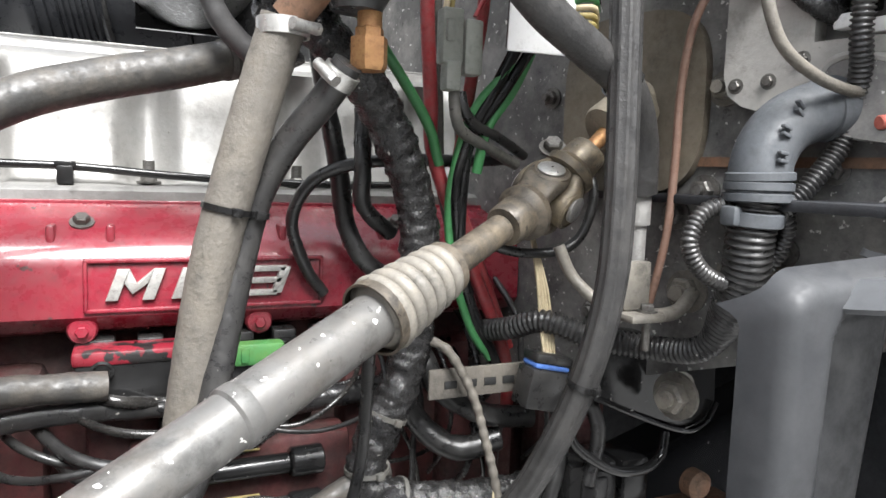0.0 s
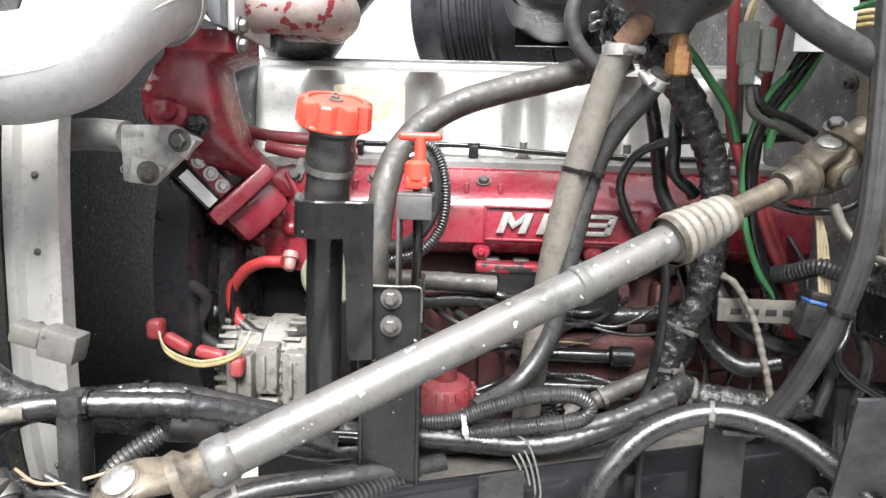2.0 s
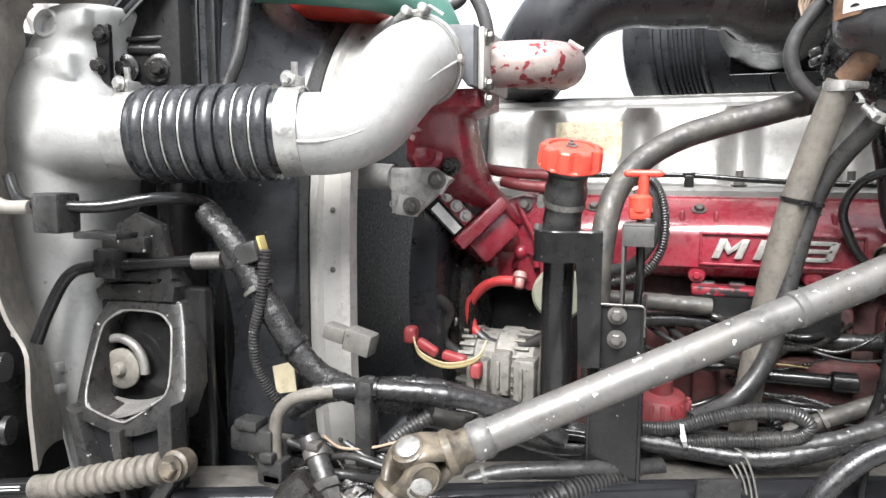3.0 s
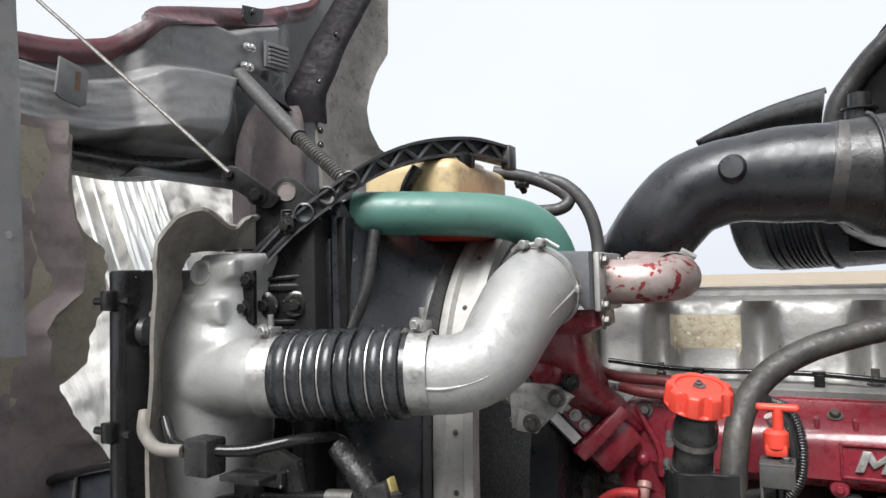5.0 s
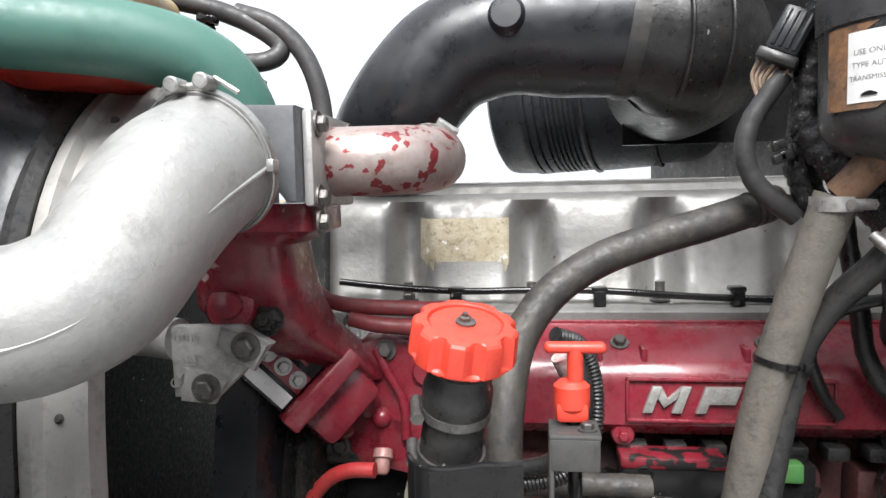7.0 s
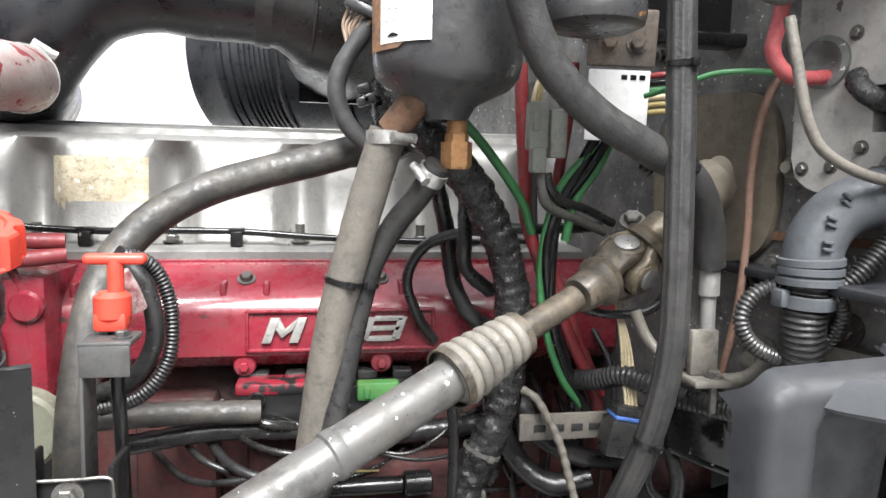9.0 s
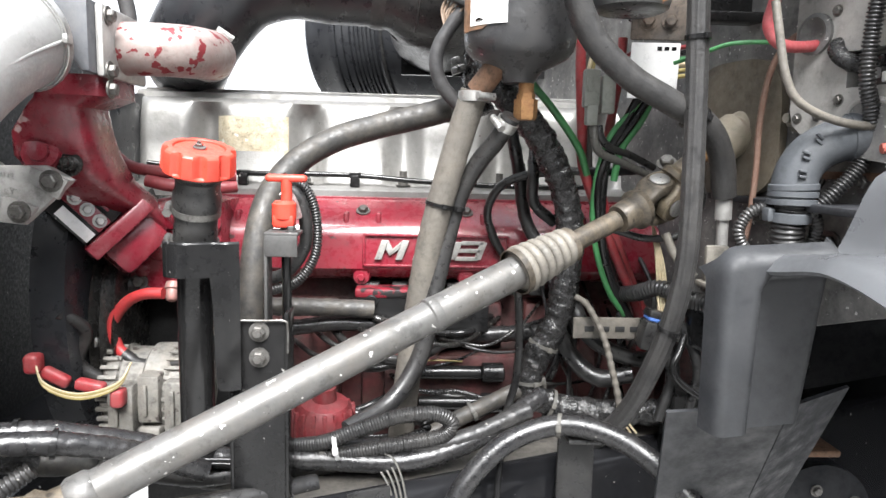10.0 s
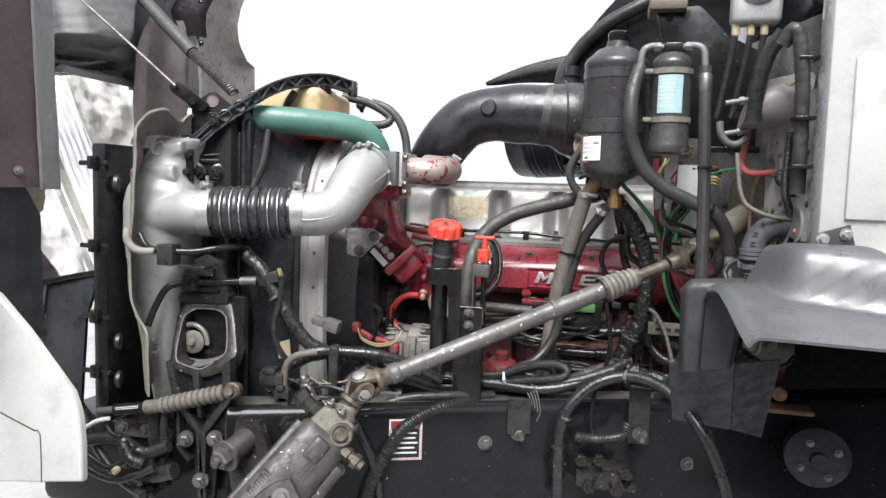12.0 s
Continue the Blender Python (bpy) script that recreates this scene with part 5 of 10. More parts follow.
AP = [Vector(p) for p in ((-0.808, -0.556, 1.596), (-0.757, -0.538, 1.648), (-0.70, -0.508, 1.696), (-0.665, -0.44, 1.742), (-0.63, -0.37, 1.770), (-0.59, -0.28, 1.785), (-0.552, -0.205, 1.778))]
up = Vector((0, 0, 1))
pa = smooth_path(AP, 6)
bm = B()
sdv = Vector((0.75, -0.66, 0)).normalized()
ribbon(bm, pa, sdv, 0.011, 0.016, 0.030)
ribbon(bm, pa, sdv, -0.016, -0.011, 0.030)
ribbon(bm, pa, sdv, -0.012, 0.012, 0.005)
for i in range(9, len(pa) - 3, 4):
    a, b, c = pa[i], pa[i + 2], pa[min(i + 4, len(pa) - 1)]
    tube(bm, [a + up * 0.013 + sdv * 0.008, b - up * 0.013 + sdv * 0.008], 0.0045, 6, 2)
    tube(bm, [b - up * 0.013 + sdv * 0.008, c + up * 0.013 + sdv * 0.008], 0.0045, 6, 2)
box(bm, AP[-1] + Vector((-0.006, -0.016, -0.024)), AP[-1] + Vector((0.012, 0.016, 0.018)), 0.003)
part("lattice", bm, mat("dusty_cast_arm", (0.026, 0.0265, 0.028), 0.42, col2=(0.040, 0.040, 0.041), scale=8, amount=0.5, bump=0.15, dust=0.2, dustcol=(0.12, 0.118, 0.115)), arm)
M_cup = mat("recessed_dark_cup", (0.006, 0.006, 0.0065), 0.35, scale=20, bump=0.1)
for q in (8, 11, 14):
    bm = B()
    c = pa[q] + PN * 0.012
    lathe(bm, [(0.0145, -0.006), (0.0152, 0.002), (0.0125, 0.0035), (0.0105, -0.003), (0.0045, -0.0045), (0.0, -0.0045)], c, PN, 22)
    part("cup", bm, M_cup if q != 8 else M_pipeblk, arm)
for o in (0.012, -0.012):
    bm = B()
    tube(bm, [AP[0] + Vector((-0.004, -0.008, o)), AP[1] + Vector((0.002, -0.008, o))], 0.004, 8, 3)
    part("edge_rib", bm, M_pipeblk, arm)
for p in (AP[0], AP[1]):
    bm = B()
    bolt(bm, p + Vector((0, -0.012, 0)), (0, -1, 0), 0.009)
    part("bolt", bm, M_dark, arm)
rod = thing("hood_stay_cable", (-0.85, -0.58, 1.7), "thin steel hood stay cable on a pivot link", "cable")
bm = B()
tube(bm, [(-0.838, -0.580, 1.728), (-1.09, -0.60, 1.938), (-1.55, -0.63, 2.31)], 0.0035, 8)
part("cable", bm, M_bolt, rod)
bm = B()
slab(bm, [(-0.106, 1.729), (-0.101, 1.737), (-0.092, 1.740), (-0.082, 1.737), (-0.021, 1.692), (-0.021, 1.686), (-0.032, 1.675), (-0.044, 1.674), (-0.100, 1.712), (-0.106, 1.720)], 0.004, 0.010)
bolt(bm, on_plate(-0.053, 1.694, 0.014), PN, 0.0095)
lathe(bm, [(0.007, 0), (0.006, 0.006)], on_plate(-0.094, 1.727, 0.013), PN, 12)
part("link", bm, M_plate, rod)
strut = thing("hood_spring_strut", (-1.03, 0.0, 1.79), "grey tubular hood strut with a coil spring end", "strut")
bm = B()
SA, SB, SC = Vector((-1.03, 0.0, 1.795)), Vector((-1.20, 0.03, 1.93)), Vector((-1.45, 0.09, 2.145))
cyl(bm, SB, SC, 0.022, seg=20)
part("tube", bm, mat("dusty_strut_tube", (0.055, 0.054, 0.053), 0.55, col2=(0.035, 0.034, 0.033), scale=16, amount=0.6, dust=0.2, dustcol=(0.11, 0.105, 0.095)), strut)
bm = B()
path = []
d_, u_, w_ = frame_on(SB - SA)
for i in range(22 * 10):
    a = i / 10 * 2 * math.pi
    path.append(SA.lerp(SB, i / 219) + (u_ * math.cos(a) + w_ * math.sin(a)) * 0.015)
tube(bm, path, 0.0035, 6, 1)
part("spring", bm, M_bolt, strut)

# ---- reservoir, drier ----
can = thing("fluid_reservoir", (0.148, -0.315, 1.5), "black round steel fluid reservoir with rust streaks and a white label", "reservoir")
CC = Vector((0.148, -0.315, 0))
bm = B()
lathe(bm, [(0.02, 1.522), (0.028, 1.536), (0.060, 1.552), (0.069, 1.562), (0.0715, 1.574), (0.072, 1.60), (0.073, 1.655), (0.0725, 1.80), (0.0735, 1.803), (0.0735, 1.812), (0.070, 1.818), (0.045, 1.842), (0.026, 1.850), (0.024, 1.862)], CC, (0, 0, 1), 48)
part("can", bm, M_can, can)
M_rustpatch = mat("rust_stain", (0.30, 0.14, 0.055), 0.8, col2=(0.07, 0.055, 0.045), scale=26, amount=0.95, bump=0.4, fine=120, fleck=0.6, fleckcol=(0.05, 0.05, 0.052), fleckscale=45)
ar = math.atan2(-0.35 + 0.315, 0.08 - 0.148)
bm = B()
bent_sheet(bm, lambda u, v: (CC.x + 0.0731 * math.cos(ar - 0.35 + (0.62 + 0.12 * math.sin(19 * v)) * u), CC.y + 0.0731 * math.sin(ar - 0.35 + (0.62 + 0.12 * math.sin(19 * v)) * u), 1.580 + 0.066 * v), 8, 12, -0.0005)
part("rust_patch", bm, M_rustpatch, can, "rust stain down the side")
bm = B()
lathe(bm, [(0.0735, 0), (0.0752, 0.001), (0.0752, 0.030), (0.0735, 0.031)], CC + Vector((0, 0, 1.648)), (0, 0, 1), 48, cap=False)
lathe(bm, [(0.0728, 0), (0.0742, 0.001), (0.0742, 0.020), (0.0728, 0.021)], CC + Vector((0, 0, 1.772)), (0, 0, 1), 48, cap=False)
part_each("band", bm, M_can, can)
bm = B()
lathe(bm, [(0.020, 0), (0.022, 0.003), (0.022, 0.022), (0.018, 0.026), (0.0, 0.026)], CC + Vector((0, 0, 1.86)), (0, 0, 1), 24)
part("cap", bm, M_black, can)


def curved_label(c, r, a0, a1, z0, z1, n=10):
    bm = B()
    bent_sheet(bm, lambda u, v: (c.x + r * math.cos(a0 + (a1 - a0) * u), c.y + r * math.sin(a0 + (a1 - a0) * u), z0 + (z1 - z0) * v), n, 2, -0.0008)
    return bm


al = math.atan2(-0.37 - CC.y, 0.10 - CC.x)
lb = part("label", curved_label(CC, 0.0732, al - 0.42, al + 0.35, 1.585, 1.640), M_label, can, "white paper label with faded print")
M_print = mat("faded_print", (0.17, 0.17, 0.17), 0.7)


def label_line(text, z, size, shift=0.0):
    """One printed line wrapped round the reservoir."""
    cu = bpy.data.curves.new("print_line", "FONT")
    cu.body, cu.size, cu.align_x = text, size, "CENTER"
    tmp = new("print_line", cu)
    me = bpy.data.meshes.new_from_object(tmp)
    bpy.data.objects.remove(tmp)
    for v in me.vertices:
        a = al - 0.02 + (v.co.x + shift) / 0.0738
        v.co = Vector((CC.x + 0.0742 * math.cos(a), CC.y + 0.0742 * math.sin(a), z + v.co.y))
    me.materials.append(M_print)
    ob = new("print_line", me)
    ob.parent = lb


label_line("USE ONLY", 1.622, 0.0062, -0.010)
label_line("TYPE AUTOMATIC", 1.612, 0.0062)
label_line("TRANSMISSION FLUID", 1.602, 0.0056)
bm = B()
bent_sheet(bm, lambda u, v: (CC.x + 0.0742 * math.cos(al + 0.09 + 0.20 * u), CC.y + 0.0742 * math.sin(al + 0.09 + 0.20 * u), 1.622 + 0.0045 * v), 6, 1, -0.0004)
part("print_bar", bm, M_print, lb)
bm = B()
bent_sheet(bm, lambda u, v: (CC.x + 0.0744 * math.cos(al - 0.26 + 0.17 * u), CC.y + 0.0744 * math.sin(al - 0.26 + 0.17 * u), 1.590 + 0.0035 * v * math.sin(math.pi * (0.1 + 0.8 * u))), 8, 1, -0.0004)
part("torn_spot", bm, M_black, lb)
bm = B()
tube(bm, [(0.120, -0.318, 1.545), (0.108, -0.312, 1.528), (0.096, -0.304, 1.512)], 0.0155, 18)
part("spigot", bm, M_rust, can, "rusty steel spigot")
bm = B()
lathe(bm, [(0.010, 0.035), (0.012, 0.033), (0.012, 0.026), (0.0155, 0.026), (0.0155, 0.004), (0.013, 0.0)][::-1], (0.158, -0.318, 1.476), (0, 0, 1), 6)
cyl(bm, (0.158, -0.318, 1.50), (0.158, -0.318, 1.53), 0.010, seg=18)
part("brass_fitting", bm, M_brass, can, "aged brass hex fitting")
dri = thing("filter_drier", (0.267, -0.40, 1.6), "black cylindrical filter drier with a pale blue label and hose fittings", "filter drier")
DC = Vector((0.267, -0.385, 0))
bm = B()
lathe(bm, [(0.036, 1.600), (0.044, 1.604), (0.046, 1.612), (0.045, 1.622), (0.043, 1.628), (0.043, 1.79), (0.044, 1.795), (0.042, 1.803), (0.036, 1.810), (0.024, 1.820)], DC, (0, 0, 1), 40)
part("can", bm, M_can, dri)
for z in (1.668, 1.772):
    bm = B()
    lathe(bm, [(0.0435, 0), (0.0455, 0), (0.0455, 0.012), (0.0435, 0.012)], DC + Vector((0, 0, z)), (0, 0, 1), 36, cap=False)
    box(bm, DC + Vector((-0.058, -0.03, z + 0.001)), DC + Vector((-0.040, 0.0, z + 0.011)), 0.002)
    part("strap", bm, M_boot, dri)
ad = -math.pi / 2 - 0.1
M_bluelab = mat("pale_blue_label", (0.27, 0.41, 0.44), 0.5, col2=(0.34, 0.40, 0.40), scale=20, amount=0.4)
lb = part("label", curved_label(DC, 0.0434, ad - 0.62, ad + 0.62, 1.687, 1.768), M_bluelab, dri, "pale blue printed label")
bm = B()
for i in range(8):
    z = 1.757 - i * 0.008
    bent_sheet(bm, lambda u, v: (DC.x + 0.0438 * math.cos(ad - 0.5 + (0.9 - 0.2 * (i % 3)) * u), DC.y + 0.0438 * math.sin(ad - 0.5 + (0.9 - 0.2 * (i % 3)) * u), z + 0.002 * v), 6, 1, -0.0004)
part("print", bm, M_label, lb)
bm = B()
box(bm, DC + Vector((-0.020, -0.016, 1.818)), DC + Vector((0.020, 0.016, 1.842)), 0.003)
part("head_block", bm, M_black, dri)
M_fit = mat("dull_aluminium_fitting", (0.17, 0.17, 0.168), 0.5, 0.3, col2=(0.11, 0.108, 0.104), scale=20, dust=0.2, dustcol=(0.2, 0.19, 0.175))
for s in (-1, 1):
    bm = B()
    tube(bm, [DC + Vector((s * 0.018, 0, 1.833)), DC + Vector((s * 0.045, -0.004, 1.836)), DC + Vector((s * 0.064, -0.008, 1.822)), DC + Vector((s * 0.068, -0.008, 1.775))], 0.0075, 12)
    lathe(bm, [(0.011, 0), (0.011, 0.014)], DC + Vector((s * 0.026, 0, 1.834)), (s, 0, 0), 6)
    part("fitting", bm, M_fit, dri, "dull aluminium pipe fitting")

# ---- firewall and cab ----
fw0, fw1 = Vector((0.30, 0.30, 0)), Vector((0.565, -0.62, 0))
fu = (fw1 - fw0).normalized()
fn_ = Vector((-fu.y, fu.x, 0))
if fn_.x > 0:
    fn_ = -fn_


def fw(s, z, out=0.0):
    """A place on the firewall: s metres from its inner end, out towards the engine."""
    return fw0 + fu * s + Vector((0, 0, z)) + fn_ * out


mF = Matrix((fu, -fn_, Vector((0, 0, 1)))).transposed().to_4x4()
mF.translation = fw0
if mF.determinant() < 0:
    mF = Matrix((fu, fn_, Vector((0, 0, 1)))).transposed().to_4x4()
    mF.translation = fw0
fwl = (fw1 - fw0).length
bm = B()
prism(bm, [(-0.6, 0.55), (0.40, 0.55), (0.42, 1.12), (0.80, 1.25), (fwl, 1.30), (fwl, 1.87), (-0.6, 1.87)], fw(0, 0, 0), fu, (0, 0, 1), 0.02 if fu.cross(Vector((0, 0, 1))).dot(fn_) < 0 else -0.02)
own("firewall", bm, M_fire, "black sheet metal cab firewall with road dust", "firewall", kind="structure")
# Near-black sheets closed round the well: the shade under the cab as colour.
bm = B()
box(bm, (0.42, 0.22, 0.30), (2.2, 0.25, 1.45), 0.01)
box(bm, (0.45, -0.62, 1.375), (2.2, 0.25, 1.384), 0.002)
box(bm, (1.5, -1.1, 0.30), (1.53, 0.25, 1.38), 0.004)
M_wellshade = mat("wheel_well_shade", (0.0105, 0.0115, 0.0145), 0.6, col2=(0.017, 0.0175, 0.020), scale=5, amount=0.6, bump=0.2)
own("wheel_well", bm, M_wellshade, "near-black wheel well sheets standing for the shade under the cab", "wheel well", kind="structure")
cab = thing("cab", (0.9, -0.4, 0.9), "white painted truck cab side", "truck cab")
bm = B()
box(bm, (0.515, -0.640, 1.385), (1.9, -0.56, 2.4), 0.008)
part("side_panel", bm, M_white, cab)
bm = B()
box(bm, (0.555, -0.648, 1.475), (1.0, -0.638, 1.76), 0.008)
part("pressed_panel", bm, M_white, cab)
bm = B()
box(bm, (0.515, -0.56, 1.87), (1.9, 0.9, 2.4), 0.02)
part("cowl", bm, M_black, cab)

# ---- fender liner ----
lin = thing("fender_liner", (0.4, -0.7, 1.05), "grey moulded plastic fender liner with a raised hump", "fender liner")


def liner_top(u, v):
    x = 0.338 + 0.58 * u + 0.028 * v
    w = (x - 0.297 - 0.067 * v) / 0.62
    y = -0.603 - 0.286 * v - 0.02 * w * v
    z = 1.340 + 0.011 * ease(v / 0.30) - 0.062 * ease((v - 0.28) / 0.9) ** 0.9 - 0.012 * w * v
    z += (0.078 * ease((w - 0.17) / 0.07) - 0.045 * ease((w - 0.42) / 0.10)) * (1 - ease((v - 0.34 - 0.45 * w) / 0.10))
    z -= 0.014 * max(0.0, 1 - u / 0.03) ** 2
    return (x, y, z)


bm = B()
bent_sheet(bm, liner_top, 80, 40, 0.005)
# Liner plastic in a paler copy: sky light on the top is in the colour.
M_linertop = mat("sky_lit_liner_top", (0.072, 0.075, 0.080), 0.36, col2=(0.060, 0.062, 0.066), scale=3, amount=0.35, bump=0.03, dust=0.2, dustcol=(0.085, 0.085, 0.085), spec=0.7)
part("shelf", bm, M_linertop, lin, "grey top shelf, sky light painted into its paler colour", sharp=70)
bm = B()


def liner_front(u, v):
    """The lip hangs from the shelf; its outer top corner is rounded off."""
    top = Vector((0.298, -0.609, 1.344)).lerp(Vector((0.42, -0.611, 1.352)), u)
    low = Vector((0.301, -0.607, 1.169)).lerp(Vector((0.398, -0.609, 1.180)), u)
    p = top.lerp(low, v)
    p.z -= 0.020 * max(0.0, 1 - u / 0.16) ** 2.2 * max(0.0, 1 - v / 0.5)
    p.y += 0.026 * max(0.0, 1 - u / 0.07) ** 2 + 0.018 * max(0.0, 1 - v / 0.06) ** 2
    p.y += 0.030 * ease((u - 0.84) / 0.16)
    p.y += 0.016 * ease((u - 0.26 - 0.10 * max(0.0, 1 - (v - 0.08) / 0.12)) / 0.07) * ease((v - 0.09) / 0.05)
    return p


bent_sheet(bm, liner_front, 56, 48, 0.005)
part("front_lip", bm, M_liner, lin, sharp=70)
bm = B()
bent_sheet(bm, lambda u, v: Vector((0.283, -0.535, 1.168)).lerp(Vector((0.405, -0.553, 1.182)), u).lerp(Vector((0.302, -0.468, 1.030)).lerp(Vector((0.425, -0.44, 1.012)), u), v), 8, 8, 0.004)
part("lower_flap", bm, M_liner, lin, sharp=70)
# The flap turns away from the light; that shade is its near-black colour.
bm = B()
bent_sheet(bm, lambda u, v: Vector((0.405, -0.553, 1.182)).lerp(Vector((0.50, -0.50, 1.185)), u).lerp(Vector((0.425, -0.44, 1.012)).lerp(Vector((0.497, -0.39, 0.985)), u), v), 6, 8, 0.004)
part("return_flap", bm, M_wellshade, lin, "liner return flap, its shade painted near-black", sharp=70)
bm = B()
for x, y in ((0.41, -0.72), (0.43, -0.745), (0.46, -0.76), (0.42, -0.77), (0.48, -0.81), (0.395, -0.735), (0.51, -0.83)):
    z = liner_top((x - 0.338 - 0.028 * (-0.603 - y) / 0.286) / 0.58, (-0.603 - y) / 0.286)[2] + 0.0004
    lathe(bm, [(0.0042, -0.001), (0.0042, 0.0012), (0.0038, 0.0016)], (x, y, z), (0, -0.3, 1), 12)
M_hole = mat("dark_holes", (0.01, 0.01, 0.01), 0.8, bump=0)
part_each("drain_hole", bm, M_hole, lin)
cb = thing("cab_bracket", (0.54, -0.65, 1.42), "grey steel bracket with two bolts on the cab side", "bracket")
bm = B()
prism(bm, [(0.507, 1.405), (0.575, 1.420), (0.562, 1.467), (0.512, 1.450)], (0, -0.652, 0), (1, 0, 0), (0, 0, 1), 0.005, 0.001)
part("plate", bm, M_liner, cb)
for p in ((0.519, -0.657, 1.440), (0.556, -0.657, 1.450)):
    bm = B()
    bolt(bm, p, (0, -1, 0), 0.007)
    part("bolt", bm, M_steel, cb)
bm = B()
box(bm, (0.53, -0.72, 1.392), (1.2, -0.64, 1.400), 0.002, Matrix.Translation((0.53, -0.66, 1.39)) @ Matrix.Rotation(radians(-9), 4, "Y") @ Matrix.Translation((-0.53, 0.66, -1.39)))
part("shelf_strip", bm, M_alu, cb)

# ---- hood ----
hood = thing("tilted_hood", (-1.5, 0.2, 1.0), "forward-tilted truck hood seen from its dusty underside", "hood")


def sheet(name, fn0, material, label="", nu=24, nv=24, thick=0.008, wob=0.010, freq=4.0, seed=1, axis=(1, 0.2, 0.1)):
    ax = Vector(axis)

    def fn(u, v):
        p = Vector(fn0(u, v))
        return p + ax * (wob * (noise.noise(Vector((u * freq + seed * 7, v * freq, seed))) + 0.4 * noise.noise(Vector((u * freq * 3 + seed, v * freq * 3, seed * 3)))))

    bm = B()
    bent_sheet(bm, fn, nu, nv, thick)
    return part(name, bm, material, hood, label, 60)


def hood_top(u):
    y = -0.62 + 1.25 * u
    return sum(np.interp(y + d, (-0.6, -0.37, -0.25, -0.19, -0.14, -0.01, 0.30, 0.59, 0.7), (2.08, 2.11, 2.15, 2.21, 2.265, 2.31, 2.41, 2.55, 2.68)) for d in (-0.02, 0.0, 0.02)) / 3


def step_z(y):
    """Height of the crease where the lower box stands out under the upper one."""
    return np.interp(y, (-0.6, -0.42, -0.33, -0.23, -0.15, -0.05, 0.10, 0.16), (2.06, 2.05, 2.045, 2.075, 2.118, 2.135, 2.145, 2.14))


def inner_x(y, z):
    """Two boxed-out mouldings, one above the other, with a hollow under them and a deep valley towards the far side."""
    up = ease((y + 0.235) / 0.045) * ease((0.345 - y) / 0.05) * ease((np.interp(y, (-0.2, 0.04, 0.11, 0.32), (2.235, 2.300, 2.298, 2.385)) - z) / 0.03)
    right = np.interp(z, (1.9, 1.95, 2.02, 2.10, 2.15), (-0.03, -0.025, 0.012, 0.05, 0.08))
    low = ease((step_z(y) - z) / 0.022) * ease((right + 0.030 - y) / 0.035) * ease((z - np.interp(y, (-0.45, -0.36, -0.22, -0.03), (1.875, 1.872, 1.915, 1.925))) / 0.03) * ease((y + 0.58) / 0.06)
    slope = 0.55 + 0.45 * min(1.0, max(0.0, (step_z(y) - z) / 0.15))
    x = -1.535 + 0.055 * up + 0.085 * low * slope
    x += 0.010 * low * ease((y + 0.16 + 0.6 * (z - 1.95)) / 0.03) - 0.008 * low
    x -= 0.050 * ease((1.92 - z) / 0.05) * ease((z - 1.845) / 0.03) + 0.05 * ease((y - 0.10) / 0.06) * ease((2.20 - z) / 0.05)
    x -= 0.06 * ease((y - 0.36) / 0.12)
    x += 0.010 * max(0.0, math.sin(95 * (z - 0.35 * y))) * ease((y - 0.02) / 0.12) * ease((0.34 - y) / 0.05) * ease((z - 2.27 - 0.2 * y) / 0.03)
    return x


def inner_fn(u, v):
    y = -0.62 + 1.42 * u
    z = 1.83 + (hood_top((y + 0.62) / 1.25) - 1.83) * v
    return (inner_x(y, z), y, z)


sheet("inner_panel", inner_fn, M_hoodblk, "dark dusty inner panel with boxed-out mouldings", 150, 100, wob=0.004, freq=7.0)
M_hoodred = mat("red_overspray_edge", (0.115, 0.026, 0.032), 0.42, col2=(0.030, 0.024, 0.027), scale=5, amount=0.95, dust=0.15, dustcol=(0.16, 0.07, 0.075))
sheet("red_rim", lambda u, v: (inner_x(-0.62 + 1.25 * u, hood_top(u) - 0.05 + 0.05 * v) + 0.010 + 0.012 * math.sin(math.pi * v), -0.62 + 1.25 * u, hood_top(u) - 0.05 + 0.058 * v), M_hoodred, "rim with red overspray", 60, 8, wob=0.004)
# Black sheet in place of the shadow in the hollow below the mouldings.
sheet("hollow_shade", lambda u, v: (-1.565 + 0.055 * math.sin(math.pi * v) ** 0.7 + 0.02 * u, -0.62 + 0.74 * u, 1.795 + 0.075 * u + 0.014 * math.sin(8 * u) + 0.075 * v), M_blackdull, "black curled sheet standing for the shaded hollow", 40, 12, wob=0.004, seed=31)
M_tabgrey = mat("bare_grey_tab", (0.13, 0.13, 0.13), 0.45, col2=(0.10, 0.098, 0.096), scale=9, amount=0.55, bump=0.2)
bm = B()
prism(bm, [(-0.442, 1.972), (-0.432, 1.962), (-0.385, 1.952), (-0.372, 1.960), (-0.366, 2.035), (-0.432, 2.050)], (-1.452, 0, 0), (0, 1, 0), (0, 0, 1), 0.006, 0.002)
part("grey_tab", bm, M_tabgrey, hood, "bare grey tab with a rust streak")
bm = B()
prism(bm, [(-0.398, 1.985), (-0.388, 1.987), (-0.386, 2.026), (-0.397, 2.026)], (-1.445, 0, 0), (0, 1, 0), (0, 0, 1), 0.0006)
part("rust_streak", bm, M_rust, hood, "rust streak")
bm = B()
for i in range(5):
    z = 2.218 + i * 0.0125
    prism(bm, [(0.228, z), (0.312, z + 0.006), (0.312, z + 0.0135), (0.228, z + 0.0075)], (-1.468, 0, 0), (0, 1, 0), (0, 0, 1), 0.010, 0.001)
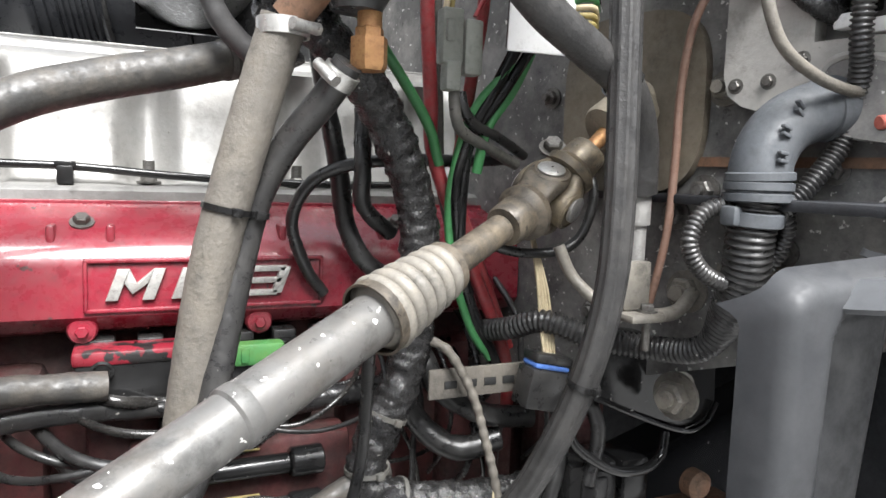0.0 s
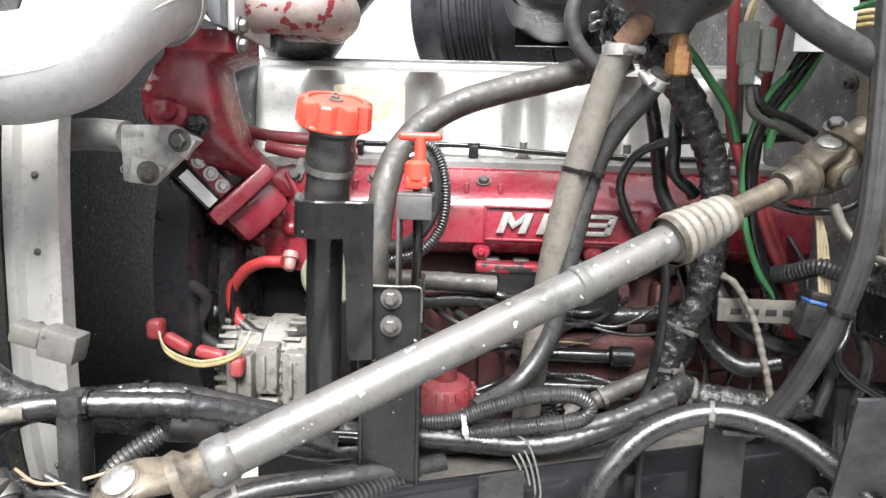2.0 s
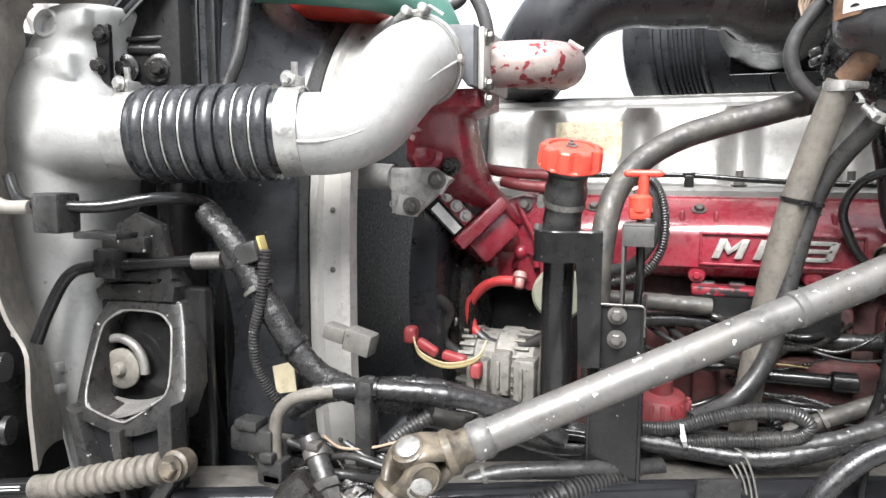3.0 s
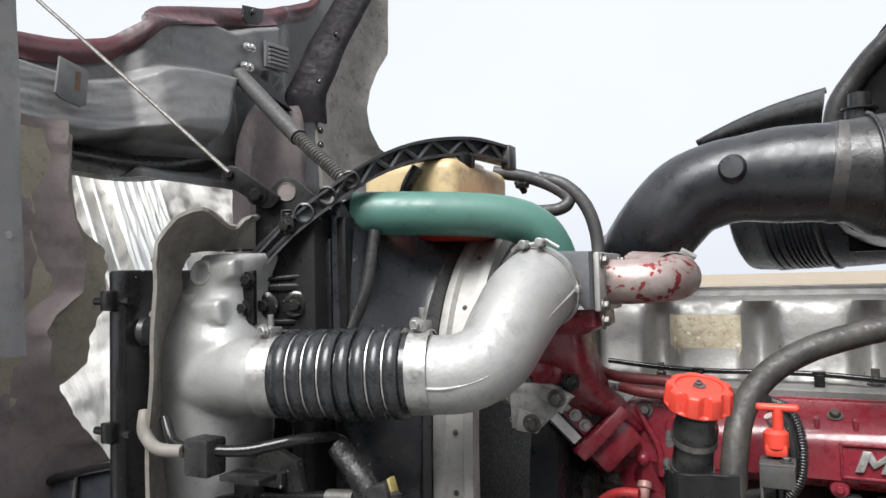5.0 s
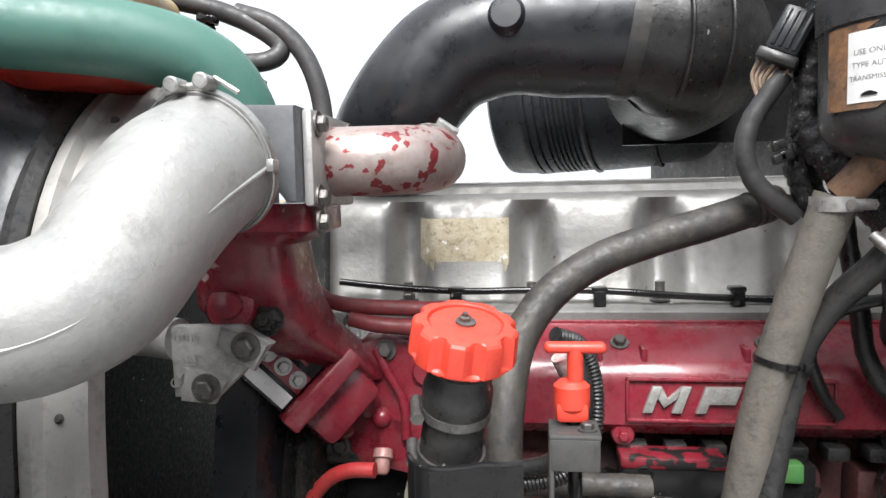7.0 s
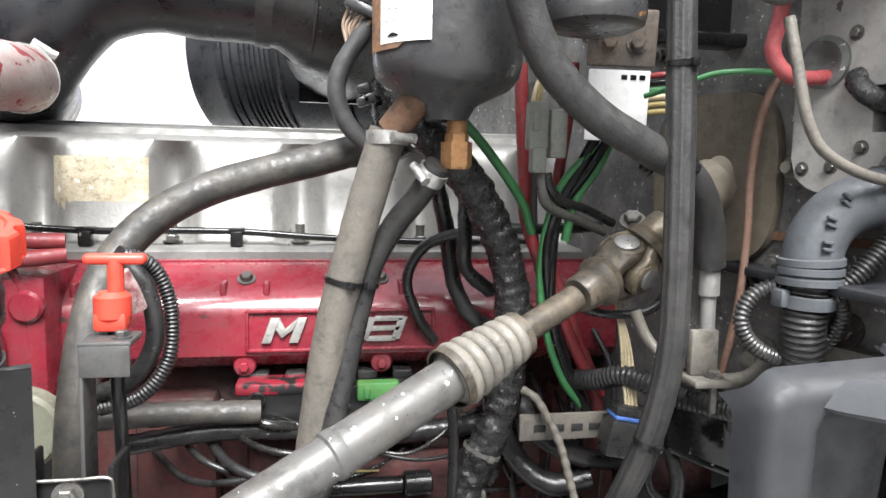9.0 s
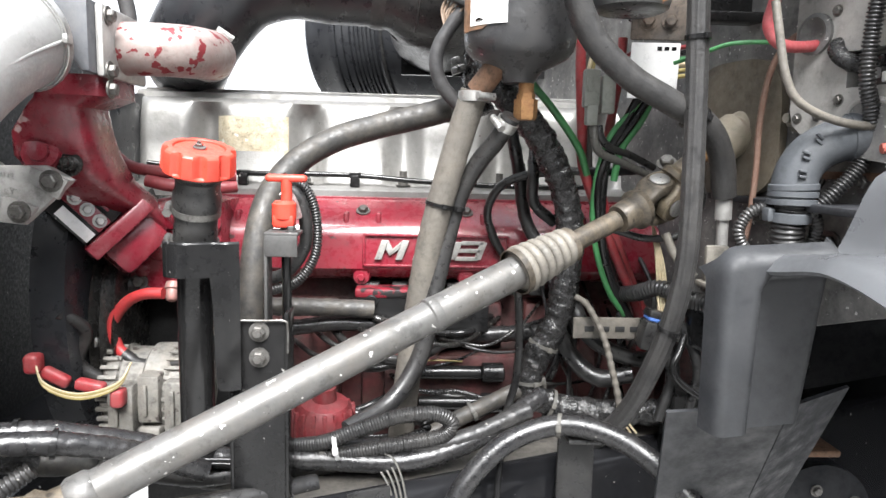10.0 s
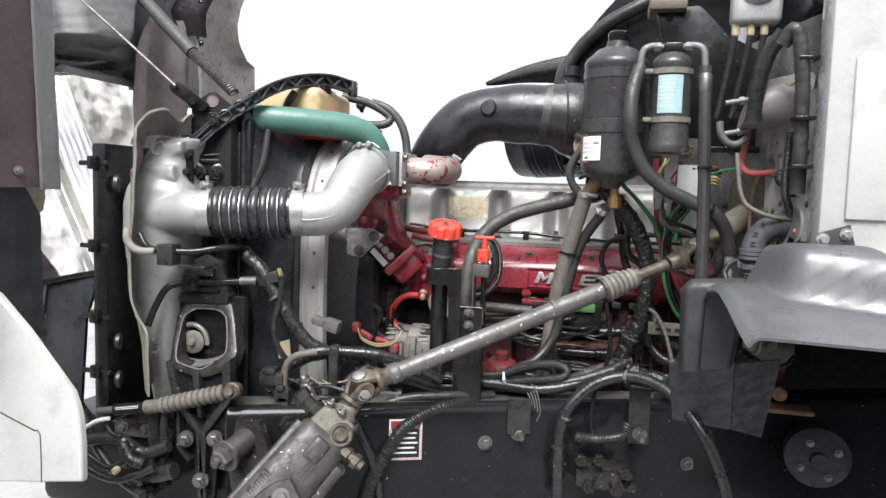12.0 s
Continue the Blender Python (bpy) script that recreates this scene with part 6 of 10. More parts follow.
prism(bm, [(0.218, 2.207), (0.322, 2.214), (0.322, 2.292), (0.218, 2.285)], (-1.474, 0, 0), (0, 1, 0), (0, 0, 1), 0.008, 0.003)
part("vent", bm, M_hoodblk, hood, "louvred grey vent")
for p in ((-1.462, 0.152, 2.240), (-1.462, 0.136, 2.238), (-1.462, 0.143, 2.182), (-1.462, 0.124, 2.180)):
    bm = B()
    lathe(bm, [(0.013, 0), (0.013, 0.003), (0.010, 0.004)], p, (1, -0.2, 0), 18)
    bolt(bm, Vector(p) + Vector((0.004, 0, 0)), (1, -0.2, 0), 0.0075)
    part("bolt", bm, M_steel, hood)
for p in ((-1.47, 0.17, 2.352), (-1.40, 0.478, 2.368), (-1.40, 0.385, 2.190), (-1.39, 0.372, 2.035), (-1.39, 0.372, 1.99)):
    bm = B()
    bolt(bm, p, (1, -0.4, 0), 0.007)
    part("small_bolt", bm, M_dark, hood)
bm = B()
prism(bm, [(-0.03, -0.005), (0.02, 0.02), (0.09, 0.005), (0.10, 0.045), (0.115, 0.04), (0.11, 0.0), (0.20, -0.055), (0.10, -0.03), (0.04, -0.035)], (-1.475, 0.11, 2.145), (0, 1, 0), (0, 0, 1), 0.03)
prism(bm, [(0.135, 2.362), (0.130, 2.325), (0.150, 2.312), (0.195, 2.322), (0.215, 2.342), (0.220, 2.378)], (-1.478, 0, 0), (0, 1, 0), (0, 0, 1), 0.006, 0.002)
part_each("hinge_bracket", bm, M_black, hood)
sheet("foil_shield", lambda u, v: (-1.335 - 0.40 * v + 0.008 * math.sin(9 * v) + 0.008 * math.sin(31 * u), -0.46 + 0.82 * u, 1.10 + 0.80 * v), M_foil, "crinkled silver heat shield", 90, 90, 0.003, 0.016, 11.0, 3)
M_woven = mat("woven_silver_cloth", (0.90, 0.91, 0.89), 0.6, 0.0, col2=(0.84, 0.85, 0.82), scale=30, amount=0.3, bump=0.5, fine=220, stretch=(1.0, 3.2, 0.4), fleck=0.35, fleckcol=(0.52, 0.53, 0.50), fleckscale=110)


def fold(a):
    return abs((a % 1.0) * 2.0 - 1.0)


sheet("foil_cloth", lambda u, v: (-1.316 - 0.40 * v + 0.010 * fold(5.3 * u + 0.6 * v) + 0.006 * fold(11.0 * u - 2.0 * v), -0.46 + 0.66 * (0.445 + 0.25 * u + 0.03 * v), 1.10 + 0.80 * v), M_woven, "bright woven silver cloth folded over the heat shield", 60, 60, 0.002, 0.004, 17.0, 8)
for a, b in ((0.335, 0.0045), (0.395, 0.0035)):
    bm = B()
    tube(bm, [(-1.322 - 0.40 * v, -0.46 + 0.66 * (a + 0.03 * v + 0.006 * math.sin(7 * v)), 1.10 + 0.80 * v) for v in (0.0, 0.3, 0.6, 0.8, 1.0)], b, 8)
    part("foil_piping", bm, M_woven, hood, "bright piping along the heat shield")
def brown_left(z):
    return np.interp(z, (1.0, 1.84, 1.96, 2.07, 2.12), (0.05, 0.045, 0.065, 0.13, 0.20))


sheet("brown_wall", lambda u, v: (-1.46 + 0.035 * math.sin(2.6 * math.pi * u + 0.6) + 0.012 * math.sin(9 * u + 3 * v), brown_left(1.05 + 1.03 * v + 0.04 * u * v) + (0.375 - brown_left(1.05 + 1.03 * v + 0.04 * u * v)) * u, 1.05 + 1.03 * v + 0.04 * u * v), M_hood, "dusty brown composite wall", wob=0.012, seed=4)


def far_edge(z):
    return np.interp(z, (1.7, 1.92, 2.021, 2.035, 2.092, 2.164, 2.23, 2.295, 2.398, 2.61, 2.8), (0.78, 0.799, 0.796, 0.73, 0.668, 0.651, 0.672, 0.712, 0.797, 0.815, 0.82))


def far_left(z):
    return np.interp(z, (1.7, 1.85, 2.04, 2.15, 2.26, 2.35, 2.54, 2.66), (0.39, 0.393, 0.378, 0.376, 0.446, 0.50, 0.641, 0.743))


M_ear = mat("speckled_grey_fibre", (0.24, 0.22, 0.195), 0.75, col2=(0.14, 0.135, 0.125), scale=7, amount=0.8, bump=0.7, fine=80, dust=0.4, dustcol=(0.36, 0.33, 0.29), fleck=0.6, fleckcol=(0.10, 0.10, 0.10), fleckscale=40)
sheet("far_fender", lambda u, v: (-1.40 - 0.04 * math.sin(math.pi * u), far_left(1.75 + 0.90 * v) + (far_edge(1.75 + 0.90 * v) - far_left(1.75 + 0.90 * v)) * u, 1.75 + 0.90 * v), M_ear, "speckled grey fender inner face", 20, 60, 0.01, 0.006, 5.0, 6)
M_rim = mat("matt_black_rim", (0.008, 0.008, 0.0095), 0.6, col2=(0.016, 0.011, 0.012), scale=6, amount=0.6, spec=0.15, bump=0.2, fine=50)
sheet("fender_rim", lambda u, v: (-1.470 + 0.088 * ease(u / 0.75), far_left(2.06 + 0.62 * v) - 0.065 + 0.085 * u, 2.06 + 0.62 * v), M_rim, "black rolled rim along the fender arch", 10, 40, 0.008, 0.003, 6.0, 14)


def ragged(z, k):
    return 0.006 * noise.noise(Vector((z * 18, k, 0))) + 0.006 * noise.noise(Vector((z * 52, k + 3, 0)))


def board_edge(z):
    return np.interp(z, (1.30, 1.372, 1.39, 1.405, 1.425, 1.47, 1.50, 1.53, 1.62, 1.645, 1.67, 1.70, 1.76, 1.86), (-0.60, -0.56, -0.51, -0.485, -0.456, -0.455, -0.440, -0.418, -0.416, -0.424, -0.460, -0.480, -0.488, -0.490)) + ragged(z, 1)


def wall_edge(z):
    return np.interp(z, (1.14, 1.22, 1.29, 1.34, 1.38, 1.44, 1.49, 1.52, 1.555, 1.617, 1.695, 1.76, 1.88), (-0.38, -0.42, -0.465, -0.50, -0.523, -0.545, -0.552, -0.53, -0.484, -0.474, -0.500, -0.508, -0.51)) + ragged(z, 7)


M_backing = mat("khaki_board", (0.27, 0.235, 0.175), 0.8, col2=(0.22, 0.20, 0.165), scale=14, amount=0.6, bump=0.4, fine=60)
sheet("torn_board", lambda u, v: (-1.325, -0.66 + (board_edge(1.36 + 0.50 * v) + 0.66) * u, 1.36 + 0.50 * v), M_backing, "torn khaki fibre board", 12, 80, 0.005, 0.003, 6.0, 12)
sheet("near_wall", lambda u, v: (-1.312 + 0.016 * math.sin(6 * u) + 0.012 * u ** 8, -0.80 + (wall_edge(1.14 + 0.74 * v) + 0.80) * u, 1.14 + 0.74 * v), M_hood, "dusty mauve-brown wall with a torn edge", 24, 80, 0.006, 0.008, 5.0, 8)
M_flange = mat("maroon_brown_plate", (0.085, 0.058, 0.058), 0.55, col2=(0.055, 0.042, 0.042), scale=4, amount=0.6, bump=0.3, dust=0.15, dustcol=(0.16, 0.13, 0.12))
sheet("near_flange", lambda u, v: (-0.985 + 0.03 * u - 0.02 * v, -1.20 + 0.385 * u - 0.012 * v, 1.488 + 0.80 * v), M_flange, "dark maroon-brown near fender plate", 12, 24, 0.008, 0.006, 4.0, 9)
sheet("flange_band", lambda u, v: (-0.947 + 0.004 * u - 0.02 * v, -0.855 + 0.042 * u - 0.012 * v, 1.485 + 0.80 * v), M_hoodblk, "dark edge band", 6, 24, 0.008, 0.003, 6.0, 19)
sheet("near_liner", lambda u, v: (-0.965 - 0.02 * math.sin(3 * v), -1.2 + (1.2 + np.interp(1.12 + 0.44 * v, (1.12, 1.2, 1.29, 1.43, 1.48, 1.53, 1.57), (-0.86, -0.83, -0.82, -0.825, -0.86, -0.91, -0.97))) * u, 1.12 + 0.44 * v), M_liner, "black curved fender liner", 14, 24, 0.008, 0.005, 4.0, 21)
for p in ((-0.955, -0.83, 1.63), (-0.955, -0.835, 1.55), (-0.96, -0.90, 1.52)):
    bm = B()
    bolt(bm, p, (1, -0.3, 0), 0.006)
    part("rivet", bm, M_hoodblk, hood)


def foil_low(z):
    return np.interp(z, (1.0, 1.1, 1.26, 1.38, 1.45, 1.55, 1.67, 1.74), (-0.20, -0.17, -0.13, 0.0, 0.02, 0.05, 0.10, 0.13)) + 0.012 * noise.noise(Vector((z * 20, 1, 0)))


sheet("lower_wall", lambda u, v: (-1.325 - 0.16 * v, foil_low(1.0 + 0.72 * v) + (0.32 - foil_low(1.0 + 0.72 * v)) * u, 1.0 + 0.72 * v), M_hood, "brown torn lower wall", 24, 40, 0.006, 0.014, 5.0, 23)
M_flap = mat("spotted_black_plastic", (0.021, 0.024, 0.029), 0.42, col2=(0.032, 0.035, 0.040), scale=8, amount=0.6, fleck=1.1, fleckcol=(0.010, 0.010, 0.011), fleckscale=22)
sf = thing("splash_flap", (-1.15, -0.52, 0.87), "black spotted plastic splash flap beside the radiator", "splash flap")
bm = B()
prism(bm, [(-1.33, 0.72), (-1.165, 0.76), (-1.162, 0.88), (-1.14, 1.15), (-1.098, 1.272), (-1.25, 1.238)], (0, -0.515, 0), (1, 0, 0), (0, 0, 1), 0.010, 0.002)
part("panel", bm, M_flap, sf)
bm = B()
prism(bm, [(-1.45, 0.72), (-1.332, 0.72), (-1.252, 1.238), (-1.31, 1.222), (-1.355, 1.198), (-1.375, 1.165), (-1.40, 1.0)], (0, -0.523, 0), (1, 0, 0), (0, 0, 1), 0.010, 0.002)
part("side_panel", bm, M_flap, sf)
bm = B()
tube(bm, [(-1.40, -0.535, 1.06), (-1.376, -0.535, 1.165), (-1.355, -0.535, 1.200), (-1.31, -0.535, 1.226), (-1.25, -0.532, 1.242), (-1.17, -0.528, 1.260), (-1.09, -0.522, 1.276)], 0.008, 10)
part("lip", bm, M_black, sf)
bm = B()
tube(bm, [(-1.251, -0.533, 1.235), (-1.29, -0.533, 1.0), (-1.331, -0.533, 0.73)], 0.0035, 8, 3)
part("seam", bm, M_greyplug, sf)
bm = B()
prism(bm, [(-1.135, 1.15), (-1.105, 1.10), (-1.085, 1.25), (-1.10, 1.268)], (0, -0.505, 0), (1, 0, 0), (0, 0, 1), 0.006, 0.001)
part("corner_tab", bm, M_liner, sf)
wf = thing("white_fender", (-0.9, -0.95, 0.9), "white painted front fender corner", "fender")
bm = B()


prism(bm, [(-1.40, 0.85), (-0.97, 0.919), (-0.88, 0.930), (-0.784, 0.943), (-0.782, 0.95), (-0.782, 1.009), (-0.786, 1.06), (-0.791, 1.083), (-0.803, 1.113), (-0.845, 1.160), (-0.90, 1.222), (-0.963, 1.282), (-1.05, 1.345), (-1.40, 1.50)], (0, -0.935, 0), (1, 0, 0), (0, 0, 1), 0.015, 0.005)
part("panel", bm, M_white, wf, sharp=60)
bm = B()
tube(bm, [(-1.10, -0.9502, 1.105), (-0.967, -0.9502, 1.059), (-0.885, -0.9502, 1.031)], 0.0012, 6, 2)
tube(bm, [(-0.885, -0.9502, 1.031), (-0.873, -0.9502, 1.024), (-0.872, -0.9502, 0.932)], 0.0012, 6, 2)
part("panel_gap", bm, M_hole, wf)
bm = B()
bent_sheet(bm, lambda u, v: (-1.3 + 0.62 * u, -0.93 + 0.10 * v, 0.885 - 0.03 * ease(u) - 0.06 * v), 14, 6, 0.01)
part("bumper_step", bm, M_blackdull, wf)

# ---- fan, shroud and engine front ----
shr = thing("fan_shroud", (-0.65, 0.05, 0.9), "black moulded fan shroud with a bright metal ring", "fan shroud")
FC = Vector((-0.56, 0.0, 1.22))


def ring_r(a):
    """The fan opening is a rounded square."""
    return 1.0 / ((abs(math.cos(a)) / 0.437) ** 3 + (abs(math.sin(a)) / 0.46) ** 3) ** (1 / 3)


def hoop(bm, prof):
    """Sweeps a profile of (inset, x) round the fan opening."""
    loops = []
    for i in range(90):
        a = radians(92 + 178 * i / 89)
        loops.append([FC + Vector((x, (ring_r(a) + d) * math.cos(a), (ring_r(a) + d) * math.sin(a))) for d, x in prof])
    n_, k_ = len(loops), len(prof)
    vs = [[bm.verts.new(p) for p in lp] for lp in loops]
    for i in range(n_ - 1):
        for j in range(k_):
            bm.faces.new((vs[i][j], vs[i + 1][j], vs[i + 1][(j + 1) % k_], vs[i][(j + 1) % k_]))
    bm.faces.new(vs[0])
    bm.faces.new(vs[-1][::-1])
    bmesh.ops.recalc_face_normals(bm, faces=bm.faces[:])


bm = B()


def shroud_fn(u, v):
    a = radians(105) + radians(150) * v
    sq = 1.0 / max(abs(math.cos(a)) / 0.505, abs(math.sin(a)) / 0.47)
    r = sq * (1 - ease(u)) + (ring_r(a) + 0.008) * ease(u)
    r += 0.012 * math.sin(math.pi * u) * math.sin(9 * a)
    return (-0.712 + 0.115 * u + 0.020 * math.sin(math.pi * u) * math.sin(7 * a + 1), FC.y + r * math.cos(a), FC.z - 0.0 + r * math.sin(a) * (1.0 if u > 0.5 else 1.0))


bent_sheet(bm, shroud_fn, 16, 60, -0.006)
M_shroud = mat("grey_moulded_shroud", (0.014, 0.015, 0.0175), 0.28, col2=(0.022, 0.023, 0.026), scale=5, amount=0.5, bump=0.15, dust=0.10, dustcol=(0.10, 0.098, 0.096), spec=0.4, fleck=0.12, fleckcol=(0.3, 0.29, 0.28), fleckscale=110)
part("shroud", bm, M_shroud, shr, sharp=60)
bm = B()
hoop(bm, [(-0.022, -0.030), (0.0, -0.030), (0.003, -0.026), (0.003, -0.016), (-0.006, -0.011), (-0.006, 0.016), (0.001, 0.020), (0.001, 0.034), (-0.022, 0.034)])
M_ring = mat("bright_fan_ring", (0.40, 0.39, 0.37), 0.45, 0.2, col2=(0.32, 0.31, 0.29), scale=9, amount=0.5, bump=0.15, dust=0.2, dustcol=(0.42, 0.39, 0.34), fleck=0.2, fleckcol=(0.1, 0.09, 0.08), fleckscale=30)
ring = part("ring", bm, M_ring, shr, "dull bright metal fan ring")
bm = B()
hoop(bm, [(-0.02, -0.052), (0.010, -0.050), (0.012, -0.040), (0.004, -0.031), (-0.02, -0.031)])
part("rubber_lip", bm, M_rubber, shr, "black rubber lip")
for k in range(14):
    a = radians(120 + k * 11)
    c = FC + Vector((0.004, (ring_r(a) - 0.006) * math.cos(a), (ring_r(a) - 0.006) * math.sin(a)))
    bm = B()
    bolt(bm, c, (0, math.cos(a), math.sin(a)), 0.0028)
    part("rivet", bm, M_bolt, ring)
fan = thing("fan_drive", (-0.45, 0.06, 1.2), "black engine fan and belt pulleys", "fan")
bm = B()
lathe(bm, [(0.30, 0), (0.325, 0.008), (0.325, 0.055), (0.31, 0.062)], (-0.515, 0.06, 1.20), (1, 0, 0), 64)
part("fan_drum", bm, M_pipeblk, fan)
bm = B()
lathe(bm, [(0.20, 0), (0.22, 0.004), (0.21, 0.012), (0.22, 0.02), (0.21, 0.03), (0.22, 0.04), (0.20, 0.046)], (-0.455, 0.0, 1.15), (1, 0, 0), 48)
part("pulley", bm, M_dark, fan)
bm = B()
box(bm, (-0.43, -0.10, 0.75), (-0.26, 0.35, 1.24), 0.03)
part("front_cover", bm, M_core, eng, "grimy dark front cover")
alt = thing("alternator", (-0.36, -0.22, 0.98), "dusty silver alternator with red cable boots", "alternator")
bm = B()
lathe(bm, [(0.045, 0), (0.066, 0.012), (0.070, 0.03), (0.066, 0.034), (0.066, 0.065), (0.072, 0.07), (0.072, 0.10), (0.068, 0.104), (0.068, 0.13), (0.050, 0.145)], (-0.435, -0.185, 1.065), (1, 0, 0), 40)
M_altdirt = mat("grimy_alternator_casting", (0.25, 0.243, 0.226), 0.55, 0.3, col2=(0.11, 0.104, 0.092), scale=16, amount=0.8, bump=0.5, fine=120, dust=0.35, dustcol=(0.30, 0.26, 0.21), fleck=0.7, fleckcol=(0.06, 0.05, 0.045), fleckscale=55)
part("body", bm, M_altdirt, alt)
for x0, x1, z0, z1 in ((-0.408, -0.372, 1.028, 1.098), (-0.366, -0.336, 1.044, 1.112), (-0.330, -0.296, 1.030, 1.104), (-0.366, -0.336, 1.016, 1.037)):
    bm = B()
    box(bm, (x0, -0.268, z0), (x1, -0.225, z1), 0.004)
    rib_x = x0 + 0.30 * (x1 - x0)
    box(bm, (rib_x, -0.274, z0 + 0.012), (rib_x + 0.006, -0.266, z1 - 0.012), 0.002)
    part_each("end_cover_lug", bm, M_altdirt, alt)
for i in range(14):
    bm = B()
    a = radians(100 + i * 12)
    for x in (-0.415, -0.325):
        c = Vector((x, -0.185 + 0.071 * math.cos(a), 1.065 + 0.071 * math.sin(a)))
        box(bm, (-0.013, -0.003, -0.003), (0.013, 0.003, 0.003), 0.001, Matrix.Translation(c) @ Matrix.Rotation(a, 4, "X"))
    part_each("fin", bm, M_altdirt, alt)
bm = B()
box(bm, (-0.508, -0.292, 1.120), (-0.486, -0.268, 1.148), 0.007, None, 3)
box(bm, (-0.492, -0.284, 1.104), (-0.452, -0.268, 1.122), 0.006, Matrix.Translation((-0.47, -0.28, 1.11)) @ Matrix.Rotation(radians(28), 4, "Y") @ Matrix.Translation((0.47, 0.28, -1.11)), 3)
box(bm, (-0.445, -0.284, 1.094), (-0.405, -0.266, 1.110), 0.005, Matrix.Translation((-0.43, -0.28, 1.10)) @ Matrix.Rotation(radians(12), 4, "Y") @ Matrix.Translation((0.43, 0.28, -1.10)), 3)
box(bm, (-0.396, -0.288, 1.072), (-0.378, -0.266, 1.098), 0.005, None, 3)
part_each("cable_boot", bm, M_redcable, alt, "red rubber cable boot")
bm = B()
box(bm, (-0.46, -0.13, 1.10), (-0.44, -0.10, 1.24), 0.003)
bolt(bm, (-0.45, -0.20, 1.145), (0, -1, 0), 0.010)
part("bracket", bm, M_alu, alt)
bm = B()
lathe(bm, [(0.030, 0), (0.040, 0.006), (0.040, 0.03), (0.036, 0.034)], (-0.262, -0.25, 1.215), (0.1, -1, 0.0), 24)
own("dipstick_disc", bm, M_clear, "mottled cream round plastic part beside the filler tube", "plastic disc")


# ---- hoses and cables ----
def hose(name, pts, r, material, label, category="hose", seg=14, n=8, **kw):
    bm = B()
    tube(bm, pts, r, seg, n, **kw)
    if "step" in kw and kw["step"] >= 0.0022:
        crumple(bm, r * 0.10, 1.9 / r, len(label))
    return own(name, bm, material, label, category, sharp=60)


M_hoserub = mat("grey_black_rubber_hose", (0.042, 0.041, 0.042), 0.5, col2=(0.028, 0.0275, 0.027), scale=14, amount=0.5, bump=0.2, fine=150, dust=0.25, dustcol=(0.12, 0.112, 0.105))
h1 = thing("return_hose", (0.05, -0.28, 1.05), "thick dusty grey ribbed return hose below the reservoir", "hose")
bm = B()
tube(bm, [(0.093, -0.302, 1.512), (0.068, -0.290, 1.424), (0.040, -0.279, 1.310), (0.022, -0.270, 1.190), (0.006, -0.260, 1.050), (0.002, -0.25, 0.95)], 0.0185, 24, 10, shape=wavy(0.030, 0.012))
part("hose", bm, M_hosegrey, h1)
clamp_on(h1, (0.0925, -0.301, 1.505), (0.02, 0, 1), 0.0188, 0.013, M_steel, (0.5, -1, 0))
tie_on(h1, (0.052, -0.284, 1.362), (0.2, -0.05, 1), 0.0192)
ch = thing("control_harness", (0.08, -0.2, 1.52), "black square connector on a taped harness with tan wires", "wiring harness")
mK = Matrix.Translation((0.088, -0.200, 1.668)) @ Matrix.Rotation(radians(28), 4, "Y") @ Matrix.Rotation(radians(-20), 4, "Z")
bm = B()
box(bm, (-0.016, -0.018, -0.020), (0.016, 0.018, 0.026), 0.003, mK)
part("connector", bm, M_pipeblk, ch, "ribbed square black connector")
bm = B()
for q in (-0.010, -0.003, 0.004, 0.011):
    box(bm, (q - 0.002, -0.0195, -0.016), (q + 0.002, -0.017, 0.022), 0.0006, mK)
part_each("rib", bm, M_pipeblk, ch)
bm = B()
box(bm, (-0.020, -0.020, -0.032), (0.020, 0.020, -0.020), 0.003, mK)
part("collar", bm, M_blackdull, ch)
for k in range(7):
    bm = B()
    x = -0.015 + 0.005 * k
    tube(bm, [mK @ Vector((x, -0.010 + 0.004 * (k % 3), -0.030)), mK @ Vector((x * 0.8 - 0.002, -0.006, -0.048)), (0.056 + 0.003 * k, -0.205 + 0.003 * (k % 2), 1.612)], 0.0019, 6, 5)
    part("tan_wire", bm, M_tan, ch, "tan wire")
bm = B()
tube(bm, [(0.080, -0.203, 1.632), (0.066, -0.204, 1.612), (0.050, -0.204, 1.585), (0.045, -0.204, 1.558), (0.054, -0.202, 1.530), (0.074, -0.200, 1.508), (0.098, -0.200, 1.490)], 0.0105, 18, 8, shape=taped(51, 0.07), step=0.0024)
part("taped_branch", bm, M_hoserub, ch)
bm = B()
tube(bm, [(0.118, -0.196, 1.70), (0.112, -0.197, 1.650), (0.106, -0.198, 1.600), (0.100, -0.198, 1.560), (0.104, -0.200, 1.525), (0.118, -0.205, 1.490)], 0.0155, 24, 8, shape=taped(52, 0.12), step=0.0022)
crumple(bm, 0.0022, 130, 5)
part("taped_trunk", bm, M_tape, ch)
for q, z in ((0.073, 1.562), (0.080, 1.552), (0.092, 1.560), (0.074, 1.549)):
    bm = B()
    box(bm, (q - 0.007, -0.222, z - 0.005), (q + 0.007, -0.206, z + 0.005), 0.002, Matrix.Translation((q, 0, z)) @ Matrix.Rotation(radians(-18 + 300 * (q - 0.073)), 4, "Y") @ Matrix.Translation((-q, 0, -z)))
    part("clip", bm, M_blackdull, ch)
h2 = thing("suction_hose", (0.06, -0.28, 1.08), "dusty black hose running beside the grey return hose", "hose")
bm = B()
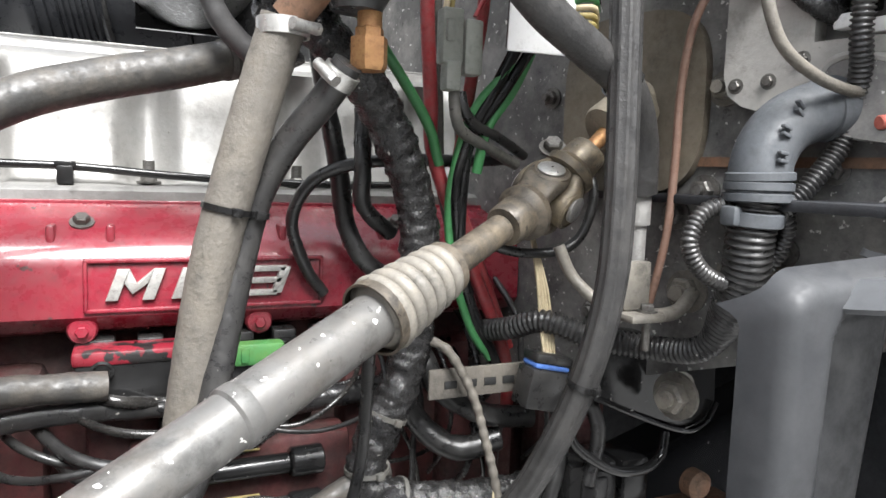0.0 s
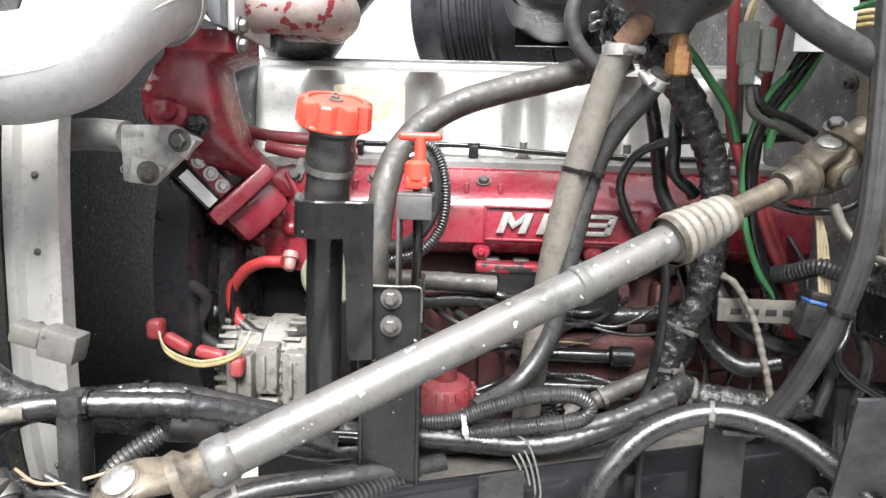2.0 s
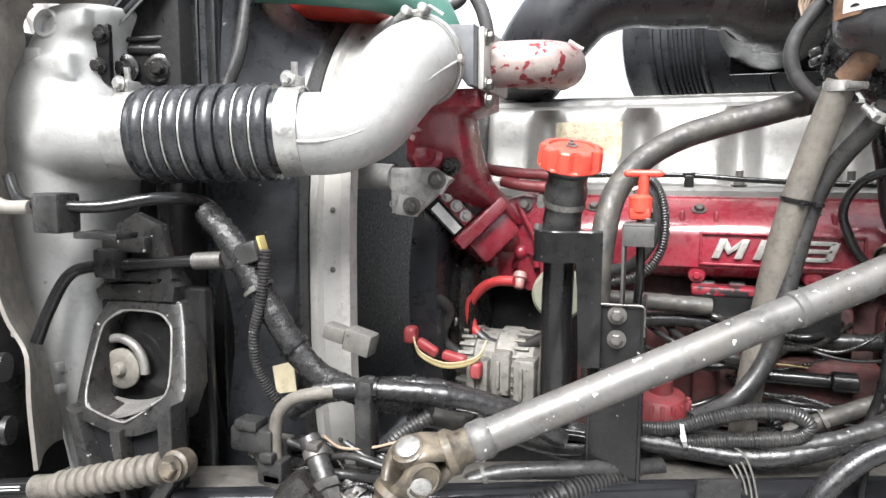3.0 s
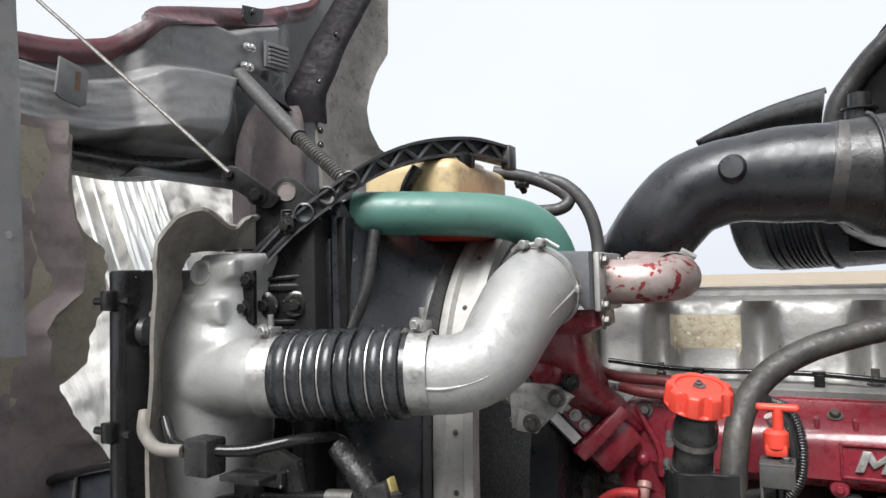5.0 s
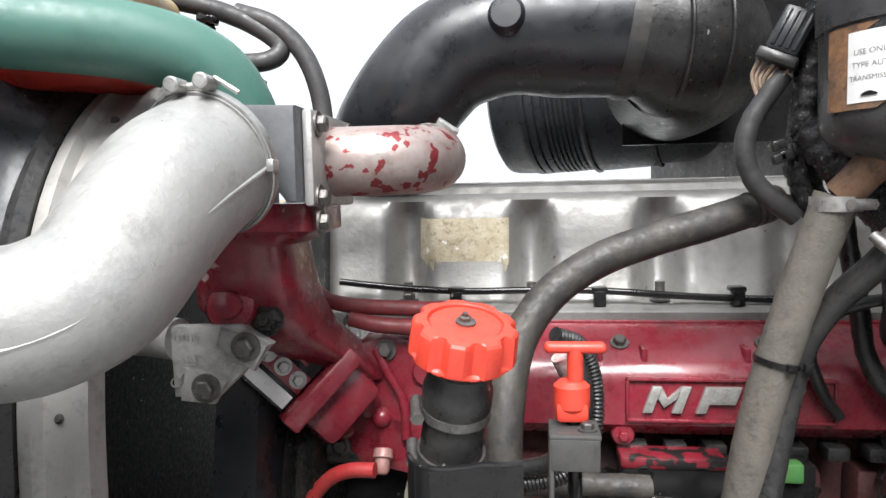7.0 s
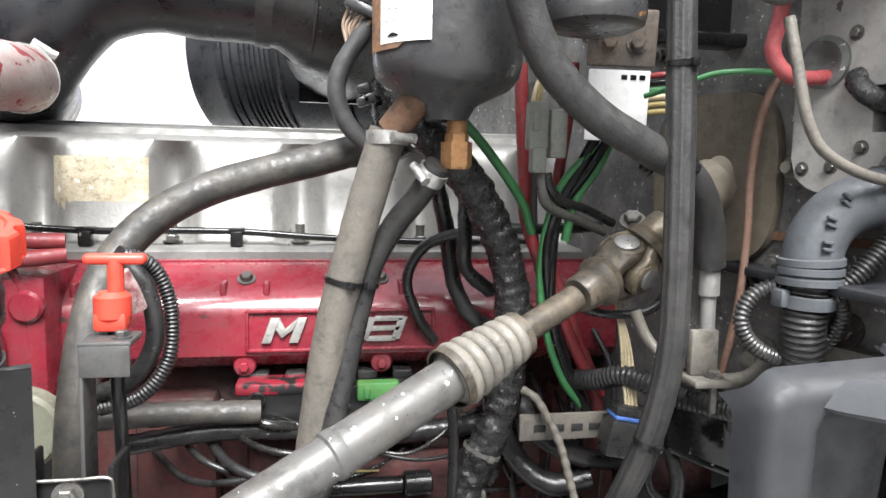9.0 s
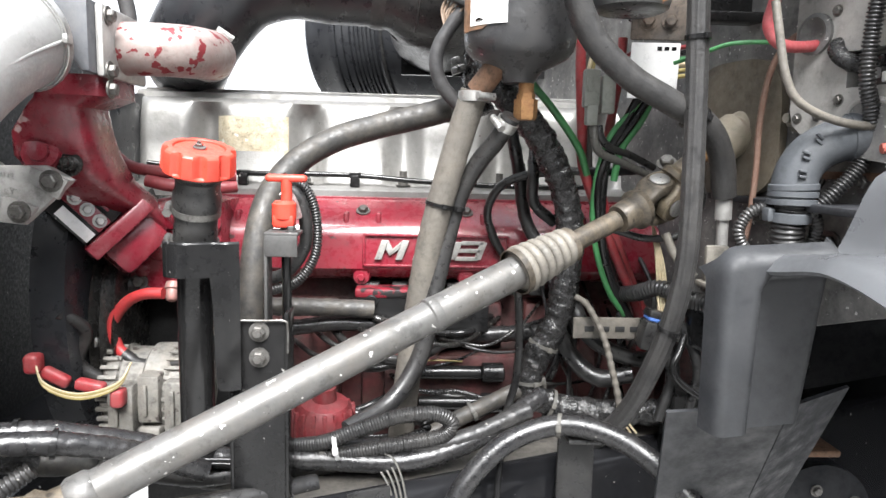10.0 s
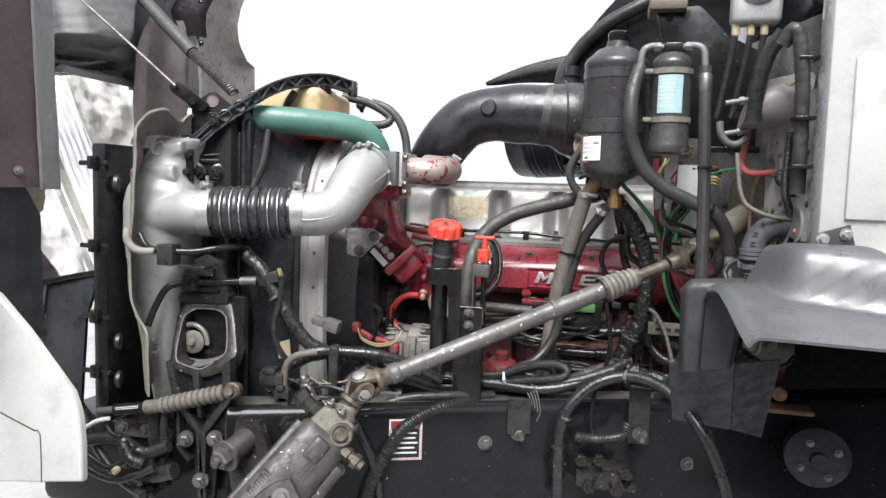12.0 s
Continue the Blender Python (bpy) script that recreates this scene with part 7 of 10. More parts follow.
tube(bm, [(0.140, -0.322, 1.480), (0.125, -0.306, 1.452), (0.100, -0.285, 1.416), (0.078, -0.272, 1.370), (0.060, -0.276, 1.300), (0.044, -0.284, 1.225), (0.028, -0.293, 1.150), (-0.010, -0.318, 1.096), (-0.065, -0.36, 1.073)], 0.0125, 18, 10)
part("hose", bm, M_rubber, h2)
clamp_on(h2, (0.134, -0.317, 1.470), (0.55, -0.55, 1), 0.0130, 0.013, M_steel, (-0.6, -0.5, 0.2))
tie_on(h2, (0.074, -0.273, 1.358), (0.2, -0.05, 1), 0.0130)
dg = thing("crankcase_hose", (-0.05, -0.2, 1.2), "dusty black rubber breather hose bending down behind the filler cap", "hose")
bm = B()
tube(bm, [(0.096, -0.146, 1.5055), (0.075, -0.155, 1.500), (0.02, -0.168, 1.484), (-0.04, -0.180, 1.468), (-0.10, -0.195, 1.447), (-0.15, -0.215, 1.415), (-0.183, -0.240, 1.370), (-0.196, -0.27, 1.310), (-0.20, -0.30, 1.22), (-0.20, -0.31, 1.10)], 0.0185, 24, 10)
M_hosebrown = mat("brown_dusted_hose", (0.036, 0.034, 0.031), 0.5, col2=(0.02, 0.0195, 0.019), scale=16, amount=0.6, bump=0.3, dust=0.35, dustcol=(0.16, 0.135, 0.105))
part("hose", bm, M_hosebrown, dg)
for k, x in enumerate((0.066, 0.075, 0.084)):
    bm = B()
    lathe(bm, [(0.0187, -0.003), (0.0198, -0.003), (0.0198, 0.003), (0.0187, 0.003)], (x, -0.1585 + 0.0038 * k, 1.4975 + 0.0024 * k), (1, 0.4, 0.25), 24, cap=False)
    part("clip_band", bm, M_bolt, dg)
ha = thing("pressure_hose", (0.25, -0.41, 1.45), "thick black air conditioning hose curving down from the drier", "hose")
bm = B()
tube(bm, [(0.199, -0.393, 1.79), (0.185, -0.42, 1.735), (0.183, -0.43, 1.676), (0.188, -0.42, 1.630), (0.216, -0.410, 1.569), (0.265, -0.400, 1.526), (0.319, -0.390, 1.499), (0.372, -0.375, 1.474), (0.402, -0.360, 1.435), (0.414, -0.350, 1.385)], 0.0155, 22, 10)
M_hoserib = mat("ribbed_black_hose", (0.026, 0.0255, 0.0255), 0.45, col2=(0.018, 0.0175, 0.017), scale=14, amount=0.5, dust=0.25, dustcol=(0.105, 0.098, 0.09), bump=0.3, fine=320)
part("hose", bm, M_hoserib, ha)
bm = B()
cyl(bm, (0.414, -0.350, 1.39), (0.416, -0.348, 1.355), 0.0105, seg=16)
tube(bm, [(0.416, -0.348, 1.36), (0.418, -0.345, 1.30), (0.418, -0.340, 1.27)], 0.0075, 12)
part("end_fitting", bm, M_alu, ha, "bare metal end fitting")
tie_on(ha, (0.362, -0.378, 1.479), (0.8, 0.2, -0.45), 0.0160)
hb = thing("suction_line", (0.34, -0.39, 1.2), "long ribbed black hose hanging from the drier", "hose")
bm = B()
path = smooth_path([(0.335, -0.393, 1.79), (0.338, -0.40, 1.70), (0.343, -0.400, 1.604), (0.348, -0.400, 1.491), (0.351, -0.400, 1.372), (0.352, -0.392, 1.296), (0.345, -0.372, 1.215), (0.328, -0.340, 1.130), (0.312, -0.308, 1.072), (0.285, -0.27, 1.02)], 10)
u = Vector((1, 0, 0))
loops = []
for i, p in enumerate(path):
    d = (path[min(i + 1, len(path) - 1)] - path[max(i - 1, 0)]).normalized()
    u = (u - d * u.dot(d)).normalized()
    w = d.cross(u)
    loops.append([p + (u * math.cos(2 * math.pi * j / 40) + w * math.sin(2 * math.pi * j / 40)) * (0.0128 + (0.0007 if j % 4 < 2 else 0)) for j in range(40)])
rings(bm, loops)
part("hose", bm, M_hoserib, hb, sharp=20)
tie_on(hb, (0.3445, -0.400, 1.572), (0.04, 0, -1), 0.0138)
tie_on(hb, (0.345, -0.372, 1.215), (-0.15, 0.25, -1), 0.0138)
bm = B()
lathe(bm, [(0.0136, -0.022), (0.0150, -0.020), (0.0150, 0.018), (0.0138, 0.021)], (0.336, -0.396, 1.752), (0.03, -0.05, -1), 24, cap=False)
part("crimp_sleeve", bm, M_bolt, hb, "dull steel crimp sleeve")
hose("brown_tube", [(0.535, -0.385, 1.60), (0.509, -0.380, 1.594), (0.476, -0.368, 1.580), (0.458, -0.358, 1.543), (0.452, -0.352, 1.480), (0.453, -0.350, 1.415), (0.448, -0.350, 1.342), (0.44, -0.34, 1.27)], 0.0042, M_copper, "thin brown nylon tube down the firewall", "tube", 8)
ge = thing("heater_elbow", (0.45, -0.46, 1.2), "grey plastic elbow on a corrugated black drain hose", "pipe elbow")
bm = B()
tube(bm, [(0.555, -0.478, 1.463), (0.520, -0.473, 1.461), (0.492, -0.467, 1.457), (0.464, -0.459, 1.443), (0.447, -0.456, 1.418), (0.443, -0.457, 1.386)], 0.0242, 28, 10, shape=lambda s: 1.0 + 0.10 * (1 - ease((s - 0.055) / 0.012)))
M_elb = mat("blue_grey_plastic", (0.062, 0.068, 0.076), 0.6, col2=(0.045, 0.049, 0.054), scale=12, amount=0.5, dust=0.15, dustcol=(0.16, 0.155, 0.145))
ge_b = part("elbow", bm, M_elb, ge, "grey plastic elbow")
bm = B()
for p, d in (((0.4435, -0.457, 1.402), (0.05, 0, -1)), ((0.4432, -0.457, 1.394), (0, 0, -1)), ((0.443, -0.457, 1.385), (0, 0, -1)), ((0.497, -0.468, 1.458), (-1, 0.2, -0.15))):
    lathe(bm, [(0.0244, -0.0038), (0.0268, -0.0028), (0.0268, 0.0028), (0.0244, 0.0038)], p, d, 32, cap=False)
part_each("ring", bm, M_elb, ge_b)
bm = B()
for p, a in (((0.4545, -0.4800, 1.452), 40), ((0.4420, -0.4800, 1.434), 20), ((0.4390, -0.4812, 1.414), 8)):
    for o in (0.0, 0.006):
        box(bm, (-0.0045, -0.0022, -0.0014), (0.0045, 0.0022, 0.0014), 0.0008, Matrix.Translation(Vector(p) + Vector((0.0, 0.0, o))) @ Matrix.Rotation(radians(a), 4, "Y"))
part_each("lug", bm, M_elb, ge_b)
bm = B()
tube(bm, [(0.443, -0.457, 1.388), (0.442, -0.454, 1.352), (0.448, -0.446, 1.319), (0.459, -0.422, 1.279), (0.461, -0.392, 1.243), (0.446, -0.345, 1.233), (0.408, -0.300, 1.236), (0.372, -0.262, 1.247), (0.352, -0.230, 1.234), (0.33, -0.18, 1.22)], 0.0182, 24, 10, shape=lambda q, c_=corrugated(0.0055, 0.10): c_(q) * (1.0 - 0.36 * ease((q - 0.10) / 0.06)), step=0.00137)
bm_ring = B()
lathe(bm_ring, [(0.0212, -0.006), (0.0235, -0.005), (0.0235, 0.005), (0.0212, 0.006)], (0.4425, -0.4555, 1.368), (0, 0.08, -1), 32, cap=False)
box(bm_ring, (0.414, -0.462, 1.362), (0.424, -0.446, 1.378), 0.003)
part("hose_clip", bm_ring, M_elb, ge)
part("drain_hose", bm, M_rubber, ge, "corrugated black drain hose", sharp=75)
cd = thing("loom_conduit", (0.5, -0.46, 1.35), "corrugated black wiring conduit with a loose loop", "conduit")
bm = B()
tube(bm, [(0.487, -0.515, 1.64), (0.486, -0.505, 1.58), (0.487, -0.501, 1.52), (0.499, -0.495, 1.488), (0.508, -0.487, 1.455), (0.503, -0.480, 1.427), (0.483, -0.474, 1.399), (0.466, -0.468, 1.380), (0.452, -0.464, 1.368)], 0.0078, 16, 10, shape=corrugated(0.0042, 0.16), step=0.00105)
part("conduit", bm, M_rubber, cd, sharp=75)
bm = B()
tube(bm, [(0.430, -0.445, 1.376), (0.416, -0.440, 1.376), (0.402, -0.437, 1.367), (0.394, -0.437, 1.347), (0.405, -0.438, 1.326), (0.431, -0.440, 1.313), (0.456, -0.445, 1.317), (0.469, -0.455, 1.333), (0.471, -0.464, 1.358), (0.462, -0.466, 1.376)], 0.0066, 16, 10, shape=corrugated(0.0042, 0.16), step=0.00105)
part("loop", bm, M_rubber, cd, sharp=75)
hose("red_battery_cable", [(0.425, -0.43, 1.66), (0.418, -0.430, 1.610), (0.413, -0.430, 1.582), (0.430, -0.430, 1.562), (0.474, -0.415, 1.564), (0.510, -0.405, 1.574)], 0.0068, mat("pink_red_cable", (0.36, 0.060, 0.066), 0.55, col2=(0.26, 0.05, 0.055), scale=30, dust=0.25, dustcol=(0.26, 0.15, 0.14)), "faded red battery cable", "cable", 10)
hose("cable_sleeve", [(0.500, -0.408, 1.571), (0.53, -0.40, 1.580), (0.57, -0.40, 1.585)], 0.0095, M_black, "black cable end sleeve", "cable", 10)
hose("grey_cable", [(0.398, -0.47, 1.60), (0.401, -0.480, 1.560), (0.407, -0.487, 1.520), (0.420, -0.492, 1.494), (0.452, -0.495, 1.477), (0.490, -0.4945, 1.470), (0.521, -0.494, 1.471)], 0.0046, M_hosegrey, "grey cable looping to a green ring", "cable", 12)
hose("green_wire", [(0.345, -0.33, 1.552), (0.367, -0.360, 1.560), (0.396, -0.380, 1.570), (0.441, -0.400, 1.569), (0.48, -0.40, 1.56)], 0.0028, M_greencable, "thin green wire across the firewall", "wire", 8)
for k, (pts, r, m, lb, nm) in enumerate((
        ([(0.255, -0.200, 1.60), (0.257, -0.200, 1.546), (0.263, -0.200, 1.47), (0.268, -0.200, 1.414), (0.310, -0.197, 1.315), (0.367, -0.190, 1.194), (0.38, -0.18, 1.12)], 0.0075, M_redcable, "thick red battery cable in the loom", "red_cable"),
        ([(0.310, -0.222, 1.60), (0.308, -0.220, 1.553), (0.301, -0.207, 1.467), (0.298, -0.197, 1.38), (0.330, -0.19, 1.30), (0.375, -0.185, 1.20)], 0.0065, M_redcable, "thick red battery cable in the loom", "red_cable"),
        ([(0.15, -0.24, 1.57), (0.179, -0.240, 1.531), (0.212, -0.227, 1.498), (0.255, -0.213, 1.445), (0.272, -0.205, 1.405)], 0.0055, M_greencable, "green cable in the loom", "green_cable"),
        ([(0.34, -0.25, 1.54), (0.323, -0.250, 1.501), (0.297, -0.238, 1.465), (0.285, -0.226, 1.422), (0.282, -0.21, 1.36), (0.290, -0.212, 1.294), (0.314, -0.208, 1.231), (0.343, -0.200, 1.193)], 0.0045, M_greencable, "green cable in the loom", "green_cable"),
        ([(0.352, -0.245, 1.52), (0.335, -0.240, 1.481), (0.314, -0.230, 1.444), (0.308, -0.220, 1.398)], 0.0055, M_greencable, "green cable in the loom", "green_cable"),
        ([(0.345, -0.255, 1.52), (0.322, -0.245, 1.478), (0.300, -0.232, 1.440), (0.294, -0.222, 1.40), (0.300, -0.21, 1.30), (0.335, -0.2, 1.20)], 0.0055, M_black, "black cable in the loom", "black_cable"),
        ([(0.33, -0.252, 1.52), (0.312, -0.243, 1.478), (0.292, -0.230, 1.43), (0.288, -0.215, 1.37), (0.31, -0.205, 1.27), (0.355, -0.2, 1.18)], 0.0065, M_black, "black cable in the loom", "black_cable"),
        ([(0.27, -0.19, 1.58), (0.275, -0.19, 1.47), (0.283, -0.19, 1.38), (0.32, -0.185, 1.27), (0.36, -0.18, 1.15)], 0.006, M_greyplug, "grey cable in the loom", "grey_cable"),
        ([(0.276, -0.215, 1.60), (0.272, -0.23, 1.585), (0.262, -0.24, 1.570), (0.256, -0.245, 1.548)], 0.0030, M_cream, "cream wire to the grey connector", "wire"),
        ([(0.285, -0.215, 1.60), (0.278, -0.23, 1.588), (0.268, -0.24, 1.575), (0.262, -0.245, 1.548)], 0.0025, M_yellow, "yellow wire to the grey connector", "wire"),
        ([(0.325, -0.24, 1.58), (0.300, -0.243, 1.567), (0.288, -0.245, 1.548)], 0.0025, M_redcable, "red wire to the grey connector", "wire"),
        ([(0.268, -0.245, 1.475), (0.270, -0.247, 1.452), (0.282, -0.24, 1.437), (0.318, -0.225, 1.424), (0.36, -0.21, 1.408)], 0.0060, M_greyplug, "taped grey wire pair", "wire"),
        ([(0.275, -0.245, 1.475), (0.279, -0.247, 1.458), (0.295, -0.24, 1.445), (0.33, -0.225, 1.435), (0.37, -0.21, 1.418)], 0.0055, M_blackdull, "taped black wire pair", "wire"))):
    hose(nm, pts, r, m, lb, "cable", 10)
bm = B()
box(bm, (0.250, -0.256, 1.500), (0.272, -0.238, 1.552), 0.003)
box(bm, (0.276, -0.250, 1.492), (0.296, -0.232, 1.545), 0.003)
box(bm, (0.254, -0.258, 1.475), (0.270, -0.240, 1.503), 0.003)
box(bm, (0.253, -0.260, 1.520), (0.261, -0.255, 1.540), 0.001)
own("grey_connector", bm, mat("pale_grey_connector", (0.24, 0.25, 0.225), 0.5, col2=(0.17, 0.175, 0.16), scale=25, dust=0.2, dustcol=(0.30, 0.28, 0.24)), "pair of dusty grey wiring connectors", "connector")
th = thing("main_harness", (0.2, -0.22, 1.05), "thick wiring harness wrapped in black tape", "wiring harness")
bm = B()
tube(bm, [(0.10, -0.22, 1.58), (0.135, -0.245, 1.520), (0.168, -0.25, 1.486), (0.205, -0.235, 1.440), (0.238, -0.225, 1.370), (0.248, -0.220, 1.290), (0.236, -0.220, 1.195), (0.205, -0.220, 1.130), (0.196, -0.220, 1.085), (0.230, -0.225, 1.060), (0.304, -0.230, 1.048), (0.407, -0.235, 1.053), (0.50, -0.24, 1.06)], 0.0205, 32, 10, shape=taped(3, 0.12), step=0.0022)
crumple(bm, 0.0030, 120, 3)
part("tape_wrap", bm, M_tape, th)
for p, d in (((0.196, -0.220, 1.095), (0, 0, 1)), ((0.228, -0.224, 1.060), (1, 0, -0.4)), ((0.215, -0.22, 1.15), (0.4, 0, 1))):
    tie_on(th, p, d, 0.0215, M_greyplug)
for k, (pts, r) in enumerate((
        ([(0.360, -0.200, 1.414), (0.298, -0.196, 1.410), (0.237, -0.191, 1.409), (0.178, -0.179, 1.400), (0.146, -0.161, 1.379), (0.133, -0.147, 1.339), (0.151, -0.139, 1.290), (0.172, -0.13, 1.262)], 0.0068),
        ([(0.155, -0.16, 1.52), (0.168, -0.150, 1.460), (0.183, -0.143, 1.397), (0.193, -0.143, 1.336), (0.215, -0.150, 1.296), (0.26, -0.15, 1.27)], 0.0105),
        ([(0.20, -0.17, 1.46), (0.195, -0.19, 1.40), (0.20, -0.18, 1.36), (0.235, -0.17, 1.33)], 0.009),
        ([(0.150, -0.360, 1.266), (0.161, -0.320, 1.196), (0.164, -0.293, 1.124), (0.150, -0.280, 1.053)], 0.0055),
        ([(0.30, -0.24, 1.33), (0.35, -0.26, 1.318), (0.40, -0.27, 1.33), (0.42, -0.27, 1.38), (0.41, -0.25, 1.43)], 0.0055),
        ([(0.26, -0.17, 1.22), (0.29, -0.19, 1.16), (0.34, -0.2, 1.13), (0.40, -0.2, 1.12)], 0.013),
        ([(0.24, -0.16, 1.18), (0.27, -0.17, 1.12), (0.31, -0.19, 1.09), (0.36, -0.2, 1.10)], 0.014),
        ([(0.40, -0.28, 1.20), (0.42, -0.30, 1.14), (0.41, -0.30, 1.08)], 0.008),
        ([(0.38, -0.27, 1.18), (0.39, -0.28, 1.12), (0.37, -0.29, 1.06)], 0.008))):
    hose("black_cable", pts, r, M_blackdull, "black taped cable in the engine bay", "cable", 10, shape=taped(20 + k, 0.05), step=0.004)
hose("twisted_wire", [(0.255, -0.240, 1.229), (0.272, -0.248, 1.217), (0.295, -0.256, 1.174), (0.310, -0.262, 1.122), (0.319, -0.266, 1.085), (0.327, -0.270, 1.040)], 0.0048, M_hosegrey, "loose twisted grey wire pair with bare ends", "wire", 8, shape=wavy(0.014, 0.10), step=0.002)
for k in range(3):
    hose("frayed_wire", [(0.319, -0.266, 1.080), (0.318 + 0.006 * k, -0.27, 1.055), (0.330 + 0.008 * k, -0.275, 1.035)], 0.0016, M_cream, "bare frayed cream wire end", "wire", 6)
for k in range(4):
    hose("cream_wire", [(0.360, -0.250, 1.337), (0.366 + 0.003 * k, -0.257, 1.286), (0.369 + 0.004 * k, -0.263, 1.242), (0.370 + 0.004 * k, -0.270, 1.208)], 0.0022, M_cream, "cream wire into a blue-seal connector", "wire", 6)
bp = thing("slotted_bar", (0.31, -0.235, 1.17), "dusty slotted steel mounting bar", "mounting bar")
bm = B()
box(bm, (0.255, -0.237, 1.165), (0.375, -0.232, 1.197), 0.002)
part("bar", bm, M_hosegrey, bp)
for x in (0.272, 0.295, 0.318, 0.340):
    bm = B()
    box(bm, (x, -0.2385, 1.176), (x + 0.014, -0.2365, 1.184), 0.0006)
    part("slot", bm, M_hole, bp)
bc = thing("blue_seal_connector", (0.37, -0.27, 1.16), "dark grey wiring connector with a blue seal", "connector")
mC = Matrix.Translation((0.368, -0.272, 1.188)) @ Matrix.Rotation(radians(12), 4, "Y")
bm = B()
box(bm, (-0.024, -0.016, -0.030), (0.024, 0.016, 0.012), 0.004, mC)
part("housing", bm, M_blackdull, bc)
bm = B()
box(bm, (-0.021, -0.014, 0.012), (0.021, 0.014, 0.018), 0.003, mC)
part("blue_seal", bm, mat("blue_seal", (0.06, 0.14, 0.40), 0.5, scale=30), bc, "blue rubber seal")
bm = B()
box(bm, (-0.022, -0.015, 0.018), (0.022, 0.015, 0.028), 0.003, mC)
part("rear_shell", bm, M_blackdull, bc)

ar = thing("air_line", (0.2, -0.4, 0.85), "shiny black air line arching over the rail", "air line")
bm = B()
tube(bm, [(0.062, -0.424, 0.80), (0.060, -0.424, 0.90), (0.063, -0.420, 0.965), (0.082, -0.410, 1.018), (0.134, -0.394, 1.068), (0.201, -0.389, 1.092), (0.262, -0.411, 1.089), (0.312, -0.447, 1.065), (0.364, -0.491, 1.010), (0.405, -0.509, 0.926), (0.425, -0.520, 0.84), (0.43, -0.52, 0.72)], 0.0135, 20, 10)
M_shiny = mat("shiny_black_hose", (0.010, 0.010, 0.011), 0.26, col2=(0.022, 0.0215, 0.021), scale=14, amount=0.5, bump=0.35, fine=60, dust=0.10, dustcol=(0.11, 0.10, 0.093), fleck=0.25, fleckcol=(0.26, 0.25, 0.235), fleckscale=130)
part("hose", bm, M_shiny, ar)
tie_on(ar, (0.205, -0.390, 1.092), (1, -0.3, 0), 0.014, M_greyplug)
tie_on(ar, (0.071, -0.415, 0.99), (0.3, 0.1, 1), 0.014, M_greyplug)
tie_on(ar, (0.40, -0.508, 0.935), (0.4, -0.1, -1), 0.014, M_black)
bm = B()
tube(bm, [(0.060, -0.424, 0.925), (0.061, -0.424, 0.85)], 0.0165, 16)
lathe(bm, [(0.016, -0.002), (0.0195, 0), (0.0195, 0.020), (0.016, 0.022)], (0.061, -0.424, 0.868), (0, 0, 1), 6)
lathe(bm, [(0.0165, 0), (0.018, 0.001), (0.018, 0.006), (0.0165, 0.007)], (0.060, -0.424, 0.918), (0, 0, 1), 18)
part("fitting", bm, M_dark, ar)
vb = thing("air_valve_block", (0.16, -0.42, 0.83), "grimy air valve with push-in fittings on the rail", "valve")
bm = B()
box(bm, (0.10, -0.43, 0.83), (0.22, -0.37, 0.89), 0.012)
part("body", bm, M_dark, vb)
for x, z in ((0.11, 0.90), (0.15, 0.905), (0.21, 0.88), (0.19, 0.84), (0.13, 0.84), (0.22, 0.855)):
    bm = B()
    lathe(bm, [(0.014, 0), (0.014, 0.02), (0.010, 0.024), (0.010, 0.04)], (x, -0.43, z), (0.2, -1, 0.2), 6)
    part("fitting", bm, M_dark, vb)
hose("corrugated_lead", [(0.10, -0.40, 0.94), (0.15, -0.41, 0.945), (0.20, -0.40, 0.955), (0.215, -0.395, 0.985)], 0.011, M_rubber, "short corrugated black lead at the rail", "conduit", 12, shape=corrugated(0.006, 0.16), step=0.0015)
hose("thin_lead", [(0.14, -0.36, 1.07), (0.13, -0.38, 1.0), (0.135, -0.39, 0.95), (0.16, -0.41, 0.93)], 0.0045, M_black, "thin black lead over the rail", "cable", 8)
br = thing("hose_bracket", (0.235, -0.34, 0.95), "black bent steel strap on the rail", "bracket")
bm = B()
box(bm, (0.215, -0.345, 0.92), (0.265, -0.338, 1.075), 0.003)
box(bm, (0.215, -0.400, 1.070), (0.265, -0.338, 1.077), 0.003)
part("strap", bm, M_blackdull, br)
bm = B()
bolt(bm, (0.243, -0.345, 0.945), (0.1, -1, 0), 0.011, length=0.03)
part("bolt", bm, M_bolt, br)

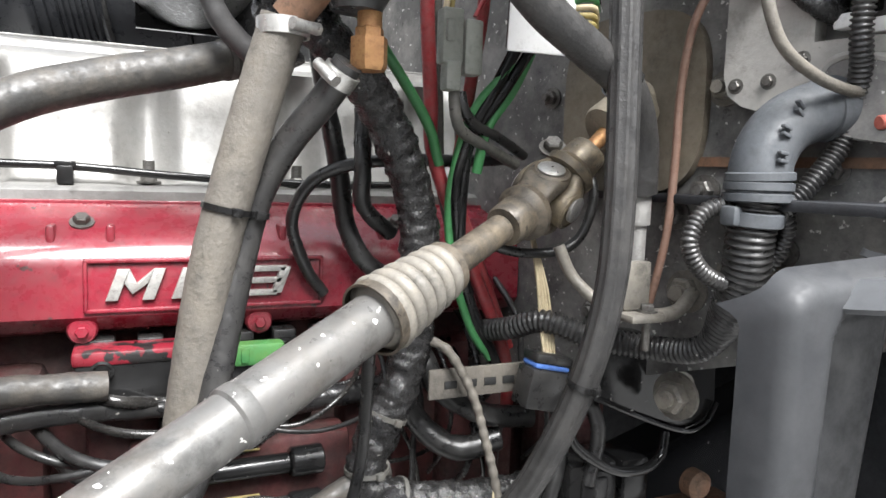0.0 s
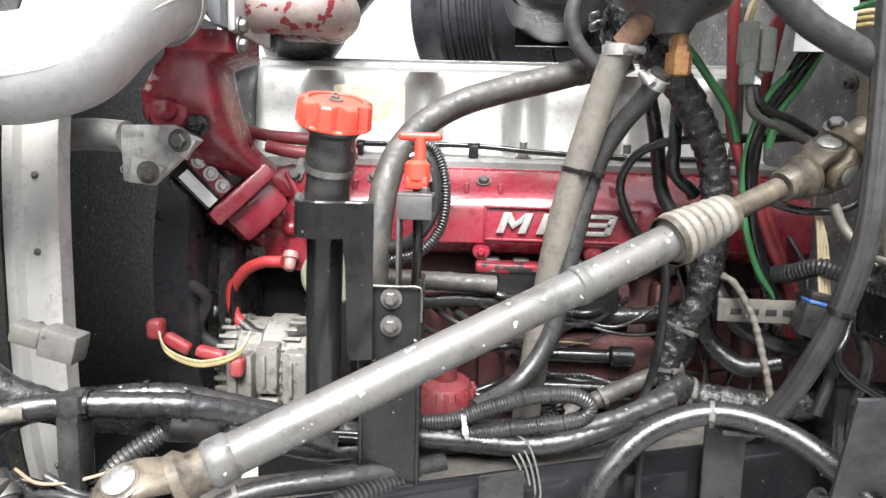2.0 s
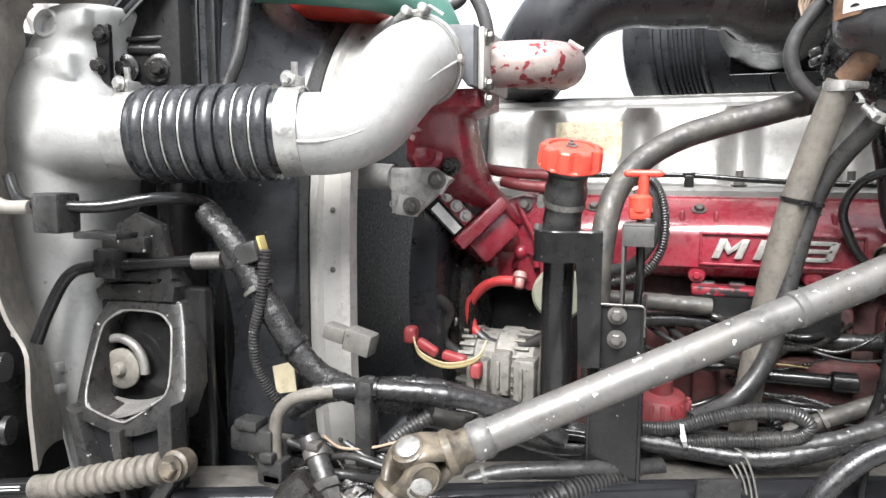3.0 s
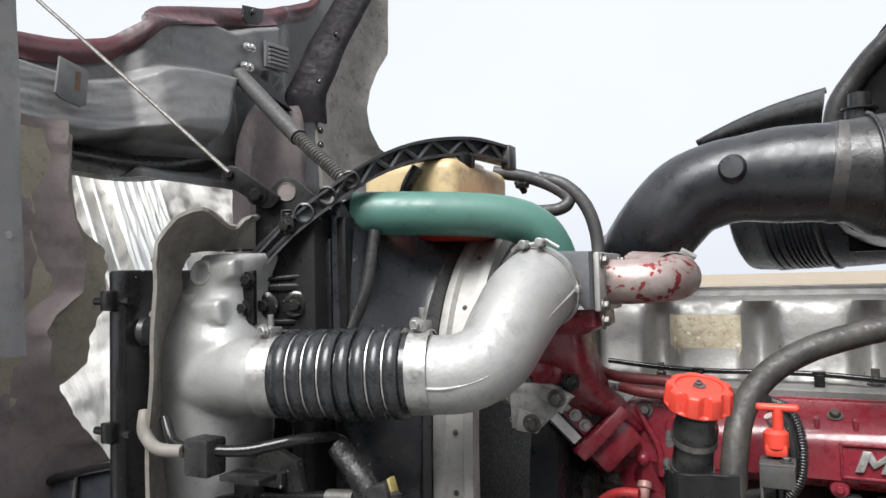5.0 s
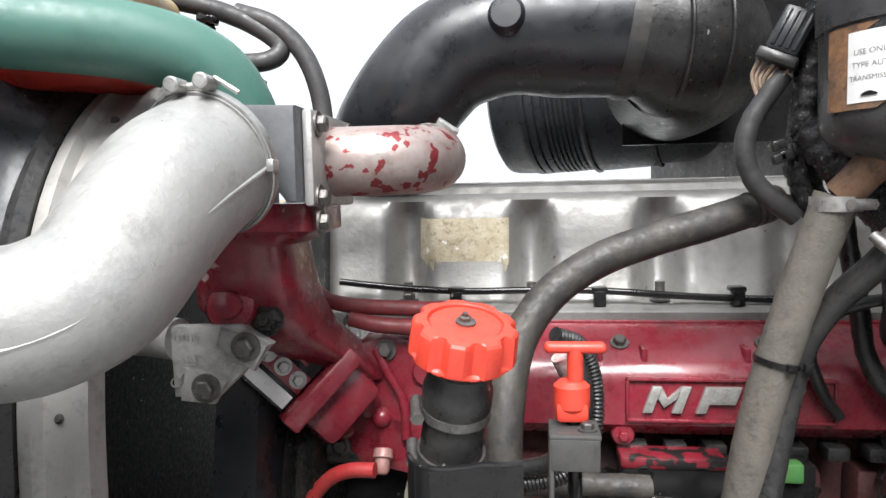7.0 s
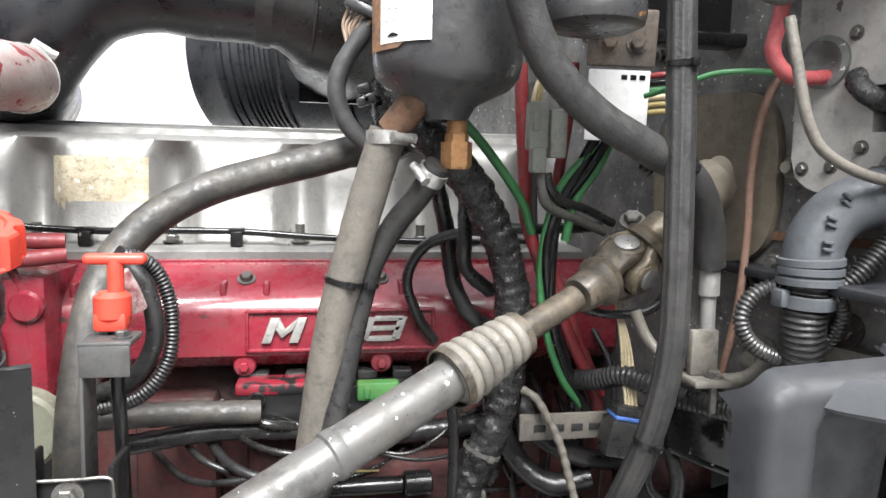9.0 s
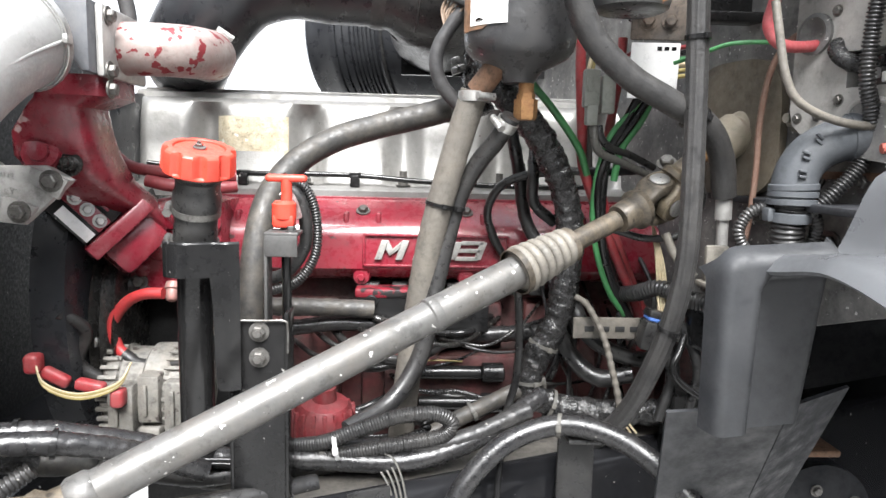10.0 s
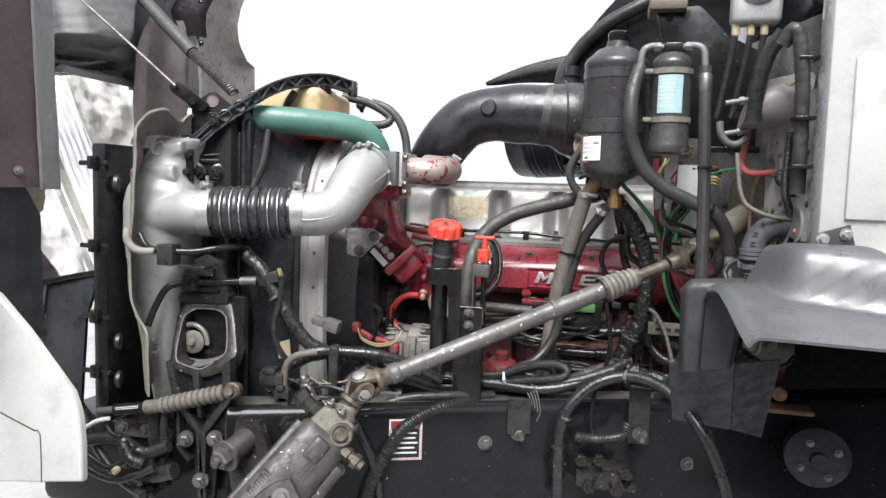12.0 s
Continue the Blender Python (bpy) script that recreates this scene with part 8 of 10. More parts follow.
# low hoses along the engine
for k, (pts, r, m) in enumerate((
        ([(-0.574, -0.520, 1.075), (-0.519, -0.505, 1.105), (-0.412, -0.480, 1.117), (-0.337, -0.450, 1.099), (-0.204, -0.400, 1.052), (-0.096, -0.390, 1.046), (0.010, -0.385, 1.042), (0.10, -0.36, 1.06), (0.20, -0.3, 1.10)], 0.0135, M_shiny),
        ([(-0.334, -0.460, 1.074), (-0.226, -0.405, 1.031), (-0.095, -0.38, 1.055), (0.063, -0.37, 1.060), (0.176, -0.33, 1.090)], 0.012, M_rubber),
        ([(-0.44, -0.43, 1.06), (-0.32, -0.41, 1.045), (-0.20, -0.39, 1.02), (-0.08, -0.36, 1.03), (0.02, -0.33, 1.025)], 0.014, M_rubber),
        ([(0.006, -0.140, 1.130), (0.086, -0.130, 1.137), (0.211, -0.120, 1.144), (0.3, -0.11, 1.15)], 0.0135, M_shiny),
        ([(-0.20, -0.17, 1.155), (-0.10, -0.16, 1.165), (0.0, -0.15, 1.16), (0.10, -0.13, 1.15)], 0.012, M_rubber),
        ([(0.0, -0.26, 1.0), (0.05, -0.245, 1.022), (0.11, -0.232, 1.050), (0.180, -0.220, 1.080), (0.22, -0.21, 1.09)], 0.0125, M_rubber),
        ([(-0.23, -0.20, 1.20), (-0.13, -0.18, 1.195), (-0.04, -0.17, 1.19)], 0.014, M_rubber),
        ([(-0.421, -0.565, 0.930), (-0.380, -0.535, 0.972), (-0.310, -0.497, 1.015), (-0.196, -0.455, 1.025), (-0.10, -0.40, 1.02)], 0.012, M_rubber),
        ([(-0.36, -0.59, 0.72), (-0.35, -0.585, 0.817), (-0.315, -0.560, 0.909), (-0.278, -0.535, 0.969), (-0.215, -0.49, 1.003), (-0.13, -0.42, 1.01)], 0.0145, M_rubber),
        ([(-0.385, -0.575, 0.985), (-0.365, -0.575, 0.945), (-0.340, -0.572, 0.890), (-0.322, -0.570, 0.80), (-0.318, -0.57, 0.70)], 0.0105, M_shiny),
        ([(-0.47, -0.26, 1.20), (-0.445, -0.24, 1.17), (-0.46, -0.23, 1.12), (-0.43, -0.22, 1.09)], 0.009, M_rubber),
        ([(-0.47, -0.18, 1.232), (-0.435, -0.17, 1.226), (-0.387, -0.15, 1.215), (-0.34, -0.14, 1.22)], 0.016, M_rubber))):
    kw = dict(shape=corrugated(0.006, 0.14), step=0.0015) if k == 8 else dict(shape=taped(40 + k, 0.035), step=0.004)
    m = M_hosebrown if k in (2, 5, 6) else m
    low_hose = hose("engine_hose", pts, r, m, "dusty brown-black hose low on the engine" if k in (2, 5, 6) else "black rubber hose low on the engine" if k != 8 else "corrugated black conduit crossing the rail", "hose", 14, **kw)
    if k in (0, 1, 2, 5, 7, 8):
        tie_on(low_hose, pts[2], Vector(pts[3]) - Vector(pts[1]), r + 0.0012, M_greyplug if k % 2 else M_black)
cl = thing("coiled_spare_hose", (0.0, -0.35, 1.04), "looped spare corrugated hose tied to the loom", "hose")
bm = B()
tube(bm, [(-0.11, -0.36, 1.045), (-0.06, -0.352, 1.062), (-0.01, -0.345, 1.083), (0.028, -0.345, 1.083), (0.035, -0.35, 1.068), (0.0, -0.355, 1.055), (-0.06, -0.36, 1.048), (-0.12, -0.365, 1.040)], 0.0075, 12, 10, shape=corrugated(0.005, 0.15), step=0.00125)
part("hose", bm, M_blackdull, cl, sharp=75)
tie_on(cl, (-0.065, -0.358, 1.055), (1, 0, 0.3), 0.012, M_greyplug)
for k in range(4):
    hose("loose_wire", [(-0.06, -0.375, 1.050), (-0.025 + 0.006 * k, -0.395, 1.040 + 0.004 * k), (-0.005 + 0.006 * k, -0.41, 1.00), (-0.03 + 0.012 * k, -0.415, 0.955 + 0.006 * k)], 0.0016, M_greyplug, "loose thin black wire end over the rail", "wire", 6)
hose("red_starter_cable", [(-0.342, -0.220, 1.221), (-0.370, -0.217, 1.219), (-0.397, -0.212, 1.206), (-0.420, -0.206, 1.175), (-0.416, -0.206, 1.140), (-0.401, -0.210, 1.123)], 0.0085, mat("bright_red_loom", (0.42, 0.026, 0.028), 0.45, col2=(0.26, 0.03, 0.03), scale=20, dust=0.2, dustcol=(0.2, 0.1, 0.09)), "bright red ribbed cable loop", "cable", 10)
hose("black_starter_cable", [(-0.405, -0.209, 1.126), (-0.38, -0.214, 1.114), (-0.327, -0.220, 1.116), (-0.28, -0.22, 1.14)], 0.010, M_rubber, "black end of the red cable loop", "cable", 10)
for k in range(4):
    hose("yellow_wire", [(-0.492, -0.287, 1.138), (-0.475, -0.298, 1.112 - 0.002 * k), (-0.43, -0.300, 1.098 - 0.0025 * k), (-0.385, -0.285, 1.108 - 0.002 * k), (-0.375, -0.26, 1.13)], 0.0015, M_yellow if k % 2 else M_cream, "thin yellow wire by the alternator", "wire", 6)
for pts, r in (([(-0.44, -0.165, 1.45), (-0.42, -0.172, 1.415), (-0.385, -0.176, 1.398), (-0.30, -0.172, 1.392), (-0.25, -0.16, 1.39)], 0.0090), ([(-0.375, -0.18, 1.382), (-0.34, -0.182, 1.375), (-0.29, -0.176, 1.372), (-0.25, -0.16, 1.375)], 0.0095)):
    hose("red_hose", pts, r, mat("red_painted_hose", (0.20, 0.022, 0.027), 0.45, col2=(0.10, 0.022, 0.024), scale=22, dust=0.2, dustcol=(0.16, 0.08, 0.075)), "red oversprayed small hose on the engine", "hose", 12)
hose("cover_cable", [(-0.43, -0.025, 1.405), (-0.35, -0.022, 1.396), (-0.26, -0.022, 1.391), (-0.17, -0.022, 1.392), (-0.076, -0.024, 1.391), (0.02, -0.022, 1.384), (0.106, -0.022, 1.380), (0.2, -0.02, 1.378), (0.34, -0.02, 1.38)], 0.0048, M_black, "thin black cable along the rocker cover", "cable", 10)
for x in (-0.27, -0.082, 0.09):
    bm = B()
    box(bm, (x - 0.008, -0.036, 1.372), (x + 0.008, -0.022, 1.392), 0.002)
    box(bm, (x - 0.010, -0.034, 1.390), (x + 0.010, -0.014, 1.397), 0.002)
    own("cable_clip", bm, M_black, "black plastic cable clip on the rocker cover", "cable clip", "cable clips")
dl_ = thing("dipstick_lead", (-0.15, -0.3, 1.25), "corrugated black lead beside the dipstick", "conduit")
bm = B()
tube(bm, [(-0.150, -0.33, 1.395), (-0.125, -0.31, 1.38), (-0.112, -0.30, 1.34), (-0.115, -0.30, 1.29), (-0.14, -0.30, 1.255), (-0.18, -0.29, 1.24)], 0.0065, 12, 10, shape=corrugated(0.004, 0.18), step=0.001)
part("conduit", bm, M_rubber, dl_, sharp=75)
hose("dipstick_cable", [(-0.145, -0.32, 1.385), (-0.128, -0.32, 1.36), (-0.125, -0.31, 1.31), (-0.15, -0.30, 1.27), (-0.185, -0.29, 1.255)], 0.0085, M_rubber, "black cable looping below the dipstick", "cable", 12)
bm = B()
tube(bm, [(-0.146, -0.34, 1.378), (-0.139, -0.335, 1.362), (-0.134, -0.33, 1.344)], 0.0085, 12)
own("printed_sleeve", bm, mat("white_speckled_sleeve", (0.55, 0.50, 0.48), 0.6, col2=(0.16, 0.03, 0.03), scale=60, amount=0.95), "white and red speckled cable sleeve", "sleeve")
lo = thing("vent_hose", (-0.45, -0.12, 1.55), "black rubber vent hose looping over from the header tank", "hose")
bm = B()
tube(bm, [(-0.61, -0.13, 1.766), (-0.548, -0.11, 1.752), (-0.500, -0.10, 1.730), (-0.474, -0.10, 1.706), (-0.492, -0.11, 1.688), (-0.552, -0.13, 1.686), (-0.60, -0.16, 1.688)], 0.0118, 18, 10)
part("loop", bm, M_hoserub, lo)
bm = B()
tube(bm, [(-0.53, -0.10, 1.752), (-0.484, -0.10, 1.735), (-0.449, -0.10, 1.702), (-0.430, -0.10, 1.660), (-0.423, -0.10, 1.610), (-0.424, -0.12, 1.55)], 0.0118, 18, 10)
part("drop", bm, M_hoserub, lo)
bm = B()
tube(bm, [(-0.565, -0.125, 1.742), (-0.552, -0.135, 1.730), (-0.545, -0.14, 1.722)], 0.006, 10)
box(bm, (-0.560, -0.150, 1.728), (-0.538, -0.130, 1.738), 0.003)
part_each("spigot", bm, M_black, lo)
hose("shroud_hose", [(-0.665, -0.46, 1.64), (-0.672, -0.475, 1.56), (-0.690, -0.49, 1.50), (-0.705, -0.51, 1.44)], 0.0095, M_rubber, "black vent hose down the shroud", "hose", 12)
hose("tank_strap", [(-0.64, -0.37, 1.745), (-0.655, -0.375, 1.72), (-0.67, -0.37, 1.69)], 0.010, M_blackdull, "black rubber hose over the header tank", "hose", 12)

# engine side: injector block, oil filter, red rail
ij = thing("injection_module", (0.08, -0.16, 1.02), "dark red fuel module with black plug leads", "fuel module")
bm = B()
box(bm, (-0.025, -0.150, 1.005), (0.20, -0.10, 1.112), 0.008)
part("body", bm, M_redgrime, ij)
for z in (1.088, 1.038):
    bm = B()
    cyl(bm, (0.03, -0.162, z), (0.13, -0.162, z), 0.011, seg=16, chamfer=0.002)
    cyl(bm, (0.13, -0.162, z), (0.165, -0.160, z), 0.016, seg=16, chamfer=0.002)
    part("plug", bm, M_black, ij, "black plug")
    bm = B()
    tube(bm, [(0.025, -0.155, z + 0.016), (0.06, -0.157, z + 0.018), (0.10, -0.155, z + 0.016)], 0.0015, 6)
    part("yellow_seal", bm, M_yellow, ij)
of = thing("oil_filter_cap", (-0.115, -0.24, 1.02), "red finned oil filter cap", "oil filter")
bm = B()
lathe(bm, [(0.040, 0), (0.045, 0.006), (0.045, 0.04), (0.035, 0.055), (0.018, 0.06), (0.016, 0.08)], (-0.112, -0.225, 1.01), (0.05, -0.15, 1), 32)
M_filter = mat("dull_red_filter", (0.13, 0.012, 0.016), 0.5, col2=(0.05, 0.012, 0.012), scale=20, amount=0.7, dust=0.2, dustcol=(0.12, 0.08, 0.07))
part("cap", bm, M_filter, of)
for i in range(18):
    bm = B()
    a = 2 * math.pi * i / 18
    c = Vector((-0.112 + 0.045 * math.cos(a), -0.228 + 0.045 * math.sin(a), 1.012))
    box(bm, (-0.003, -0.003, 0.0), (0.003, 0.003, 0.045), 0.001, Matrix.Translation(c) @ Matrix.Rotation(a, 4, "Z"))
    part("fin", bm, M_filter, of)
M_redchip = mat("chipped_red_paint", (0.20, 0.012, 0.024), 0.35, col2=(0.10, 0.012, 0.016), scale=20, amount=0.7, fleck=1.75, fleckcol=(0.012, 0.011, 0.011), fleckscale=55)
sr = thing("side_rail", (0.0, -0.14, 1.17), "red-edged black side cover on the engine", "side cover")
bm = B()
box(bm, (-0.070, -0.155, 1.150), (0.14, -0.12, 1.214), 0.004)
part("panel", bm, M_black, sr)
bm = B()
box(bm, (-0.072, -0.1575, 1.205), (0.045, -0.115, 1.2195), 0.004)
part("red_edge", bm, M_redchip, sr, "chipped red paint along the top edge")
bm = B()
lathe(bm, [(0.0105, 0), (0.0105, 0.002), (0.008, 0.003), (0.007, -0.004), (0.0, -0.004)], (-0.046, -0.156, 1.200), (0, -1, 0), 20)
part("hole_rim", bm, M_black, sr)
bm = B()
for i in range(7):
    box(bm, (-0.06 + i * 0.045, -0.12, 1.205), (-0.035 + i * 0.045, -0.085, 1.222), 0.003)
part_each("rib", bm, M_blackdull, sr)
bm = B()
box(bm, (0.072, -0.165, 1.196), (0.124, -0.145, 1.219), 0.004)
box(bm, (0.080, -0.167, 1.200), (0.088, -0.164, 1.215), 0.001)
own("green_tag", bm, mat("green_tag", (0.045, 0.20, 0.06), 0.5, col2=(0.12, 0.20, 0.04), scale=40), "bright green plastic tag on the engine side", "tag")

# steel arm that holds the front of the engine
ab = thing("support_bracket", (-0.48, -0.33, 1.33), "cast silver support bracket with two bolts and cast lettering", "bracket")
bm = B()
prism(bm, [(-0.520, 1.402), (-0.440, 1.404), (-0.408, 1.386), (-0.466, 1.332), (-0.507, 1.334), (-0.508, 1.368)], (0, -0.325, 0), (1, 0, 0), (0, 0, 1), 0.010, 0.003)
tube(bm, [(-0.64, -0.30, 1.385), (-0.56, -0.315, 1.390), (-0.505, -0.325, 1.388)], 0.020, 18)
prism(bm, [(-0.455, 1.402), (-0.410, 1.386), (-0.424, 1.362), (-0.46, 1.385)], (0, -0.335, 0), (1, 0, 0), (0, 0, 1), 0.008, 0.002)
prism(bm, [(-0.49, 1.365), (-0.45, 1.352), (-0.464, 1.330), (-0.497, 1.333)], (0, -0.335, 0), (1, 0, 0), (0, 0, 1), 0.008, 0.002)
part("arm", bm, M_alu, ab)
for p in ((-0.430, -0.343, 1.385), (-0.470, -0.343, 1.346)):
    bm = B()
    bolt(bm, p, (0, -1, 0), 0.009)
    part("bolt", bm, M_bolt, ab)


def lettering(text, size, m, material, parent, name="lettering"):
    cu = bpy.data.curves.new(name, "FONT")
    cu.body, cu.size, cu.extrude, cu.align_x, cu.align_y = text, size, 0.0004, "CENTER", "CENTER"
    ob = new(name, cu)
    me = bpy.data.meshes.new_from_object(ob)
    bpy.data.objects.remove(ob)
    me.transform(m)
    me.materials.append(material)
    ob = new(name, me)
    ob.parent = parent
    ob.matrix_parent_inverse = Matrix.Translation(-parent.location)
    return ob


front = Matrix.Rotation(radians(90), 4, "X")
M_cast = mat("raised_cast_letters", (0.36, 0.355, 0.34), 0.5, 0.4, scale=30)
lettering("CHINA", 0.014, Matrix.Translation((-0.493, -0.3358, 1.360)) @ Matrix.Rotation(radians(-48), 4, "Y") @ front, M_cast, ab)
lettering("21337110", 0.009, Matrix.Translation((-0.497, -0.3358, 1.391)) @ front, M_cast, ab)

# ---- radiator side: lines, mount and drag link ----
mt = thing("radiator_mount", (-0.75, -0.6, 0.95), "black cast radiator mount with an open window", "mount bracket")
inner = [(-0.787, 1.206), (-0.768, 1.217), (-0.717, 1.218), (-0.695, 1.209), (-0.683, 1.193), (-0.668, 1.136), (-0.683, 1.117), (-0.708, 1.099), (-0.727, 1.093), (-0.776, 1.102), (-0.786, 1.110), (-0.792, 1.132), (-0.795, 1.190)]
outer = [(-0.800, 1.228), (-0.768, 1.240), (-0.712, 1.241), (-0.682, 1.232), (-0.668, 1.205), (-0.642, 1.136), (-0.646, 1.098), (-0.700, 1.078), (-0.728, 1.072), (-0.790, 1.088), (-0.802, 1.104), (-0.807, 1.135), (-0.813, 1.196)]


def mount_y(z):
    return -0.606 + 0.47 * (z - 1.213) if z > 1.09 else -0.664


bm = B()
frame_prism(bm, outer, inner, mount_y, 0.042)
M_mount = mat("worn_black_casting", (0.014, 0.014, 0.0145), 0.30, 0.15, col2=(0.026, 0.025, 0.0235), scale=12, amount=0.7, bump=0.4, fine=90, dust=0.14, dustcol=(0.12, 0.112, 0.10), fleck=0.32, fleckcol=(0.36, 0.35, 0.33), fleckscale=120)
# Paler grey than the casting, for the window's rim and foot and the cushion.
M_paleedge = mat("pale_grey_edge", (0.24, 0.235, 0.225), 0.42, 0.4, col2=(0.11, 0.105, 0.10), scale=22, amount=0.8, bump=0.3, dust=0.2)
part("casting", bm, M_mount, mt)
bm = B()
tube(bm, [(x, mount_y(z) - 0.0005, z) for x, z in inner + inner[:2]], 0.0015, 8, 4)
part("window_rim", bm, M_paleedge, mt, "pale grey rim of the window")
bm = B()
bent_sheet(bm, lambda u, v: (-0.784 + 0.098 * u, -0.658 + 0.050 * v, 1.106 - 0.012 * math.sin(math.pi * (0.25 + 0.6 * u)) + 0.018 * u * u + 0.004 * v), 14, 6, 0.004)
part("window_sill", bm, M_paleedge, mt, "pale grey foot of the window")
bm = B()
prism(bm, [(-0.812, 1.228), (-0.816, 1.242), (-0.804, 1.250), (-0.712, 1.256), (-0.700, 1.268), (-0.686, 1.252), (-0.690, 1.232)], (0, -0.570, 0), (1, 0, 0), (0, 0, 1), 0.034, 0.004)
tube(bm, [(-0.800, -0.592, 1.256), (-0.78, -0.594, 1.262), (-0.74, -0.594, 1.264), (-0.715, -0.592, 1.262)], 0.011, 12)
part_each("crown", bm, M_mount, mt)
bm = B()
lathe(bm, [(0.027, 0), (0.027, 0.004), (0.0245, 0.006), (0.010, 0.0065), (0.009, 0.010), (0.006, 0.014)], (-0.778, -0.600, 1.138), (0.1, -1, 0), 32)
part("washer", bm, M_boot, mt, "pale rubber washer")
bm = B()
tube(bm, [Vector((-0.782, -0.600, 1.138)) + Vector((0.040 * math.cos(a), 0, 0.040 * math.sin(a))) for a in [2.0 - 2.1 * k / 10 for k in range(11)]], 0.0062, 10, 3)
part("rubber_cushion", bm, M_paleedge, mt, "pale curved cushion over the washer")
bm = B()
box(bm, (-0.83, -0.585, 0.98), (-0.655, -0.565, 1.25), 0.006)
part("back_web", bm, M_black, mt)
bm = B()
prism(bm, [(-0.80, 1.255), (-0.69, 1.262), (-0.705, 1.33), (-0.745, 1.345), (-0.775, 1.33)], (0, -0.59, 0), (1, 0, 0), (0, 0, 1), 0.012, 0.003)
box(bm, (-0.79, -0.615, 1.295), (-0.72, -0.60, 1.315), 0.003)
part("upper_plate", bm, M_mount, mt)
for p in ((-0.752, -0.668, 0.933), (-0.679, -0.668, 0.942), (-0.714, -0.668, 0.842)):
    bm = B()
    lathe(bm, [(0.017, -0.004), (0.018, 0), (0.018, 0.004), (0.014, 0.005)], p, (0.3, -1, 0), 20)
    bolt(bm, Vector(p) + Vector((0.0015, -0.005, 0)), (0.3, -1, 0), 0.0115)
    cyl(bm, Vector(p) + Vector((0.003, -0.012, 0)), Vector(p) + Vector((0.007, -0.026, 0)), 0.0065, seg=12)
    part("bolt", bm, M_bolt, mt)
bm = B()
prism(bm, [(-0.800, 1.100), (-0.778, 1.0), (-0.780, 0.930), (-0.765, 0.905), (-0.742, 0.86), (-0.735, 0.79), (-0.692, 0.79), (-0.686, 0.86), (-0.662, 0.915), (-0.645, 0.94), (-0.642, 1.115), (-0.728, 1.080)], (0, -0.640, 0), (1, 0, 0), (0, 0, 1), 0.012, 0.002)
part("leg_plate", bm, M_rail, mt)
for poly in ([(-0.804, 1.105), (-0.787, 1.098), (-0.764, 1.02), (-0.712, 0.955), (-0.700, 0.80), (-0.716, 0.80), (-0.728, 0.95), (-0.784, 1.01)], [(-0.662, 1.110), (-0.641, 1.125), (-0.640, 1.03), (-0.700, 0.95), (-0.704, 0.80), (-0.722, 0.80), (-0.720, 0.952), (-0.662, 1.03)], [(-0.737, 1.085), (-0.719, 1.085), (-0.712, 0.985), (-0.722, 0.985)],
             [(-0.776, 0.995), (-0.768, 0.998), (-0.768, 0.915), (-0.742, 0.885), (-0.748, 0.878), (-0.778, 0.91)], [(-0.652, 1.0), (-0.644, 1.0), (-0.646, 0.925), (-0.680, 0.875), (-0.688, 0.88), (-0.656, 0.93)]):
    bm = B()
    prism(bm, poly, (0, -0.646, 0), (1, 0, 0), (0, 0, 1), 0.026, 0.004)
    part("leg_rib", bm, M_mount, mt)
ln = thing("oil_cooler_lines", (-0.72, -0.62, 1.19), "pair of black formed pipes clipped to the radiator", "pipe")
bm = B()
tube(bm, [(-0.86, -0.68, 1.39), (-0.83, -0.690, 1.362), (-0.784, -0.685, 1.357), (-0.732, -0.665, 1.356), (-0.680, -0.630, 1.365), (-0.656, -0.575, 1.358), (-0.647, -0.545, 1.322)], 0.0075, 14, 10)
part("upper_pipe", bm, M_black, ln)
bm = B()
tube(bm, [(-0.855, -0.662, 1.180), (-0.845, -0.650, 1.22), (-0.828, -0.634, 1.262), (-0.800, -0.622, 1.275), (-0.72, -0.605, 1.281), (-0.647, -0.590, 1.287), (-0.60, -0.59, 1.29)], 0.0078, 14, 10)
part("lower_pipe", bm, M_black, ln)
bm = B()
box(bm, (-0.805, -0.700, 1.325), (-0.765, -0.665, 1.372), 0.004)
box(bm, (-0.765, -0.68, 1.318), (-0.70, -0.645, 1.326), 0.002)
box(bm, (-0.79, -0.630, 1.262), (-0.755, -0.605, 1.300), 0.004)
part("clip", bm, M_blackdull, ln)
bm = B()
bolt(bm, (-0.647, -0.548, 1.320), (0.2, -1, 0), 0.009)
tube(bm, [(-0.66, -0.595, 1.286), (-0.62, -0.592, 1.289)], 0.011, 10)
part_each("union", bm, M_bolt, ln)
bm = B()
tube(bm, [(-0.885, -0.69, 1.40), (-0.875, -0.70, 1.375), (-0.85, -0.70, 1.356), (-0.81, -0.695, 1.355)], 0.0085, 12)
part("rubber_end", bm, M_seal, ln)
sw = thing("pressure_switch", (-0.58, -0.59, 1.28), "black sensor plug with a yellow clip", "sensor")
mW = Matrix.Translation((-0.585, -0.592, 1.298)) @ Matrix.Rotation(radians(-18), 4, "Y")
bm = B()
box(bm, (-0.030, -0.013, -0.013), (0.022, 0.013, 0.013), 0.004, mW)
part("body", bm, M_blackdull, sw)
bm = B()
box(bm, (0.022, -0.006, -0.004), (0.026, 0.008, 0.016), 0.001, mW)
part("yellow_clip", bm, M_yellow, sw)
